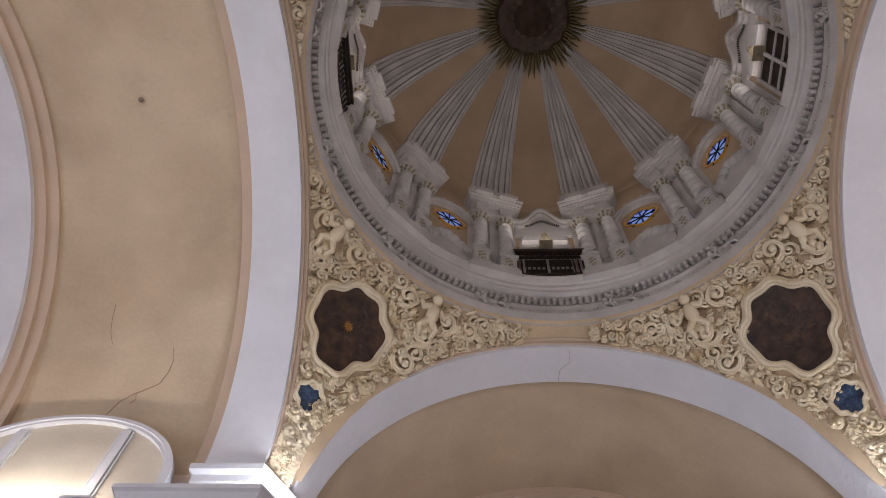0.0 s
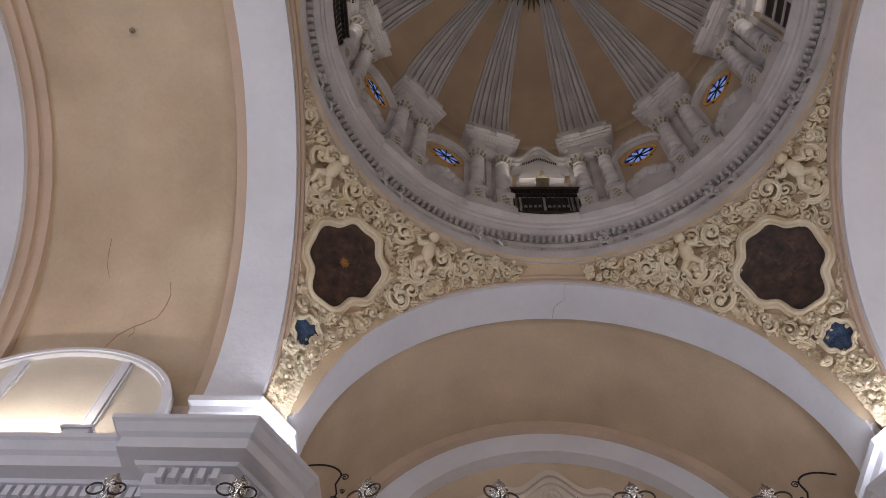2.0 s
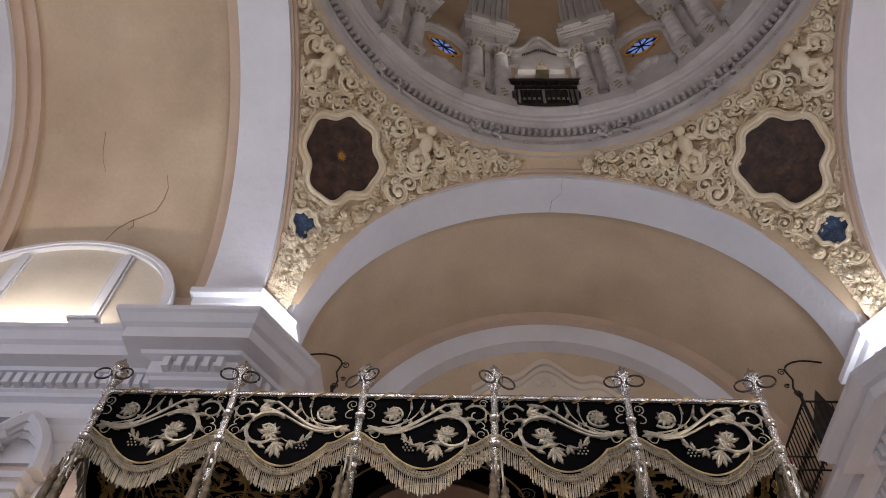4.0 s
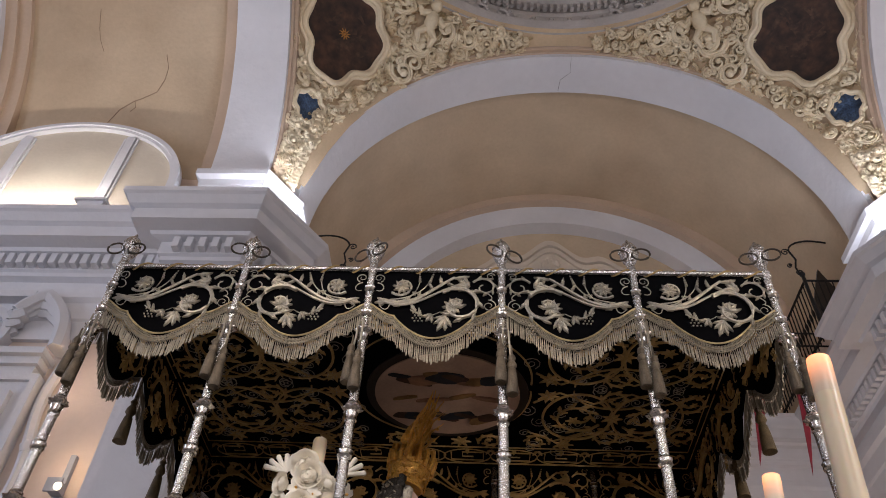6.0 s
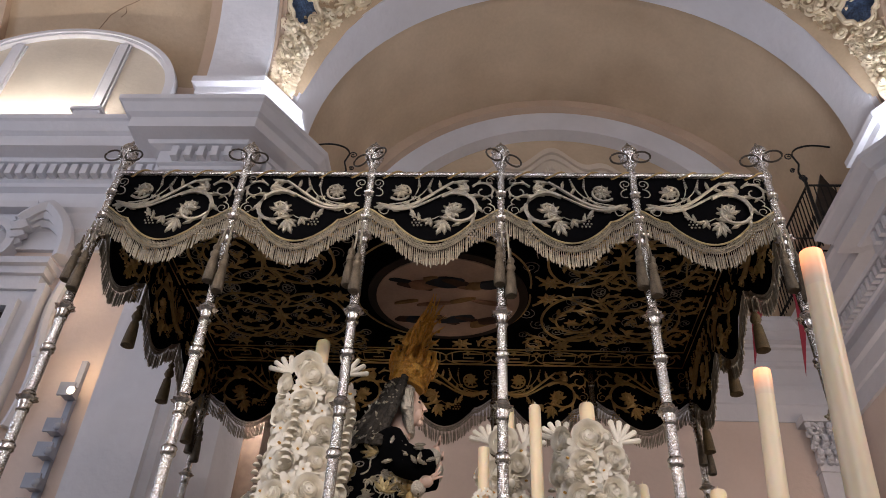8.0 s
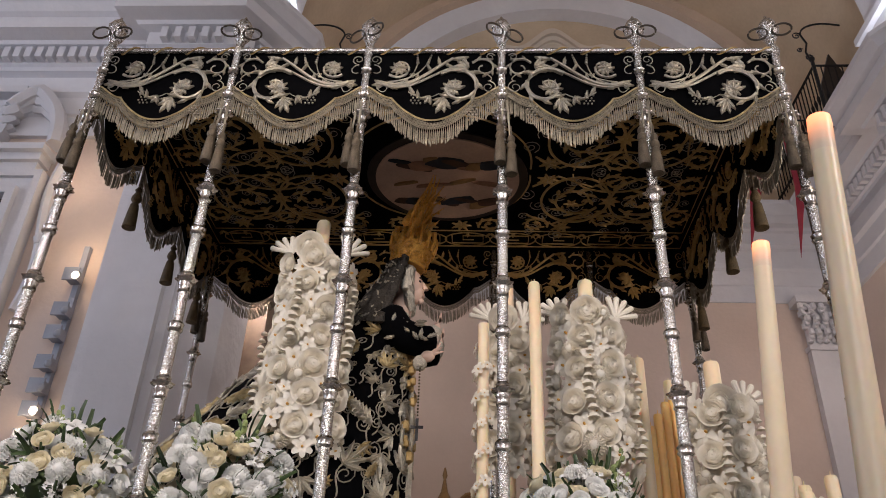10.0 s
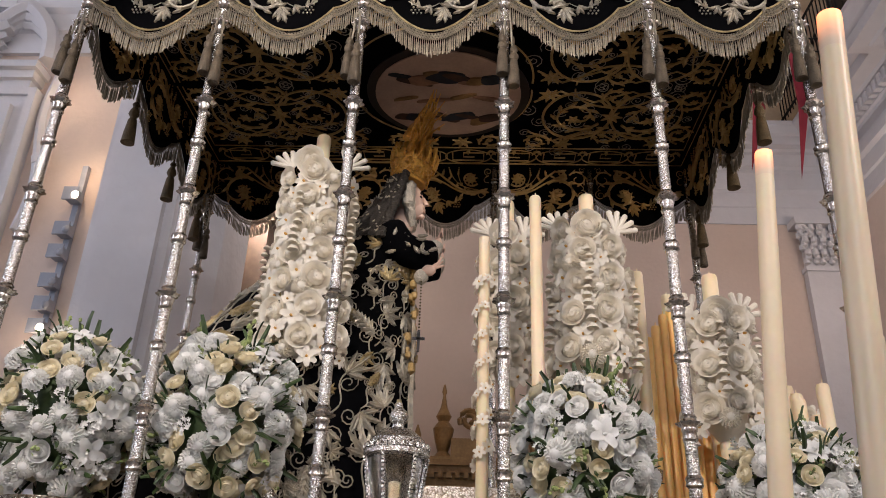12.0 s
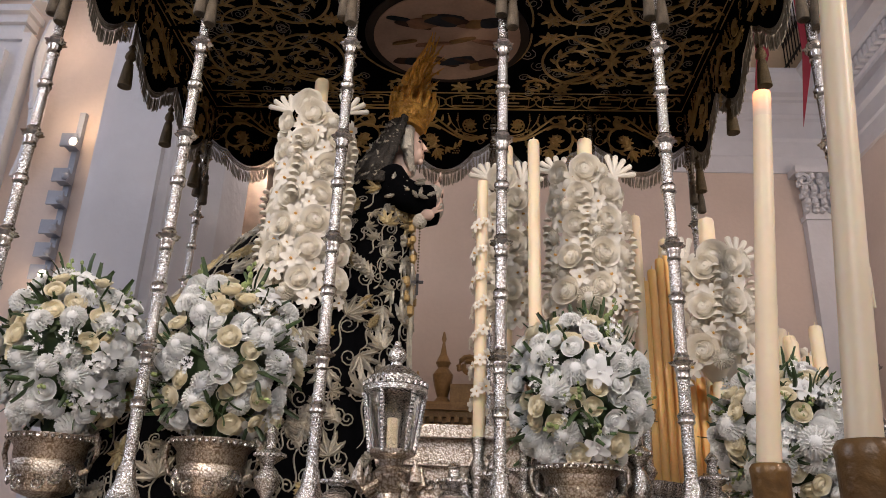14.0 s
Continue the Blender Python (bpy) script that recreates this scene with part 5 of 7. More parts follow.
# ---------------------------------------------------------------- poles with rings, finials, tassels
def pole():
    t = thing("canopy_pole", "slender chased silver pole with rings, tassels and a looped finial", "pole", "poles of the canopy")
    bm = bmesh.new()
    prof = [(0.0215, 0.1), (0.0205, 2.62)]
    lathe(bm, prof, 14)
    part("shaft", bm, SILVER, t)
    bm = bmesh.new()
    lathe(bm, [(0.085, 0), (0.085, 0.015), (0.06, 0.03), (0.05, 0.06), (0.034, 0.09), (0.03, 0.13), (0.024, 0.15)], 8)
    part("foot", bm, SILVER, t)
    bm = bmesh.new()
    lathe(bm, [(0.022, -0.06), (0.026, -0.054), (0.0235, -0.046), (0.024, -0.03), (0.028, -0.022), (0.026, -0.014), (0.038, -0.004), (0.041, 0.003), (0.030, 0.006), (0.025, 0.016), (0.028, 0.022), (0.0225, 0.03)], 24,
          flute=lambda a, z: 1 + (0.14 * math.cos(8 * a) if -0.006 < z < 0.005 else 0))
    big = shared("ring", bm, SILVER_PLAIN)
    bm = bmesh.new()
    lathe(bm, [(0.024, -0.02), (0.030, -0.012), (0.027, 0), (0.031, 0.01), (0.024, 0.02)], 10)
    small = shared("ring", bm, SILVER_PLAIN)
    for k in range(5):
        piece("ring", big, t, Matrix.Translation((0, 0, 0.56 + 0.432 * (k if k < 4 else 3.95) - 0.02)))
    for z in (0.35, 0.77, 1.20, 1.63, 2.35, 2.5):
        piece("ring", small, t, Matrix.Translation((0, 0, z)))
    bm = bmesh.new()
    lathe(bm, [(0.022, 2.60), (0.03, 2.63), (0.02, 2.66), (0.02, 2.69), (0.034, 2.715), (0.046, 2.75), (0.044, 2.79), (0.030, 2.82), (0.014, 2.835), (0.004, 2.86)], 12)
    for k in range(6):
        a = k * math.pi / 3
        blob(bm, (0.04 * math.cos(a), 0.04 * math.sin(a), 2.775), 0.012, n=6)
    part("finial", bm, SILVER, t, "faceted silver finial")
    bm = bmesh.new()
    for s in (-1, 1):
        tube(bm, [(s * (0.052 - 0.042 * math.cos(2 * math.pi * i / 18)), -0.035, 2.725 + 0.036 * math.sin(2 * math.pi * i / 18)) for i in range(19)], 0.005, 6)
    part("cord_loop", bm, IRON_GILT, t, "dark gilt cord loops")
    return t


def tassel_mesh(size=1.0):
    bm = bmesh.new()
    lathe(bm, [(0.004, 0.10), (0.006, 0.05), (0.014, 0.045), (0.020, 0.028), (0.014, 0.012), (0.022, 0.0), (0.024, -0.012), (0.016, -0.026), (0.02, -0.034), (0.026, -0.08), (0.030, -0.15), (0.026, -0.155), (0.005, -0.15)], 18,
          flute=lambda a, z: 0.88 * size * (1 + (0.16 * math.sin(9 * a) if z < -0.03 else 0.06 * math.sin(6 * a))))
    return shared("tassel", bm, TASSEL_SILVER)


TASSEL = tassel_mesh()
first = pole()
bm = bmesh.new()
tube(bm, [(-0.01, -0.03, 2.30), (-0.014, -0.032, 2.2), (-0.02, -0.034, 2.13)], 0.005, 5)
tube(bm, [(0.012, -0.03, 2.30), (0.016, -0.034, 2.2), (0.020, -0.04, 2.09)], 0.005, 5)
part("cord", bm, FRINGE, first)
piece("tassel", TASSEL, first, Matrix.Translation((-0.026, -0.036, 2.11)))
piece("tassel", TASSEL, first, Matrix.Translation((0.022, -0.044, 2.06)))
first.location = (PX, Y0, ZB)
for i in range(6):
    for y in (Y0, Y1):
        if i or y > Y0:
            copy_thing(first, Matrix.Translation((PX + GAP * i, y, ZB)) @ Matrix.Rotation(0.5 * math.sin(i * 2.3 + y), 4, "Z"))

# ---------------------------------------------------------------- canopy: valances, fringe, ceiling
def edge(t):
    if t > 0.5:
        t = 1 - t
    if t < 0.2:
        return 3.995 - 0.07 * math.sin(t / 0.2 * math.pi / 2) ** 1.5
    return 3.925 - 0.128 * math.sin((t - 0.2) / 0.3 * math.pi / 2) ** 0.85


def leaf_flat(bm, x, z, ang, ln, wd, y, to, h=0.012, lobes=3):
    """A plump, toothed leaf lying on an upright cloth."""
    c, s = math.cos(ang), math.sin(ang)
    rows = []
    n = 4 * lobes
    for i in range(n + 1):
        u = i / n
        w = wd * 0.5 * math.sin(math.pi * min(1, u * 0.93 + 0.07)) ** 0.7 * (1 - 0.32 * abs(math.sin(u * lobes * math.pi)))
        row = []
        for v, hh in ((-1, 0), (-0.5, 0.8), (0, 0.5), (0.5, 0.8), (1, 0)):
            a, b = u * ln, v * w
            row.append(bm.verts.new(to(x + a * c - b * s, y - h * hh, z + a * s + b * c)))
        rows.append(row)
    for p, q in zip(rows, rows[1:]):
        for i in range(4):
            bm.faces.new((p[i], p[i + 1], q[i + 1], q[i]))


def stem(bm, pts, r, y, to, taper=0.6):
    n = len(pts)
    tube(bm, [to(x, y, z) for x, z in pts], [0.78 * r * (1 - (1 - taper) * i / n) for i in range(n)], 5)


def curve(p0, p1, p2, p3, n=14):
    out = []
    for i in range(n + 1):
        t = i / n
        k = ((1 - t) ** 3, 3 * t * (1 - t) ** 2, 3 * t * t * (1 - t), t ** 3)
        out.append((sum(a * p[0] for a, p in zip(k, (p0, p1, p2, p3))), sum(a * p[1] for a, p in zip(k, (p0, p1, p2, p3)))))
    return out


def scroll_work(bm, to, y=-0.006):
    """One panel's silver embroidery, drawn for a width of 0.622."""
    z0 = 3.80
    L = lambda x, z, a, ln, wd, lb=3: leaf_flat(bm, x, z0 + z, radians(a), ln, wd, y, to, 0.011, lb)
    S = lambda pts, r=0.006, tp=0.6: stem(bm, [(x, z0 + z) for x, z in pts], r, y - 0.004, to, tp)

    def scroll(x, z, r, turn, sense, turns, th, leafy=0.0):
        """A volute about (x, z), with leaves on its outer side."""
        n = int(16 * turns)
        pts = [(x + r * (1 - 0.75 * i / n) * math.cos(turn + sense * 6.283 * turns * i / n), z + r * (1 - 0.75 * i / n) * math.sin(turn + sense * 6.283 * turns * i / n)) for i in range(n + 1)]
        S(pts, th, 0.5)
        if leafy:
            for i in range(1, int(n * 0.72), 2):
                a = math.degrees(math.atan2(pts[i + 1][1] - pts[i][1], pts[i + 1][0] - pts[i][0]))
                L(pts[i][0], pts[i][1], a - sense * 32, leafy, leafy * 0.42, 2)
        return pts

    def grapes(x, z, n):
        for k in range(n):
            blob(bm, to(x + 0.017 * (k % 3) + 0.009 * (k // 3 % 2), y - 0.005, z0 + z - 0.016 * (k // 3)), 0.0052, n=6)

    def bud(x, z, a):
        c, d = math.cos(radians(a)), math.sin(radians(a))
        for k in range(4):
            blob(bm, to(x + 0.016 * k * c, y - 0.006, z0 + z + 0.016 * k * d), 0.0085 - 0.0013 * k, n=6)

    # rose in its ring
    scroll(0.150, 0.315, 0.062, -2.4, 1, 1.05, 0.009)
    for k in range(9):
        L(0.150, 0.312, 40 * k + 12, 0.046, 0.024, 2)
    for k in range(5):
        L(0.150, 0.318, 72 * k, 0.026, 0.02, 1)
    # leafy root with the main stems
    for a, ln in ((195, 0.06), (165, 0.05), (225, 0.05), (330, 0.075), (350, 0.06)):
        L(0.085, 0.225, a, ln, ln * 0.42, 3)
    S(curve((0.07, 0.225), (0.20, 0.17), (0.27, 0.28), (0.40, 0.375)), 0.014)
    S(curve((0.08, 0.215), (0.22, 0.15), (0.30, 0.30), (0.47, 0.345)), 0.010)
    S(curve((0.10, 0.22), (0.19, 0.21), (0.23, 0.28), (0.235, 0.36)), 0.005)
    S(curve((0.10, 0.23), (0.22, 0.24), (0.27, 0.30), (0.29, 0.375)), 0.005)
    bud(0.235, 0.345, 95)
    bud(0.285, 0.345, 75)
    for x, z, a, ln in ((0.17, 0.20, 60, 0.05), (0.20, 0.205, 300, 0.06), (0.25, 0.235, 110, 0.05), (0.30, 0.30, 120, 0.05), (0.34, 0.33, 100, 0.055), (0.40, 0.37, 10, 0.075), (0.36, 0.345, 330, 0.05), (0.24, 0.18, 280, 0.05)):
        L(x, z, a, ln, ln * 0.40, 3)
    # great volute with its flower
    scroll(0.425, 0.20, 0.115, 2.35, -1, 1.2, 0.015, 0.058)
    for k in range(7):
        L(0.405, 0.19, 15 + 33 * k, 0.058, 0.028, 2)
    for k in range(3):
        L(0.405, 0.185, 235 + 38 * k, 0.04, 0.026, 2)
    # hanging leaf under it
    for a, ln in ((222, 0.07), (248, 0.095), (272, 0.085), (296, 0.07), (196, 0.055)):
        L(0.365, 0.135, a, ln, ln * 0.36, 4)
    # upper leaf and tendrils
    for a in (150, 185, 215, 120):
        L(0.475, 0.325, a, 0.065, 0.03, 3)
    scroll(0.545, 0.315, 0.062, 2.6, -1, 1.1, 0.008, 0.034)
    scroll(0.568, 0.20, 0.035, 1.4, -1, 1.4, 0.0035)
    S(curve((0.50, 0.30), (0.58, 0.28), (0.60, 0.24), (0.565, 0.235)), 0.004)
    scroll(0.035, 0.365, 0.028, -1.2, 1, 1.3, 0.004)
    S(curve((0.03, 0.335), (0.075, 0.325), (0.07, 0.27), (0.03, 0.285)), 0.004)
    scroll(0.575, 0.385, 0.022, 0.4, 1, 1.3, 0.0035)
    S(curve((0.10, 0.20), (0.09, 0.13), (0.03, 0.20), (0.05, 0.24)), 0.0035)
    grapes(0.215, 0.150, 12)
    grapes(0.470, 0.085, 12)
    S(curve((0.20, 0.17), (0.26, 0.12), (0.30, 0.13), (0.34, 0.16)), 0.004)
    for a in (200, 240, 275):
        L(0.30, 0.145, a, 0.05, 0.022, 3)
    grapes(0.205, 0.275, 5)


def panel_meshes(width):
    k = width / GAP
    n = 40
    bm = bmesh.new()
    wave = lambda x, z: 0.006 * math.sin(x / width * 9.0) * (4.23 - z) / 0.4
    rows = [[bm.verts.new((width * i / n, wave(width * i / n, z) + d, z)) for i in range(n + 1) for z in (4.22 + (edge(i / n) - 4.22) * j / 5 for j in range(6))] for d in (-0.004, 0.006)]
    for r in rows:
        for i in range(n):
            for j in range(5):
                bm.faces.new((r[i * 6 + j], r[i * 6 + 6 + j], r[i * 6 + 7 + j], r[i * 6 + 1 + j]))
    for i in range(n):
        bm.faces.new((rows[0][i * 6 + 5], rows[0][i * 6 + 11], rows[1][i * 6 + 11], rows[1][i * 6 + 5]))
    cloth = shared("cloth", bm, VELVET)
    bm = bmesh.new()
    m = 70
    rng = random.Random(2)
    # netted heading: crossing cords between braid and bullion
    for i in range(96):
        for d in (-1, 1):
            a, b = i / 96, min(1, max(0, (i + 1.6 * d) / 96))
            tube(bm, [(width * a, -0.008, edge(a) + 0.008), (width * b, -0.008, edge(b) - 0.034)], 0.0017, 4)
    for d in (-0.014, -0.034):
        tube(bm, [(width * i / 60, -0.008, edge(i / 60) + d) for i in range(61)], 0.0028, 4)
    for i in range(m):
        t = (i + 0.5) / m
        x, z = width * t, edge(t) - 0.03
        ln = 0.092 + rng.uniform(-0.008, 0.008)
        sway, sy = rng.uniform(-0.003, 0.003), rng.uniform(-0.004, 0.004)
        tube(bm, [(x, -0.006 + sy * 0.3, z), (x + sway * 0.2, -0.006 + sy * 0.5, z - 0.018), (x + sway * 0.4, -0.006 + sy, z - 0.03), (x + sway * 0.8, -0.006 + sy, z - ln * 0.9), (x + sway, -0.006 + sy, z - ln)], [0.0014, 0.0018, 0.0034, 0.0036, 0.0022], 6)
    fringe = shared("fringe", bm, FRINGE)
    bm = bmesh.new()
    tube(bm, [(width * i / 60, -0.011, edge(i / 60) + 0.012) for i in range(61)], 0.0045, 5)
    braid = shared("braid", bm, PALE_GOLD)
    out = [cloth, fringe, braid]
    for flip in (False, True):
        for yy, mt, side in ((-0.012, SILVER_THREAD, 1), (0.014, GOLD_THREAD, -1)):
            bm = bmesh.new()
            scroll_work(bm, (lambda x, y, z: ((GAP - x) * k, yy + (y + 0.006) * side, z)) if flip else (lambda x, y, z: (x * k, yy + (y + 0.006) * side, z)))
            out.append(shared("embroidery", bm, mt))
    return out


canopy = thing("processional_canopy", "black velvet canopy with silver embroidery and bullion fringe", "canopy", at=(0, 0, 0))


def valance(x, y, turn, width, meshes, flip):
    m = Matrix.Translation((x, y, 0)) @ Matrix.Rotation(radians(turn), 4, "Z")
    cloth, fringe, braid, s0, g0, s1, g1 = meshes
    p = piece("valance_panel", cloth, canopy, m)
    piece("fringe", fringe, p, Matrix())
    piece("braid", braid, p, Matrix())
    piece("embroidery", s1 if flip else s0, p, Matrix())
    piece("embroidery", g1 if flip else g0, p, Matrix())


meshes = panel_meshes(GAP - 0.012)
for i in range(5):
    valance(PX + GAP * i + 0.006, Y0, 0, GAP, meshes, i % 2 == 1)
    valance(PX + GAP * (i + 1) - 0.006, Y1, 180, GAP, meshes, i % 2 == 1)
SW = (Y1 - Y0) / 3
meshes = panel_meshes(SW - 0.012)
for i in range(3):
    valance(PX, Y0 + SW * (i + 1) - 0.006, -90, SW, meshes, i % 2 == 0)
    valance(PX + 5 * GAP, Y0 + SW * i + 0.006, 90, SW, meshes, i % 2 == 0)
for y in (Y0, Y1):
    bm = bmesh.new()
    tube(bm, [(PX + 5 * GAP * i / 20, y - 0.012, 4.225) for i in range(21)], 0.014, 8)
    part("rail", bm, SILVER, canopy, "silver rail")
    bm = bmesh.new()
    tube(bm, [(PX + 5 * GAP * i / 300, y - 0.012 + 0.017 * math.sin(i * 0.42), 4.225 + 0.017 * math.cos(i * 0.42)) for i in range(301)], 0.004, 4)
    part("ribbon", bm, GOLD_THREAD, canopy)
for x in (PX, PX + 5 * GAP):
    bm = bmesh.new()
    tube(bm, [(x, Y0, 4.225), (x, Y1, 4.225)], 0.014, 8)
    part("rail", bm, SILVER, canopy)
bm = bmesh.new()
box(bm, PX, PX + 5 * GAP, Y0 + 0.01, Y1 - 0.01, 4.2, 4.215)
ceil = part("ceiling_cloth", bm, VELVET, canopy, "black velvet underside", False)

# gold embroidery of the underside, the same in all four quarters
CX, CY, CZ = PX + 2.5 * GAP, MID, 4.197


def ceiling_work(sx, sy, silver):
    bm = bmesh.new()
    to = lambda x, y, z: (CX + sx * x, CY + sy * (0.02 + z), CZ + y)
    L = lambda x, z, a, ln, wd, lb=3: leaf_flat(bm, x, z, radians(a), ln, wd, 0.0, to, 0.008, lb)
    S = lambda pts, r=0.009: stem(bm, pts, r, -0.003, to, 0.75)

    def ring(x, z, rx, rz, th, a0=0.0, a1=360.0, n=36):
        S([(x + rx * math.cos(radians(a0 + (a1 - a0) * i / n)), z + rz * math.sin(radians(a0 + (a1 - a0) * i / n))) for i in range(n + 1)], th)

    def acanthus(x, z, r, turn, sense, turns=1.25):
        n = 24
        pts = [(x + r * (1 - 0.7 * i / n) * math.cos(turn + sense * 6.283 * turns * i / n), z + r * (1 - 0.7 * i / n) * math.sin(turn + sense * 6.283 * turns * i / n)) for i in range(n + 1)]
        S(pts, 0.011)
        for i in range(1, 18, 2):
            a = math.degrees(math.atan2(pts[i + 1][1] - pts[i][1], pts[i + 1][0] - pts[i][0]))
            L(pts[i][0], pts[i][1], a - sense * 35, r * 0.50, r * 0.22, 3)
            if i % 4 == 1:
                L(pts[i][0], pts[i][1], a + sense * 40, r * 0.34, r * 0.16, 2)
        for k in range(6):
            L(pts[-1][0], pts[-1][1], 60 * k, r * 0.30, r * 0.16, 2)
        blob(bm, to(pts[-1][0], -0.006, pts[-1][1]), 0.012, n=6)

    if silver:
        # thin pale tendrils between the golden leaves
        rng = random.Random(17)
        for k in range(46):
            x, z, r = rng.uniform(0.50, 1.46), rng.uniform(0.0, 0.60), rng.uniform(0.025, 0.055)
            pts = spiral(x, z, r, rng.uniform(0, 6.3), rng.choice((-1, 1)), 16, 1.6)
            S(pts, 0.0032)
            blob(bm, to(pts[-1][0], -0.004, pts[-1][1]), 0.006, n=5)
        return bm
    # interlaced loops
    ring(0.78, 0.26, 0.20, 0.23, 0.012)
    ring(1.18, 0.26, 0.20, 0.23, 0.012)
    ring(0.98, 0.0, 0.24, 0.17, 0.009, 0, 180)
    ring(0.98, 0.58, 0.28, 0.16, 0.009, 180, 360)
    ring(1.42, 0.28, 0.10, 0.26, 0.008, 90, 270)
    S([(0.50, 0.42), (0.66, 0.52), (0.86, 0.40), (1.06, 0.52), (1.26, 0.40), (1.46, 0.52)], 0.008)
    S([(0.52, 0.12), (0.66, 0.02), (0.86, 0.12), (1.06, 0.02), (1.26, 0.12), (1.46, 0.02)], 0.008)
    acanthus(0.78, 0.26, 0.15, 0.5, 1)
    acanthus(1.18, 0.27, 0.15, 2.6, -1)
    acanthus(0.98, 0.08, 0.09, 1.57, 1)
    acanthus(0.98, 0.46, 0.09, -1.57, -1)
    acanthus(1.40, 0.44, 0.09, 3.3, 1)
    acanthus(1.40, 0.10, 0.09, 2.2, -1)
    acanthus(0.56, 0.53, 0.08, 0.3, -1)
    acanthus(0.28, 0.54, 0.075, 2.8, 1)
    for x, z in ((0.98, 0.27), (0.60, 0.06), (1.28, 0.54), (0.72, 0.56), (0.10, 0.55)):
        for k in range(7):
            L(x, z, 51.4 * k, 0.065, 0.03, 2)
    # frame of the medallion
    ring(0.0, 0.05, 0.50, 0.43, 0.008, -5, 95, 30)
    # interlaced strapwork near the edge
    for k in range(5):
        x = 0.14 + 0.29 * k
        S([(x - 0.1, 0.67), (x - 0.1, 0.76), (x + 0.1, 0.76), (x + 0.1, 0.67), (x - 0.03, 0.67), (x - 0.03, 0.72), (x + 0.04, 0.72)], 0.007)
        ring(x, 0.715, 0.145, 0.08, 0.006)
        L(x, 0.64, 90, 0.05, 0.03)
        L(x + 0.145, 0.64, 60, 0.06, 0.028)
        L(x + 0.145, 0.64, 120, 0.06, 0.028)
    S([(0.0, 0.61), (1.48, 0.61), (1.48, 0.0)], 0.006)
    S([(0.0, 0.80), (1.51, 0.80), (1.51, 0.0)], 0.006)
    return bm


for sx in (-1, 1):
    for sy in (-1, 1):
        part("embroidery", ceiling_work(sx, sy, False), GOLD_THREAD, ceil, "gold embroidered scrolls")
        part("embroidered_stem", ceiling_work(sx, sy, True), SILVER_THREAD, ceil, "pale silver tendrils")

# pieces of strapwork hung on the inside of the rear valance
med = [(CX + 0.03 + 0.41 * math.cos(a), MID + 0.075 + 0.385 * math.sin(a)) for a in (2 * math.pi * i / 48 for i in range(48))]
bm = bmesh.new()
prism(bm, [(CX + 0.03 + (x - CX - 0.03) * 1.12, MID + 0.075 + (y - MID - 0.075) * 1.12) for x, y in med], 4.188, 4.198)
part("medallion_ground", bm, DARK_WOOD, ceil, smooth=False)
bm = bmesh.new()
prism(bm, med, 4.178, 4.187)
medal = part("medallion", bm, material("rosy_painted_cloth", (0.60, 0.41, 0.30), 0.8, 0, 0.15, 5, 60, 0.2), ceil, "painted oval medallion", False)
rng = random.Random(21)
UMBER, BLUEBLACK = material("umber_paint", (0.10, 0.045, 0.025), 0.7, 0, 0.4, 12, 50, 0.2), material("blue_black_paint", (0.025, 0.03, 0.042), 0.7, 0, 0.4, 12, 50, 0.2)
OCHRE, FLESH = material("ochre_paint", (0.34, 0.19, 0.07), 0.7, 0, 0.3, 12, 50, 0.2), material("sienna_paint", (0.42, 0.22, 0.13), 0.7, 0, 0.3, 12, 50, 0.2)
layer = 0
# two long dark groups side by side, as soft overlapping strokes
for gy, paints in ((0.20, (UMBER, BLUEBLACK, UMBER, OCHRE)), (-0.17, (BLUEBLACK, UMBER, FLESH, OCHRE)), (0.02, (OCHRE, FLESH))):
    for k in range(9 if abs(gy) > 0.1 else 4):
        x = -0.25 + 0.062 * k if abs(gy) > 0.1 else -0.24 + 0.16 * k
        wa, wb, tn = rng.uniform(0.06, 0.11), rng.uniform(0.018, 0.048) if abs(gy) > 0.1 else 0.012, rng.uniform(-0.35, 0.35)
        y = gy + rng.uniform(-0.035, 0.035)
        o = []
        for i in range(16):
            q = 2 * math.pi * i / 16
            px, py = wa * math.cos(q) * (1 + 0.15 * math.sin(3 * q + k)), wb * math.sin(q) * (1 + 0.2 * math.cos(2 * q + k))
            o.append((CX + 0.03 + x + px * math.cos(tn) - py * math.sin(tn), MID + 0.075 + y + px * math.sin(tn) + py * math.cos(tn)))
        layer += 1
        bm = bmesh.new()
        prism(bm, o, 4.1765 - 0.0006 * layer, 4.1785)
        part("painted_stroke", bm, paints[k % len(paints)], medal, smooth=False)

# tassels hung from the side valances
for x, y, z in ((PX - 0.01, 1.04, 3.80), (PX - 0.01, 1.60, 3.78), (PX - 0.01, 2.08, 3.76), (PX + 5 * GAP + 0.01, 0.95, 3.78), (PX + 5 * GAP + 0.01, 1.42, 3.80), (PX + 5 * GAP + 0.01, 2.05, 3.76)):
    t = thing("hanging_tassel", "old gold bullion tassel hanging from the canopy's edge", "tassel", "tassels of the canopy", (x, y, z))
    bm = bmesh.new()
    tube(bm, [(0, 0, 0.42), (0, 0, 0.06)], 0.006, 5)
    part("cord", bm, TASSEL_GOLD, t)
    bm = bmesh.new()
    lathe(bm, [(0.008, 0.08), (0.022, 0.06), (0.014, 0.045), (0.028, 0.02), (0.032, 0.0), (0.018, -0.02), (0.026, -0.035), (0.034, -0.10), (0.040, -0.17), (0.01, -0.17)], 18, flute=lambda a, z: 0.85 * (1 + (0.14 * math.sin(9 * a) if z < -0.03 else 0)))
    part("skirt", bm, TASSEL_GOLD, t)

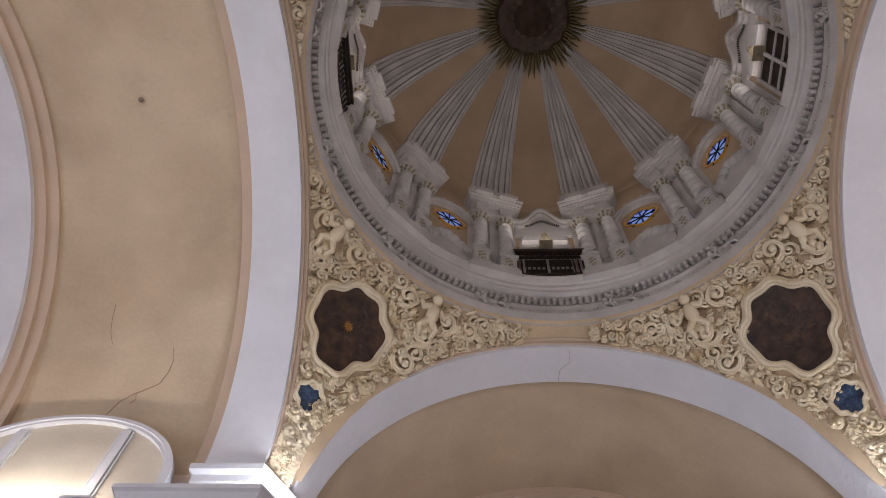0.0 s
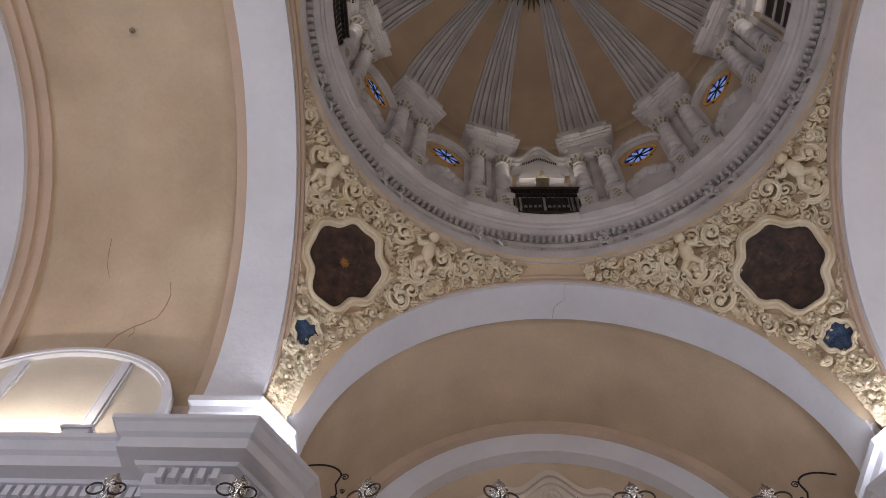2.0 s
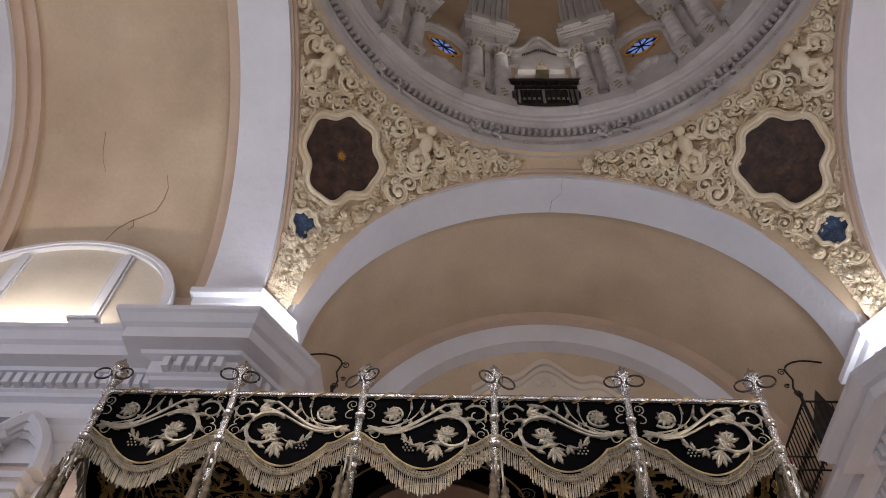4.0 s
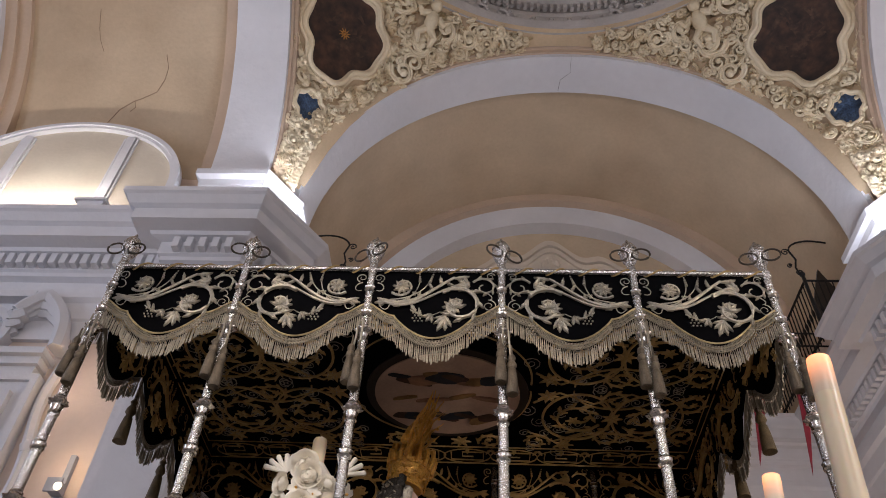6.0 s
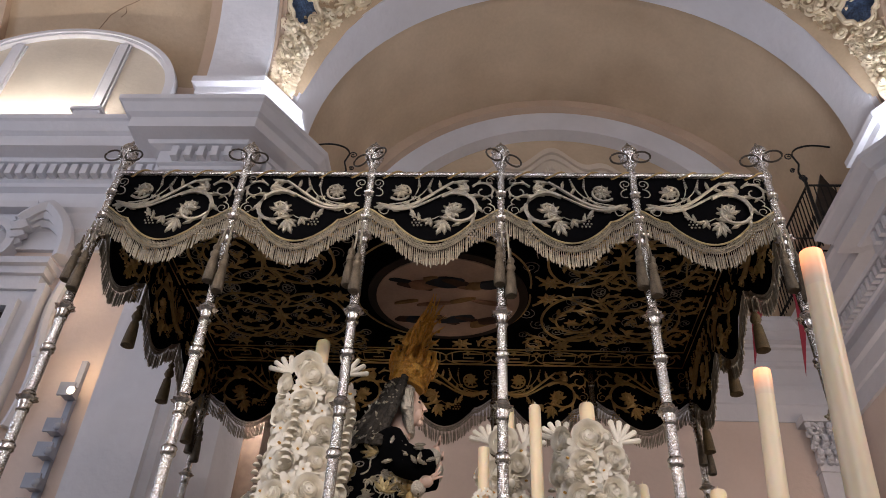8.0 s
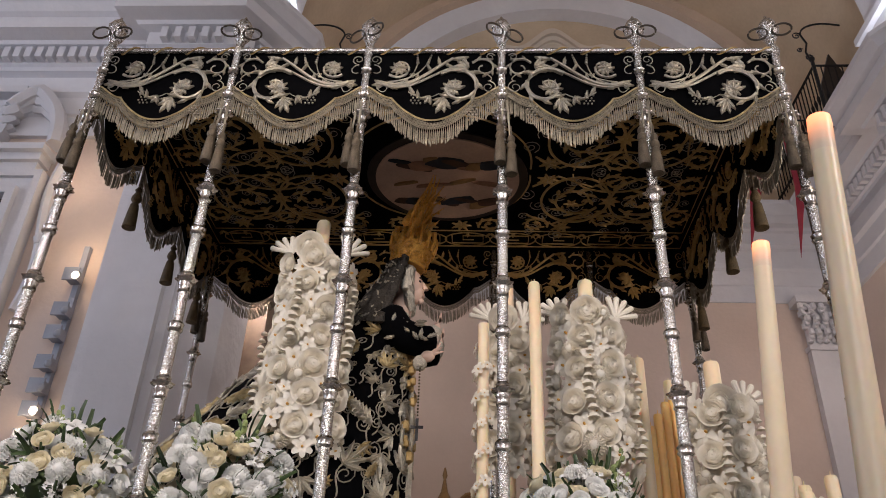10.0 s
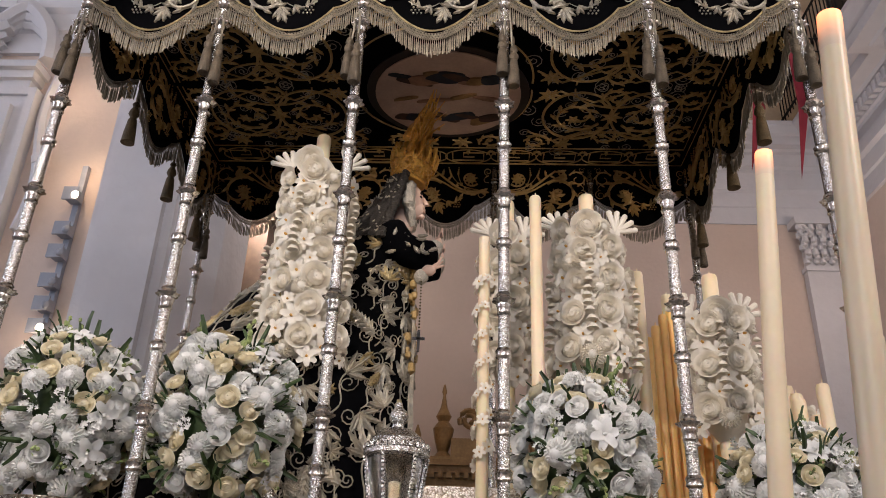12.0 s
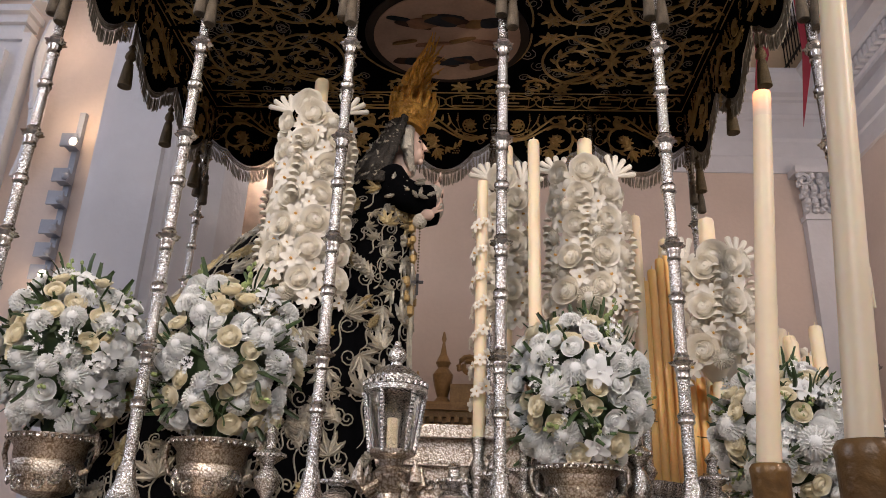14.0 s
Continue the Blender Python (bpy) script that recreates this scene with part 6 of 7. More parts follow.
# ---------------------------------------------------------------- the robed figure, its mantle, crown and rosary
FX, FY = -1.56, MID
MANT = ((3.30, -1.74, -1.50, 0.14), (3.12, -1.95, -1.44, 0.24), (2.90, -2.24, -1.44, 0.32), (2.65, -2.47, -1.43, 0.40), (2.40, -2.68, -1.42, 0.47), (2.10, -2.82, -1.40, 0.53), (1.80, -2.88, -1.38, 0.57), (1.61, -2.89, -1.37, 0.58))


def mantle_at(u, v, off=0.0):
    """u round the mantle from its front edge over the camera's side and back; v from the shoulders down."""
    k = min(v, 0.9999) * (len(MANT) - 1)
    i, f = int(k), k - int(k)
    z, x0, x1, hy = (a + (b - a) * f for a, b in zip(MANT[i], MANT[i + 1]))
    a = math.pi * (0.06 + 1.88 * u)
    fold = 1 + 0.035 * v * math.sin(a * 9 + 2 * v) + 0.02 * v * math.sin(a * 17)
    cx, hx = (x0 + x1) / 2, (x1 - x0) / 2
    return Vector((cx + (hx * fold + off) * math.cos(a), FY - (hy * fold + off) * math.sin(a), z))


mantle = thing("embroidered_mantle", "black velvet mantle with silver and gold embroidered leaves", "mantle", at=(0, 0, 0))
bm = bmesh.new()
grid(bm, lambda u, v: mantle_at(u, v), 90, 36)
ob = part("cloth", bm, VELVET, mantle)
s = ob.modifiers.new("thickness", "SOLIDIFY")
s.thickness, s.offset = 0.012, -1


def on_mantle(u, v):
    p = mantle_at(u, v)
    tu = (mantle_at(u + 0.004, v) - mantle_at(u - 0.004, v)).normalized()
    tv = (mantle_at(u, v - 0.01) - mantle_at(u, min(0.99, v + 0.01))).normalized()
    n = tu.cross(tv).normalized()
    if n.y > 0 and u < 0.5:
        n = -n
    return p, tu, tv, n


def mantle_sprig(bm, u, v, size, ang, rng, stems, kind):
    p, tu, tv, n = on_mantle(u, v)

    def to(x, y, z):
        """Follows the curve of the cloth."""
        k = 0.5 * (x * x + z * z)
        return p + tu * x + tv * z + n * (0.006 - y - 0.6 * k)
    if kind == 0:
        # a broad leaf with a ribbed middle and toothed sides
        leaf_flat(bm, 0, 0, ang, size * 1.7, size * 0.9, 0.0, to, 0.016, 6)
        for k in range(5):
            f = 0.25 + 0.28 * k
            for m in (-1, 1):
                leaf_flat(bm, size * f * math.cos(ang), size * f * math.sin(ang), ang + m * 0.75, size * (0.62 - 0.08 * k), size * 0.2, -0.006, to, 0.012, 3)
    elif kind == 1:
        # a spray of pointed leaves
        for k in range(5):
            leaf_flat(bm, 0.0, 0.0, ang + (k - 2) * 0.55, size * (1.25 - 0.16 * abs(k - 2)), size * 0.36, 0.0, to, 0.014, 4)
    else:
        # a flower of overlapping petals
        for k in range(8):
            leaf_flat(bm, 0, 0, ang + k * 0.785, size * 0.62, size * 0.36, 0.0, to, 0.014, 2)
        for k in range(5):
            leaf_flat(bm, 0, 0, ang + k * 1.257, size * 0.34, size * 0.24, -0.008, to, 0.012, 1)
        blob(bm, to(0, -0.016, 0), size * 0.09, n=7)
    for k in range(3):
        pts = spiral(0, 0, size * rng.uniform(0.3, 0.5), ang + 2.2 + k * 1.5, rng.choice((-1, 1)), 14, 1.5)
        tube(stems, [to(x, -0.002, z) for x, z in pts], 0.0032, 4)
    pts = curve((0, 0), (size * 0.6, -size * 0.7), (-size * 0.6, -size * 1.2), (size * 0.2, -size * 1.8), 12)
    tube(stems, [to(x, -0.002, z) for x, z in pts], 0.0038, 4)


rng = random.Random(4)
stems, silver_bm, gold_bm = bmesh.new(), bmesh.new(), bmesh.new()
done = []
for tries in range(5000):
    u, v = rng.uniform(0.015, 0.62), rng.uniform(0.06, 0.97)
    p = mantle_at(u, v)
    size = (rng.uniform(0.085, 0.125) if tries < 1500 else rng.uniform(0.045, 0.07)) * (0.65 + 0.45 * v)
    if any((p - q).length < 0.66 * (size + r) for q, r in done):
        continue
    done.append((p, size))
    mantle_sprig(gold_bm if rng.random() < 0.28 else silver_bm, u, v, size, rng.uniform(0, 6.28), rng, stems, rng.choice((0, 0, 1, 1, 2)))
part("embroidery", silver_bm, SILVER_THREAD, mantle)
part("embroidery", gold_bm, PALE_GOLD, mantle)
part("embroidered_stem", stems, SILVER_THREAD, mantle)
bm = bmesh.new()
tube(bm, [mantle_at(0.0, i / 40, 0.006) for i in range(41)], 0.014, 6)
part("edge_braid", bm, SILVER_THREAD, mantle)

# one mesh: gown, arms, veil, face
UPZ = Vector((0, 0, 1))
bm = bmesh.new()
lathe(bm, [(0.27, 1.99), (0.25, 2.3), (0.22, 2.7), (0.19, 2.95), (0.17, 3.1), (0.18, 3.2), (0.12, 3.3), (0.06, 3.34)], 40, FX - 0.03, FY,
      flute=lambda a, z: (1 + 0.03 * math.sin(11 * a)) * (0.62 if z < 2.9 else 0.75), slot=0)
for y, up in ((FY - 0.17, 0.0), (FY + 0.14, 0.06)):
    tube(bm, [(FX + 0.0, y, 3.20), (FX + 0.06, y - 0.02, 3.10 + up), (FX + 0.15, y + 0.0, 3.08 + up), (FX + 0.21, y + 0.03, 3.10 + up)], [0.085, 0.09, 0.075, 0.065], 12, 0)
    tube(bm, [(FX + 0.19, y + 0.03, 3.09 + up), (FX + 0.215, y + 0.035, 3.12 + up), (FX + 0.235, y + 0.04, 3.16 + up)], [0.055, 0.048, 0.03], 10, 2)
    hand_at = Vector((FX + 0.235, y + 0.04, 3.16 + up))
    blob(bm, hand_at, 0.03, 0.7, 0.8, 1.3, 10, 1)
    for k in range(4):
        tube(bm, [hand_at + Vector((0.0, -0.018 + 0.012 * k, 0.02)), hand_at + Vector((0.015, -0.022 + 0.014 * k, 0.05)), hand_at + Vector((0.02, -0.024 + 0.016 * k, 0.08 - 0.006 * abs(k - 1)))], [0.007, 0.006, 0.004], 6, 1)
# lower hand with open fingers and a lace cuff
blob(bm, (FX + 0.165, FY - 0.16, 2.97), 0.036, 1, 1, 1.1, 10, 2)
hand_at = Vector((FX + 0.20, FY - 0.17, 3.0))
blob(bm, hand_at, 0.032, 1.1, 0.8, 0.9, 10, 1)
for k in range(4):
    tube(bm, [hand_at, hand_at + Vector((0.04, -0.01 + 0.008 * k, 0.012 + 0.012 * k)), hand_at + Vector((0.075 - 0.008 * k, -0.015 + 0.01 * k, 0.02 + 0.026 * k))], [0.008, 0.007, 0.004], 6, 1)
# head, neck and profile
HX, HZ = FX + 0.065, 3.46
blob(bm, (HX, FY, HZ), 0.082, 1.0, 0.86, 1.22, 20, 1)
blob(bm, (HX + 0.035, FY, HZ - 0.045), 0.06, 0.9, 0.75, 1.0, 14, 1)
tube(bm, [(HX + 0.078, FY, HZ + 0.02), (HX + 0.100, FY, HZ - 0.022), (HX + 0.082, FY, HZ - 0.030)], [0.008, 0.013, 0.010], 8, 1)
for dz, r in ((-0.048, 0.012), (-0.062, 0.012)):
    blob(bm, (HX + 0.084, FY, HZ + dz), r, 0.8, 1.8, 0.6, 8, 1)
blob(bm, (HX + 0.072, FY, HZ - 0.088), 0.019, 1, 1, 0.9, 10, 1)
for sy in (-1, 1):
    blob(bm, (HX + 0.068, FY + sy * 0.033, HZ + 0.008), 0.013, 0.6, 1.3, 0.5, 8, 5)
    blob(bm, (HX + 0.070, FY + sy * 0.034, HZ + 0.028), 0.014, 0.5, 1.4, 0.25, 8, 5)
tube(bm, [(HX - 0.01, FY, HZ - 0.06), (HX - 0.03, FY, HZ - 0.17)], [0.05, 0.06], 12, 1)
# pleated face cloth and veil
rng = random.Random(9)
for k in range(34):
    a = radians(-100 + 200 * k / 33)
    for j, s in ((0, 0.028), (1, 0.03)):
        blob(bm, (HX + 0.012 - 0.012 * j + 0.012 * rng.random(), FY + (0.085 + 0.01 * j) * math.sin(a), HZ - 0.03 + (0.112 + 0.008 * j) * math.cos(a)), s, 0.9, 0.8, 1.0, 7, 2)
for s in (-1, 1):
    tube(bm, [(HX + 0.0, FY + s * 0.085, HZ + 0.02), (HX + 0.012, FY + s * 0.085, HZ - 0.05), (HX + 0.02, FY + s * 0.06, HZ - 0.10), (HX + 0.03, FY + s * 0.02, HZ - 0.15)], [0.03, 0.035, 0.03, 0.02], 8, 2)


def veil(u, v):
    a = math.pi * (0.46 + 1.08 * u)
    r = 0.098 + 0.115 * v ** 1.1 + 0.005 * math.sin(a * 23) * v + 0.005 * math.sin(a * 41 + v * 9)
    return Vector((HX - 0.025 - 0.10 * v ** 1.3 + r * math.cos(a) * (0.85 + 0.30 * v), FY - r * math.sin(a) * (1 + 0.25 * v), HZ + 0.115 - 0.42 * v - 0.02 * v * v))


grid(bm, veil, 40, 14, False, 3)
grid(bm, lambda u, v: Vector((HX - 0.025, FY, HZ + 0.115)).lerp(veil(u, 0.0), v), 40, 3, False, 3)
for k in range(60):
    v = k / 59
    for u in (0.0, 1.0):
        p = veil(u, v)
        blob(bm, p + Vector((0.008 * math.sin(k * 2.1), 0, 0.006 * math.cos(k * 1.7))), 0.016 + 0.006 * (k % 2), 1, 0.8, 1, 6, 3)
# embroidered leaves on gown and sleeves
n0 = len(bm.faces)
for k in range(40):
    z, a = 2.05 + 0.027 * k, radians(rng.uniform(-150, 12))
    r = 0.155 if z < 2.75 else 0.135
    nv = Vector((math.cos(a), math.sin(a), 0))
    tv = Vector((-math.sin(a), math.cos(a), 0))
    c = Vector((FX - 0.03, FY, z)) + nv * (r + 0.012)
    for j in range(3):
        leaf_flat(bm, 0, 0, rng.uniform(0, 6.3), rng.uniform(0.05, 0.09), 0.04, 0.0, lambda x, y, zz: c + tv * x + UPZ * zz - nv * y, 0.014, 3)
for y, up in ((FY - 0.17, 0.0),):
    for k in range(14):
        c = Vector((FX + 0.02 + 0.014 * k, y - 0.085 - 0.008 * math.sin(k), 3.10 + 0.04 * math.sin(k * 2.3)))
        leaf_flat(bm, 0, 0, rng.uniform(0, 6.3), 0.05, 0.026, 0.0, lambda x, y2, zz: c + Vector((x, y2, zz)), 0.01, 3)
bm.faces.ensure_lookup_table()
for f in bm.faces[n0:]:
    f.material_index = 7
n0 = len(bm.faces)
for k in range(240):
    u, v = rng.random(), rng.uniform(0.05, 1.0)
    c = veil(u, v)
    nv = (c - Vector((HX - 0.08, FY, c.z))).normalized()
    tv = nv.cross(UPZ).normalized()
    leaf_flat(bm, 0, 0, rng.uniform(0, 6.3), rng.uniform(0.014, 0.026), 0.012, 0.0, lambda x, y, zz: c + tv * x + UPZ * zz + nv * (0.004 - y), 0.006, 2)
bm.faces.ensure_lookup_table()
for f in bm.faces[n0:]:
    f.material_index = 7
# brooch-work on the breast
for k in range(60):
    z = 2.45 + 0.62 * rng.random()
    blob(bm, (FX + 0.10 + 0.035 * rng.random(), FY - 0.14 + 0.2 * rng.random(), z), rng.uniform(0.012, 0.024), 1, 1, 1.5, 7, 4)
statue = ob_from("statue", bm, [VELVET, SKIN, LACE, material("dark_lace_veil", (0.05, 0.04, 0.03), 0.6, 0.3, 0.3, 20, 120, 0.9, 0.006, cells=True), GOLD_THREAD, DARK_WOOD, LACE, SILVER_THREAD], True)
tagged(statue, "robed processional figure in black velvet with a lace veil", "statue")

crown = thing("gold_crown", "pierced bright gold crown with a fan of rays", "crown", at=(HX - 0.005, FY, HZ + 0.105))
crown.rotation_euler = (0, radians(10), 0)
bm = bmesh.new()
lathe(bm, [(0.086, 0.0), (0.094, 0.01), (0.088, 0.025), (0.094, 0.05), (0.106, 0.09), (0.114, 0.125)], 32)
part("band", bm, GOLD, crown)
bm = bmesh.new()
for k in range(48):
    a = 2 * math.pi * k / 48
    zc = 0.035 + 0.035 * (k % 3)
    pts = spiral(0, 0, 0.014, a * 5, 1 if k % 2 else -1, 10, 1.4)
    rr = 0.098 + 0.14 * (zc - 0.02)
    tube(bm, [(rr * math.cos(a + x / rr), rr * math.sin(a + x / rr), zc + z) for x, z in pts], 0.0042, 5)
part("leafwork", bm, GOLD, crown, "pierced gold filigree")
bm = bmesh.new()
rng = random.Random(6)
for k in range(16):
    a = k * math.pi / 8
    c, s = math.cos(a), math.sin(a)
    tube(bm, [(0.110 * c, 0.110 * s, 0.10), (0.122 * c, 0.122 * s, 0.15), (0.112 * c, 0.112 * s, 0.19 + 0.02 * (k % 2)), (0.09 * c, 0.09 * s, 0.20)], [0.014, 0.012, 0.013, 0.006], 6)
    blob(bm, (0.12 * c, 0.12 * s, 0.17), 0.014, n=6)
    blob(bm, (0.098 * c, 0.098 * s, 0.045), 0.011, n=6)
part("fleuron_crest", bm, GOLD, crown)
bm = bmesh.new()
for k in range(8):
    a = k * math.pi / 4
    tube(bm, [((0.11 - 0.11 * t) * math.cos(a), (0.11 - 0.11 * t) * math.sin(a), 0.13 + 0.12 * math.sin(t * math.pi * 0.6)) for t in (i / 8 for i in range(9))], 0.008, 5)
part("arches", bm, GOLD, crown)
bm = bmesh.new()
for k in range(31):
    a = radians(-78 + 156 * k / 30)
    ln = 0.30 + (0.10 if k % 2 else 0.0) + 0.05 * math.cos(a * 2)
    p = Vector((-0.03, 0.0, 0.10))
    d = Vector((0.12 * math.cos(a), math.sin(a), math.cos(a)))
    wave = 0.012 * math.sin(k * 2.7)
    tube(bm, [p + d * 0.12, p + d * (ln * 0.45) + Vector((0.01 + wave, 0, 0)), p + d * (ln * 0.75) + Vector((0.03 - wave, 0, 0)), p + d * ln + Vector((0.05 + 1.6 * wave, 0, 0))], [0.010, 0.008, 0.007, 0.002], 5)
    blob(bm, p + d * (ln * 0.86) + Vector((0.04 + wave, 0, 0)), 0.010, n=6)
tube(bm, [Vector((-0.03, 0, 0.10)) + Vector((0.02 * math.cos(a), 0.22 * math.sin(a), 0.22 * math.cos(a))) for a in (radians(-80 + 160 * i / 30) for i in range(31))], 0.02, 6)
part("halo_ray", bm, GOLD, crown)

ros = thing("rosary", "dark bead rosary with a small cross hanging from a hand", "rosary", at=(FX + 0.17, FY - 0.2, 2.95))
bm = bmesh.new()
for k in range(16):
    blob(bm, (0.0, 0.0, -0.015 * k - 0.02), 0.005, n=6)
part("beads", bm, OLD_GOLD, ros)
bm = bmesh.new()
box(bm, -0.006, 0.006, -0.004, 0.004, -0.36, -0.26)
box(bm, -0.028, 0.028, -0.004, 0.004, -0.305, -0.293)
part("cross", bm, DARK_WOOD, ros, smooth=False)

# ---------------------------------------------------------------- blossoms, shared by bouquets and wax candles
def petal(bm, root, out, up, ln, wd, curl, slot=0, rows=3):
    """A cupped petal that leaves root along out and bends towards up by curl."""
    side = out.cross(up).normalized()
    vs = []
    for i in range(rows + 1):
        t = i / rows
        ang = curl * t
        c = root + out * (ln * t * math.cos(ang * 0.6)) + up * (ln * t * math.sin(ang * 0.6))
        w = wd * (0.35 + 0.75 * math.sin(math.pi * min(0.86, 0.15 + 0.72 * t)))
        lift = up * (0.18 * wd)
        vs.append([bm.verts.new(c - side * w * 0.5 + lift), bm.verts.new(c), bm.verts.new(c + side * w * 0.5 + lift)])
    for a, b in zip(vs, vs[1:]):
        for k in (0, 1):
            bm.faces.new((a[k], a[k + 1], b[k + 1], b[k])).material_index = slot


UP = Vector((0, 0, 1))


def cup_petal(bm, a0, span, r, h, flare, z0=0.0, nu=6, nv=5, ruffle=0.0, slot=0):
    """A petal that wraps round the upright axis, cupped below and rolled outwards at its lip."""
    rows = []
    for j in range(nv + 1):
        v = j / nv
        row = []
        for i in range(nu + 1):
            u = 2 * i / nu - 1
            a = a0 + u * span * 0.5 * (0.55 + 0.45 * math.sin(min(1, v * 1.5) * math.pi / 2))
            rr = r * (0.32 + 0.68 * math.sin(min(1.0, v * 1.15) * math.pi * 0.62)) + flare * max(0, v - 0.55) ** 1.5 * 3 * (1 - 0.4 * u * u)
            rr += 0.05 * r * u * (1 if v > 0.3 else 0)
            z = z0 + h * (v - 0.25 * max(0, v - 0.75) * flare * 8) * (1 - 0.30 * u * u * v) + ruffle * v * math.sin(u * 7 + a0 * 3)
            row.append(bm.verts.new((rr * math.cos(a), rr * math.sin(a), z)))
        rows.append(row)
    for p, q in zip(rows, rows[1:]):
        for i in range(nu):
            bm.faces.new((p[i], p[i + 1], q[i + 1], q[i])).material_index = slot


def rose_mesh(name, mat, layers=5):
    """Opens along +z, radius about 1."""
    bm = bmesh.new()
    for k in range(layers):
        f = (k + 1) / layers
        n = 2 if k == 0 else 3 if k < layers - 2 else 5
        for i in range(n):
            tall = (0.86 - 0.24 * f) * (1 + 0.08 * math.sin(5 * i + 3 * k))
            cup_petal(bm, 2 * math.pi * (i + 0.41 * k) / n + 0.2 * math.sin(i * 3 + k), min(3.2, 2 * math.pi / n * 1.35), 0.12 + 0.70 * f, tall, 0.02 + 0.20 * f ** 3, -0.16)
    blob(bm, (0, 0, 0.40), 0.09, 1, 1, 2.4, 8)
    blob(bm, (0, 0, 0.10), 0.62, 1, 1, 0.62, 12)
    return shared(name, bm, mat)


def carnation_mesh(name, mat, n=80):
    """A ruffled half ball of toothed petals."""
    bm = bmesh.new()
    rng = random.Random(12)
    for i in range(n):
        f = (i + 0.5) / n
        tilt = 1.5 - 1.75 * f
        a = i * 2.39996
        d = Vector((math.cos(a), math.sin(a), 0))
        out = d * math.cos(tilt) + UP * math.sin(tilt)
        lift = (UP * math.cos(tilt) - d * math.sin(tilt))
        side = out.cross(lift)
        ln, wd = 0.62 + 0.3 * f + 0.08 * rng.random(), 0.42 + 0.12 * rng.random()
        root = d * 0.10 * f
        rows = []
        for v in (0.3, 0.75, 1.0):
            row = []
            for k in range(6):
                u = k / 2.5 - 1
                wave = 0.11 * v * (1 if k % 2 else -1) * rng.uniform(0.6, 1.3)
                tooth = 0.05 * (1 if k % 2 else -1) if v == 1.0 else 0
                row.append(bm.verts.new(root + out * (ln * (v + tooth) * (1 - 0.08 * u * u)) + side * (u * wd * 0.6 * v) + lift * (wave - 0.12 * v * v)))
            rows.append(row)
        for p, q in zip(rows, rows[1:]):
            for k in range(5):
                bm.faces.new((p[k], p[k + 1], q[k + 1], q[k]))
    blob(bm, (0, 0, 0.15), 0.58, n=10)
    return shared(name, bm, mat)


def lily_mesh(name, mat, n=6, heart=None):
    bm = bmesh.new()
    for i in range(n):
        a = 2 * math.pi * i / n
        d = Vector((math.cos(a), math.sin(a), 0))
        tilt = 0.75 if i % 2 else 0.6
        petal(bm, Vector((0, 0, 0)), d * math.cos(tilt) + UP * math.sin(tilt), UP * math.cos(tilt) - d * math.sin(tilt), 1.1, 0.62, -0.9, rows=4)
    blob(bm, (0, 0, 0.25), 0.13, 1, 1, 1.8, 7, 1 if heart else 0)
    return shared(name, bm, [mat, heart] if heart else mat)


def cluster_mesh(name, mat):
    bm = bmesh.new()
    rng = random.Random(14)
    for i in range(16):
        d = Vector((rng.uniform(-1, 1), rng.uniform(-1, 1), rng.uniform(0.1, 1))).normalized() * rng.uniform(0.5, 1)
        for k in range(4):
            a = k * 1.57
            petal(bm, d, Vector((math.cos(a), math.sin(a), 0.4)).normalized(), UP, 0.22, 0.2, 0.3, rows=1)
        tube(bm, [(0, 0, 0), d], 0.015, 3)
    return shared(name, bm, mat)


def blade_mesh(name, mat):
    bm = bmesh.new()
    for k, a in enumerate((0, 2.2, 4.1)):
        d = Vector((math.cos(a) * 0.6, math.sin(a) * 0.6, 1)).normalized()
        petal(bm, Vector((0, 0, 0)), d, d.orthogonal(), 1.15 + 0.2 * k, 0.22, 0.5, rows=4)
    return shared(name, bm, mat)


def bud_mesh(name, mat):
    bm = bmesh.new()
    for k in range(5):
        blob(bm, (0.12 * math.sin(k * 2.1), 0.12 * math.cos(k * 2.1), 0.25 + 0.28 * k), 0.17 - 0.02 * k, 1, 1, 1.5, 6)
    tube(bm, [(0, 0, -0.5), (0, 0, 1.4)], 0.03, 4)
    return shared(name, bm, mat)


ROSE_C, ROSE_W = rose_mesh("rose", PETAL_CREAM), rose_mesh("rose", PETAL_WHITE)
CARN, LILY, TINY = carnation_mesh("carnation", PETAL_WHITE, 60), lily_mesh("lily", PETAL_WHITE), cluster_mesh("filler_blossom", PETAL_WHITE)
BLADE, BUDS = blade_mesh("leaf", LEAF), bud_mesh("bud", BUD)


def facing(p, d, size, roll):
    return Matrix.Translation(p) @ d.to_track_quat("Z", "Y").to_matrix().to_4x4() @ Matrix.Rotation(roll, 4, "Z") @ Matrix.Scale(size, 4)


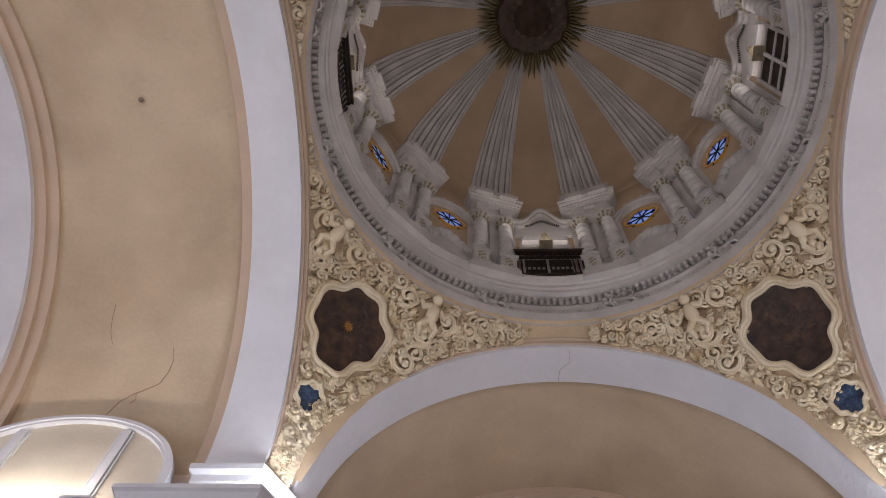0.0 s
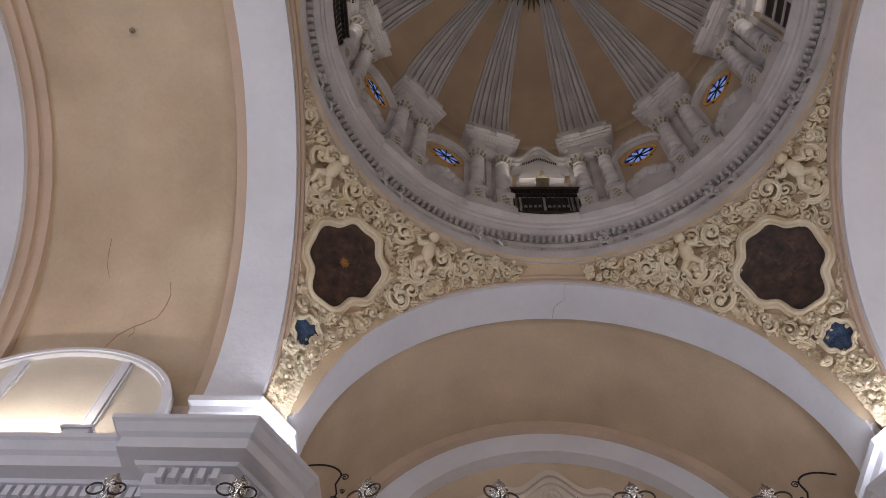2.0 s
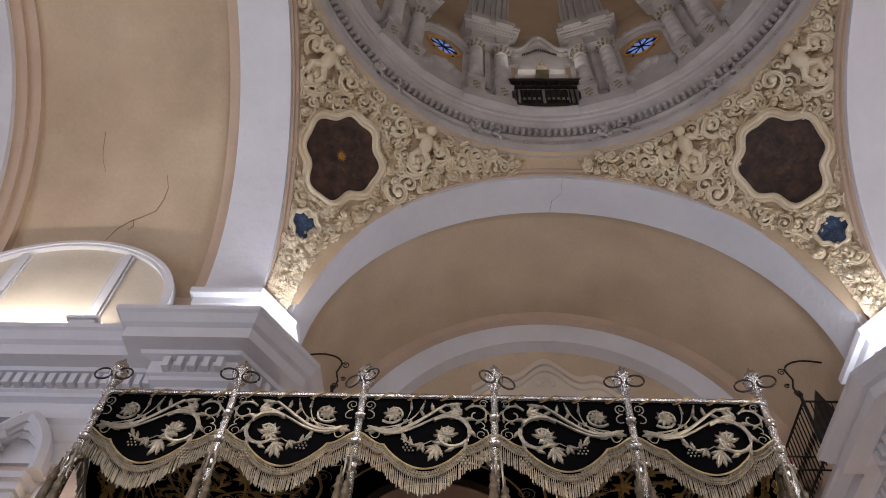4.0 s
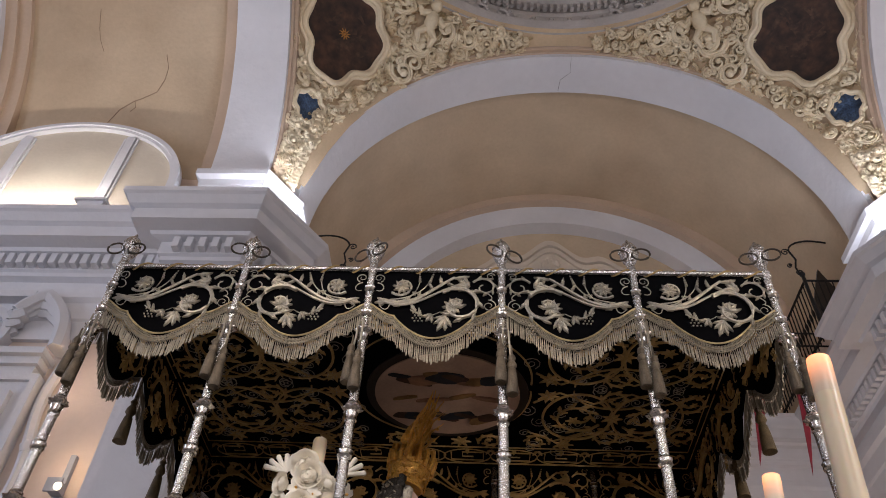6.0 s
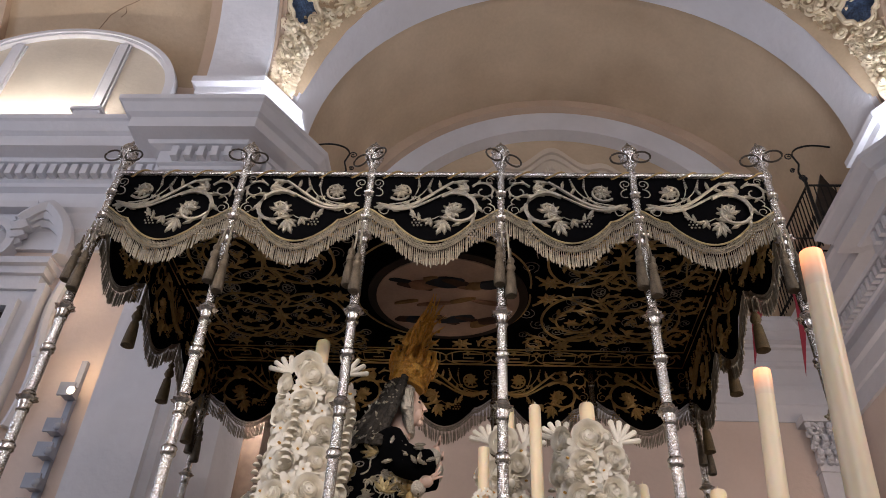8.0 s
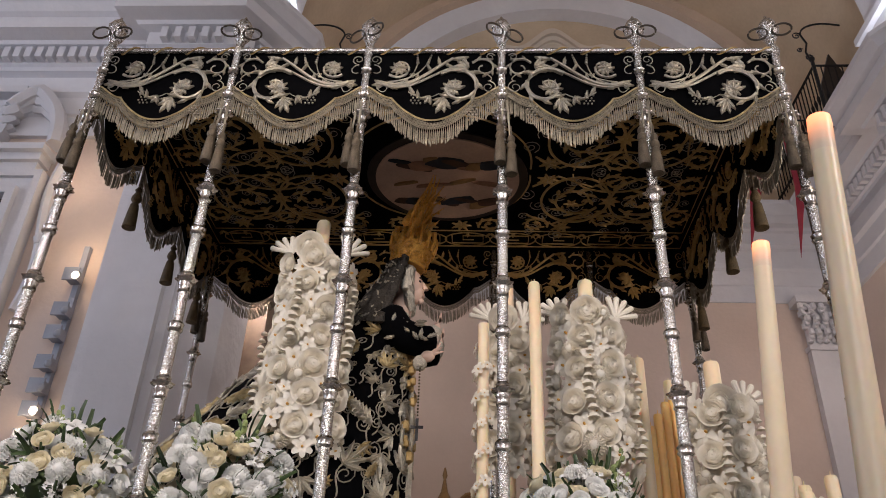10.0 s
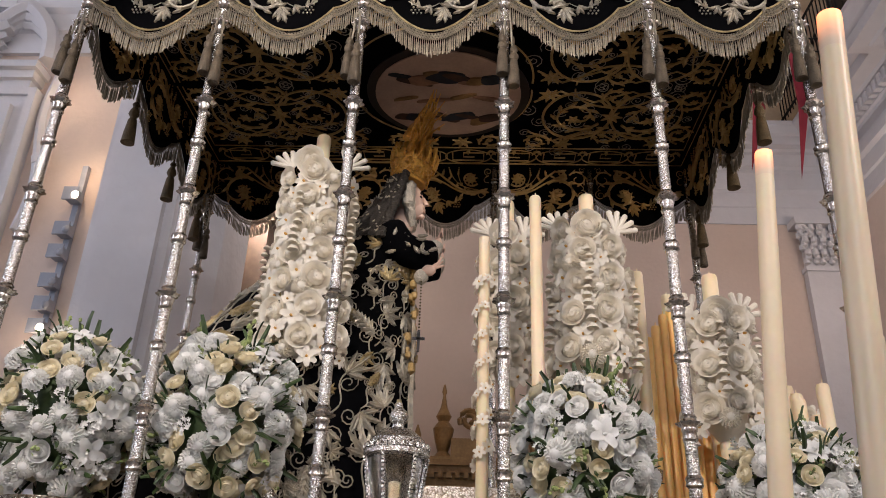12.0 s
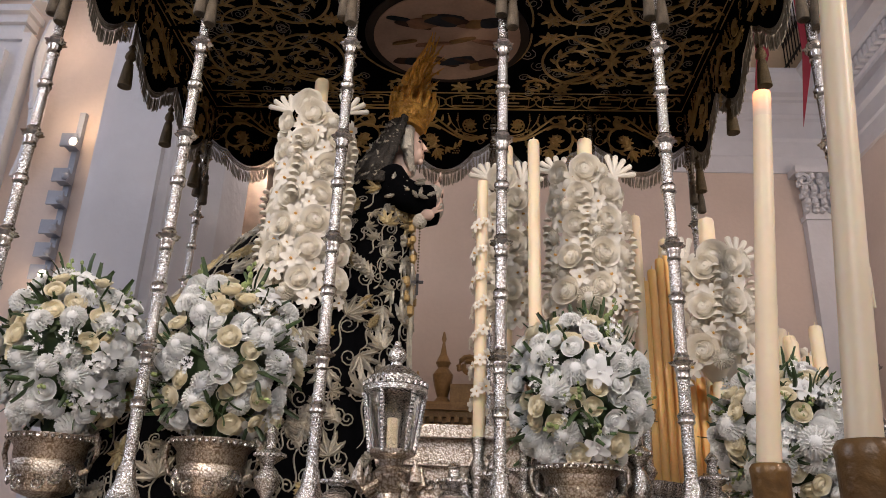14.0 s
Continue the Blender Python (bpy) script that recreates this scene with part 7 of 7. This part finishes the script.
def bouquet(x, y, z, rx, rz, seed):
    rng = random.Random(seed)
    t = thing("flower_bouquet", "dense bouquet of white carnations, cream roses and lilies in an urn", "bouquet", "bouquets along the float", (x, y, z))
    bm = bmesh.new()
    blob(bm, (0, 0, -0.02), 1.0, rx * 0.70, rx * 0.70, rz * 0.70, 18)
    for v in bm.verts:
        v.co *= 1 + 0.12 * noise.noise(v.co * 14)
    tube(bm, [(0, 0, -rz * 0.6), (0, 0, -rz - 0.06)], [0.05, 0.04], 8)
    part("foliage_core", bm, LEAF, t)
    n = 165
    for i in range(n):
        h = 1 - 1.86 * (i + 0.5) / n
        a = i * 2.39996 + rng.uniform(-0.15, 0.15)
        r = math.sqrt(max(0.0, 1 - h * h))
        d = Vector((r * math.cos(a), r * math.sin(a), h))
        if d.y > 0.55:
            continue
        k = rng.uniform(0.82, 1.08)
        wide = 1.0 if h > -0.3 else 0.92
        p = Vector((d.x * rx * k * wide, d.y * rx * k * wide, d.z * rz * k))
        face = (d + Vector((rng.uniform(-0.3, 0.3), rng.uniform(-0.45, 0.1), rng.uniform(-0.2, 0.35)))).normalized()
        kind = rng.random()
        size = rng.uniform(0.85, 1.15)
        if kind < 0.30:
            piece("rose", ROSE_C, t, facing(p, face, 0.042 * size, rng.uniform(0, 6)))
        elif kind < 0.46:
            piece("rose", ROSE_W, t, facing(p, face, 0.042 * size, rng.uniform(0, 6)))
        elif kind < 0.78:
            piece("carnation", CARN, t, facing(p, face, 0.050 * size, rng.uniform(0, 6)))
        elif kind < 0.87:
            piece("lily", LILY, t, facing(p, face, 0.052 * size, rng.uniform(0, 6)))
        else:
            piece("filler_blossom", TINY, t, facing(p, face, 0.05 * size, rng.uniform(0, 6)))
    for i in range(95):
        a, h = rng.uniform(0, 6.3), rng.uniform(-0.8, 1.0)
        r = math.sqrt(1 - h * h)
        d = Vector((r * math.cos(a), r * math.sin(a), h))
        p = Vector((d.x * rx * 0.84, d.y * rx * 0.84, d.z * rz * 0.84))
        face = (d + Vector((rng.uniform(-0.5, 0.5), rng.uniform(-0.3, 0.3), rng.uniform(-0.2, 0.8)))).normalized()
        if i % 5 == 0:
            piece("bud", BUDS, t, facing(p, face, rng.uniform(0.05, 0.075), rng.uniform(0, 6)))
        else:
            piece("leaf", BLADE, t, facing(p, face, rng.uniform(0.05, 0.085), rng.uniform(0, 6)))
    for i in range(5):
        d = Vector((rng.uniform(-0.5, 0.5), rng.uniform(-0.3, 0.2), 1)).normalized()
        piece("bud" if i % 2 else "leaf", BUDS if i % 2 else BLADE, t, facing(Vector((d.x * rx, d.y * rx, rz * 0.85)), d, 0.085, i))
    return t


def urn(x, y, top, seed=0):
    t = thing("silver_urn", "chased silver two-handled urn holding a bouquet", "urn", "urns along the float", (x, y, ZB))
    h = top - ZB
    bm = bmesh.new()
    lathe(bm, [(0.09, 0), (0.09, 0.012), (0.05, 0.03), (0.045, 0.04), (0.10, 0.06), (0.125, h * 0.45), (0.128, h * 0.62), (0.120, h * 0.66), (0.126, h * 0.7), (0.128, h * 0.84), (0.142, h * 0.9), (0.158, h * 0.97), (0.158, h), (0.13, h), (0.12, h * 0.9)], 28)
    part("body", bm, SILVER_OLD_SHADED, t)
    bm = bmesh.new()
    rng = random.Random(seed)
    for k in range(18):
        a = 2 * math.pi * k / 18
        pts = spiral(0, h * 0.42, 0.028, a * 3, 1 if k % 2 else -1, 12, 1.4)
        tube(bm, [(0.128 * math.cos(a + px / 0.128), 0.128 * math.sin(a + px / 0.128), pz) for px, pz in pts], 0.005, 4)
    for k in range(40):
        a = 2 * math.pi * k / 40
        blob(bm, (0.156 * math.cos(a), 0.156 * math.sin(a), h * 0.95), 0.009, n=6)
    part("chasing", bm, SILVER, t)
    for s in (-1, 1):
        bm = bmesh.new()
        tube(bm, [(s * 0.125, 0, h * 0.5), (s * 0.155, 0, h * 0.56), (s * 0.175, 0, h * 0.75), (s * 0.172, 0, h * 0.95), (s * 0.16, 0, h * 1.04), (s * 0.14, 0, h * 1.02), (s * 0.148, 0, h * 0.95)], [0.012, 0.009, 0.01, 0.012, 0.012, 0.01, 0.006], 7)
        part("handle", bm, SILVER_OLD_SHADED, t)
    return t


for k, (x, z, rx, rz, top) in enumerate(((-2.69, 2.165, 0.26, 0.32, 1.86), (-2.08, 2.15, 0.26, 0.32, 1.86), (-0.735, 2.065, 0.235, 0.29, 1.81), (0.02, 1.935, 0.24, 0.245, 1.71))):
    bouquet(x, 0.68, z, rx, rz, 31 + k)
    urn(x, 0.68, top, k)

# ---------------------------------------------------------------- wax-flower candles
WROSE, WPOM, WSMALL = rose_mesh("wax_rose", WAX_FLOWER, 6), carnation_mesh("wax_pompom", WAX_FLOWER, 70), lily_mesh("wax_blossom", WAX_FLOWER, 6, material("amber_heart", (0.75, 0.42, 0.10), 0.6))
bm = bmesh.new()
lathe(bm, [(0.02, 0.0), (0.55, -0.25), (1.0, -0.95), (0.85, -0.9), (0.3, -0.2)], 10, flute=lambda a, z: 1 + 0.12 * math.sin(5 * a))
WBELL = shared("wax_bell", bm, WAX_FLOWER)
bm = bmesh.new()
for k in range(5):
    a = (k - 2) * 0.38
    tube(bm, [(0, 0, 0), (0.45 * math.sin(a), 0.05 * k, 0.5 * math.cos(a)), (math.sin(a), 0.08 * k, math.cos(a))], [0.07, 0.11, 0.13], 8)
    blob(bm, (math.sin(a), 0.08 * k, math.cos(a)), 0.14, n=8)
WFINGER = shared("wax_bud_spray", bm, WAX_FLOWER)


def wax_candle(x, y, z0, z1, r, seed, dense=1.0):
    rng = random.Random(seed)
    t = thing("wax_flower_candle", "tall ivory candle encrusted with white wax roses and blossoms", "candle", "wax flower candles", (x, y, 0))
    bm = bmesh.new()
    lathe(bm, [(0.034, ZB + 0.12), (0.034, z1 + 0.105), (0.03, z1 + 0.115), (0.006, z1 + 0.11)], 18)
    tube(bm, [(0, 0, z1 + 0.11), (0.003, 0, z1 + 0.135)], 0.003, 5)
    part("candle", bm, CANDLE, t)
    bm = bmesh.new()
    lathe(bm, [(0.07, ZB), (0.07, ZB + 0.02), (0.03, ZB + 0.05), (0.045, ZB + 0.1), (0.05, ZB + 0.16), (0.036, ZB + 0.17)], 14)
    part("socket", bm, SILVER, t, "chased silver socket")
    bm = bmesh.new()
    lathe(bm, [(r * 0.2, z0 + 0.03), (r * 0.5, z0 + 0.1), (r * 0.52, (z0 + z1) / 2), (r * 0.45, z1 - 0.1), (r * 0.2, z1 - 0.02)], 16)
    part("wire_core", bm, WAX_FLOWER, t)
    h = z1 - z0
    n = int(120 * dense * h * r / 0.2)
    for i in range(n):
        f = (i + 0.5) / n
        a = i * 2.39996 + 0.3
        d = Vector((math.cos(a), math.sin(a), 0.1))
        if d.y > 0.75:
            continue
        rr = r * (0.70 + 0.16 * rng.random()) * (1 - 0.18 * f)
        p = Vector((rr * d.x, rr * d.y, z0 + 0.04 + h * 0.84 * f))
        face = Vector((d.x, d.y - 0.35, rng.uniform(-0.35, 0.15))).normalized()
        k = i % 6
        if k in (0, 3):
            piece("wax_rose", WROSE, t, facing(p, face, rng.uniform(0.055, 0.07), rng.uniform(0, 6)))
        elif k in (1,):
            piece("wax_pompom", WPOM, t, facing(p, face, rng.uniform(0.04, 0.05), rng.uniform(0, 6)))
        else:
            piece("wax_blossom", WSMALL, t, facing(p, face, rng.uniform(0.034, 0.05), rng.uniform(0, 6)))
    # strings of bells
    for a in (-2.95, -1.75, -0.25):
        top = z0 + h * rng.uniform(0.55, 0.8)
        count = rng.randint(8, 12)
        for j in range(count):
            s = 0.017 + 0.010 * j / count
            rr = r * (0.98 + 0.05 * math.sin(j)) * (1 - 0.12 * (top - z0) / h)
            piece("wax_bell", WBELL, t, Matrix.Translation((rr * math.cos(a + 0.05 * math.sin(j * 0.8)), rr * math.sin(a), top - 0.034 * j)) @ Matrix.Scale(s, 4))
    # sprays at the head
    for k in range(2):
        a = -0.25 - 2.6 * k
        piece("wax_bud_spray", WFINGER, t, Matrix.Translation((r * 0.62 * math.cos(a), r * 0.5 * math.sin(a), z1 - 0.08)) @ Matrix.Rotation(0.55 * math.cos(a), 4, "Y") @ Matrix.Scale(0.10, 4))
    piece("wax_rose", WROSE, t, facing(Vector((-0.02, -r * 0.6, z1 - 0.10)), Vector((-0.05, -1, -0.1)).normalized(), 0.075, 0.4))
    return t


wax_candle(-1.885, 0.95, 2.40, 3.50, 0.215, 51)
wax_candle(-0.635, 0.95, 2.40, 3.19, 0.20, 52)
wax_candle(-0.115, 0.95, 2.16, 2.80, 0.17, 53)
wax_candle(-0.985, 1.22, 2.42, 3.30, 0.13, 54)
wax_candle(0.30, 1.35, 1.98, 2.42, 0.15, 55)

gar = thing("garlanded_candle", "thin ivory candle wound with a garland of small wax flowers", "candle", at=(-1.10, 0.86, 0))
bm = bmesh.new()
lathe(bm, [(0.024, ZB + 0.3), (0.024, 3.04), (0.004, 3.05)], 14)
part("candle", bm, CANDLE, gar)
bm = bmesh.new()
lathe(bm, [(0.06, ZB), (0.06, ZB + 0.02), (0.02, ZB + 0.06), (0.022, ZB + 0.16), (0.035, ZB + 0.22), (0.02, ZB + 0.25), (0.03, ZB + 0.33)], 12)
part("candlestick", bm, SILVER, gar, "chased silver candlestick")
for j in range(44):
    a = j * 1.1
    piece("wax_blossom", WSMALL, gar, facing(Vector((0.03 * math.cos(a), 0.03 * math.sin(a), 2.02 + 0.021 * j)), Vector((math.cos(a), math.sin(a), 0.2)).normalized(), 0.02 + 0.006 * (j % 3), j))

# ---------------------------------------------------------------- plain candles in silver sticks
def plain_candle(x, y, top, r, mat, label):
    t = thing("plain_candle", label, "candle", "candles on the float", (x, y, ZB))
    h = top - ZB
    bm = bmesh.new()
    low = min(0.75, max(0.14, h * 0.35)) if mat is CANDLE else 0.2
    lathe(bm, [(r, low), (r * 0.97, h - 0.012), (r * 0.8, h), (0.005, h - 0.004)], 16)
    tube(bm, [(0, 0, h - 0.004), (0.002, 0.0, h + 0.02)], 0.0025, 5)
    part("candle", bm, mat, t)
    bm = bmesh.new()
    lathe(bm, [(0.06, 0), (0.06, 0.015), (0.025, 0.04), (0.02, low * 0.45), (0.036, low * 0.5), (0.02, low * 0.56), (0.02, low - 0.05), (0.042, low - 0.03), (0.046, low + 0.012), (r, low + 0.014)], 14)
    part("candlestick", bm, SILVER, t, "chased silver candlestick")


plain_candle(-0.882, 0.78, 3.205, 0.0265, CANDLE, "tall plain ivory candle in a silver candlestick")
for x, y, top in ((-0.375, 1.10, 2.99), (-0.16, 1.45, 3.02), (0.06, 1.62, 2.86), (0.22, 0.98, 2.38), (0.33, 0.99, 2.45), (0.27, 1.12, 2.44), (0.16, 1.2, 2.5), (0.36, 1.16, 2.36)):
    plain_candle(x - 0.02, y, top, 0.028, CANDLE, "plain ivory candle in a silver candlestick")
for x, y, top in ((-0.363, 1.12, 2.68), (-0.317, 1.16, 2.75), (-0.270, 1.20, 2.82), (-0.224, 1.24, 2.86), (-0.34, 1.24, 2.55), (-0.185, 1.14, 2.24), (-0.131, 1.18, 2.26), (-0.085, 1.14, 2.22), (-0.04, 1.20, 2.28), (0.01, 1.15, 2.22), (0.06, 1.22, 2.26)):
    plain_candle(x, y, top, 0.0215, CANDLE_GOLD, "amber beeswax candle standing behind the flowers")

# ---------------------------------------------------------------- lantern, balusters, tall altar candles
lan = thing("silver_lantern", "pierced silver processional lantern with beaded glass sides", "lantern", at=(-1.375, 0.27, ZB))
bm = bmesh.new()
lathe(bm, [(0.09, 0), (0.09, 0.02), (0.04, 0.05), (0.035, 0.07), (0.055, 0.10), (0.06, 0.13), (0.035, 0.15), (0.04, 0.17), (0.07, 0.185), (0.072, 0.2)], 16)
part("stem", bm, SILVER_OLD_SHADED, lan)
bm = bmesh.new()
lathe(bm, [(0.094, 0.372), (0.106, 0.380), (0.106, 0.395), (0.085, 0.41), (0.088, 0.43), (0.062, 0.452), (0.05, 0.462), (0.02, 0.47), (0.018, 0.48), (0.028, 0.488), (0.032, 0.505), (0.024, 0.525), (0.012, 0.535), (0.010, 0.55)], 12)
for k in range(24):
    a = 2 * math.pi * k / 24
    blob(bm, (0.10 * math.cos(a), 0.10 * math.sin(a), 0.405), 0.009, 1, 1, 1.4, 6)
part("lid", bm, SILVER, lan)
for k in range(6):
    a = k * math.pi / 3 + 0.2
    bm = bmesh.new()
    tube(bm, [(0.068 * math.cos(a), 0.068 * math.sin(a), 0.19), (0.096 * math.cos(a), 0.096 * math.sin(a), 0.38)], 0.006, 5)
    for j in range(16):
        f = j / 15
        r = 0.072 + 0.028 * f
        blob(bm, (r * math.cos(a), r * math.sin(a), 0.195 + 0.178 * f), 0.0075, n=5)
    part("beaded_rib", bm, SILVER, lan)
    bm = bmesh.new()
    b = a + math.pi / 3
    v = [bm.verts.new((r * math.cos(q), r * math.sin(q), z)) for r, q, z in ((0.064, a, 0.195), (0.064, b, 0.195), (0.091, b, 0.378), (0.091, a, 0.378))]
    bm.faces.new(v)
    bmesh.ops.solidify(bm, geom=bm.faces[:], thickness=0.002)
    part("glass_pane", bm, CLEAR, lan, "clear glass pane", False).visible_shadow = False
bm = bmesh.new()
lathe(bm, [(0.018, 0.19), (0.018, 0.30), (0.004, 0.305)], 10)
part("inner_candle", bm, CANDLE, lan)
for k in range(4):
    a = k * math.pi / 2 + 0.75
    bm = bmesh.new()
    tube(bm, [(0.05 * math.cos(a), 0.05 * math.sin(a), 0.10), (0.11 * math.cos(a), 0.11 * math.sin(a), 0.07), (0.125 * math.cos(a), 0.125 * math.sin(a), 0.10), (0.12 * math.cos(a), 0.12 * math.sin(a), 0.16)], [0.012, 0.014, 0.022, 0.004], 8)
    part("foot_scroll", bm, SILVER_OLD_SHADED, lan)

for x, y, top in ((-1.82, 0.50, 1.90), (-3.02, 0.46, 2.42), (-0.50, 0.80, 2.02), (-0.30, 0.55, 1.86), (-1.05, 0.58, 1.85), (-0.93, 0.75, 1.9), (-1.55, 0.34, 1.76), (-1.18, 0.34, 1.78)):
    t = thing("silver_baluster", "turned silver baluster finial standing on the float", "finial", "silver finials on the float", (x, y, ZB))
    h = top - ZB
    bm = bmesh.new()
    lathe(bm, [(0.055, 0), (0.055, 0.015 / 0.3 * h), (0.02, 0.08 * h), (0.018, 0.2 * h), (0.04, 0.3 * h), (0.048, 0.4 * h), (0.03, 0.5 * h), (0.016, 0.55 * h), (0.05, 0.64 * h), (0.05, 0.68 * h), (0.02, 0.74 * h), (0.016, 0.85 * h), (0.024, 0.9 * h), (0.014, 0.96 * h), (0.004, h)], 16,
          flute=lambda a, z: 1 + 0.06 * math.sin(8 * a))
    part("body", bm, SILVER, t)
    bm = bmesh.new()
    for k in range(18):
        a = 2 * math.pi * k / 18
        blob(bm, (0.051 * math.cos(a), 0.051 * math.sin(a), 0.66 * h), 0.008, n=5)
    part("bead_ring", bm, SILVER, t)


def altar_candle(bx, by, bz, tx, ty, tz, r):
    t = thing("altar_candle", "thick ivory candle burnt down inside, on a wooden candlestick", "candle", "tall candles before the float", (bx, by, 0))
    lean = Vector((tx - bx, ty - by, tz - bz))
    p = lambda f: Vector((0, 0, bz)) + lean * f
    n = 40
    bm = bmesh.new()
    k = 1 - 0.085 / lean.length
    tube(bm, [p(k * i / n) for i in range(n + 1)], [r * (1 - 0.14 * i / n) for i in range(n + 1)], 24)
    for a, z, ln in ((0.2, 0.30, 0.07),):
        q = p(z)
        tube(bm, [q + Vector((r * math.cos(a), r * math.sin(a), 0)), q + Vector((r * math.cos(a), r * math.sin(a), -ln))], [0.006, 0.004], 5)
    part("candle", bm, CANDLE, t)
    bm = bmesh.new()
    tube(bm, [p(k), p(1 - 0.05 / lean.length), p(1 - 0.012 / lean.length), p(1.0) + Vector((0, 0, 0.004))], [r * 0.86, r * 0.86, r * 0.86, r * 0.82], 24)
    part("candle_head", bm, GLOW_WAX, t, "candle top with an orange glow painted in")
    bm = bmesh.new()
    tube(bm, [p(1) + Vector((0, 0, 0.0)), p(1) + Vector((0, 0, 0.012))], [0.008, 0.002], 6)
    part("flame", bm, FLAME, t, "small low flame")
    bm = bmesh.new()
    lathe(bm, [(0.16, 0), (0.16, 0.03), (0.08, 0.08), (0.035, 0.14), (0.03, 0.5), (0.05, 0.55), (0.03, 0.6), (0.028, bz - 0.35), (0.05, bz - 0.3), (0.035, bz - 0.24), (0.045, bz - 0.12), (r + 0.018, bz - 0.03), (r + 0.020, bz - 0.012), (r + 0.012, bz), (r - 0.005, bz + 0.002)], 24)
    part("candlestick", bm, BROWN_WOOD, t, "brown gilded wooden candlestick")


altar_candle(-0.518, -1.0, 1.685, -0.436, -1.0, 2.637, 0.0275)
altar_candle(-0.358, -0.15, 1.745, -0.252, -0.15, 2.853, 0.031)

# ---------------------------------------------------------------- dentils of the entablatures, one by one
for ent, path, sy in entablatures:
    if sy < 0:
        continue
    for (ax, ay), (bx, by) in zip(path, path[1:]):
        d = Vector((bx - ax, by - ay, 0))
        mid = Vector(((ax + bx) / 2, (ay + by) / 2, 0))
        if mid.x > 5 or (d.length > 3 and mid.x > 0 and abs(d.x) > 1):
            continue
        n = int(d.length / 0.115)
        if n < 2:
            continue
        d.normalize()
        out = Vector((d.y, -d.x, 0))
        for k in range(n):
            p = Vector((ax, ay, 0)) + d * ((k + 0.5) * ((Vector((bx - ax, by - ay, 0))).length / n)) + out * 0.165
            if p.x < -8.5:
                continue
            piece("dentil", dentil_mesh, ent, Matrix.Translation(p) @ Matrix.Rotation(math.atan2(d.y, d.x), 4, "Z"))
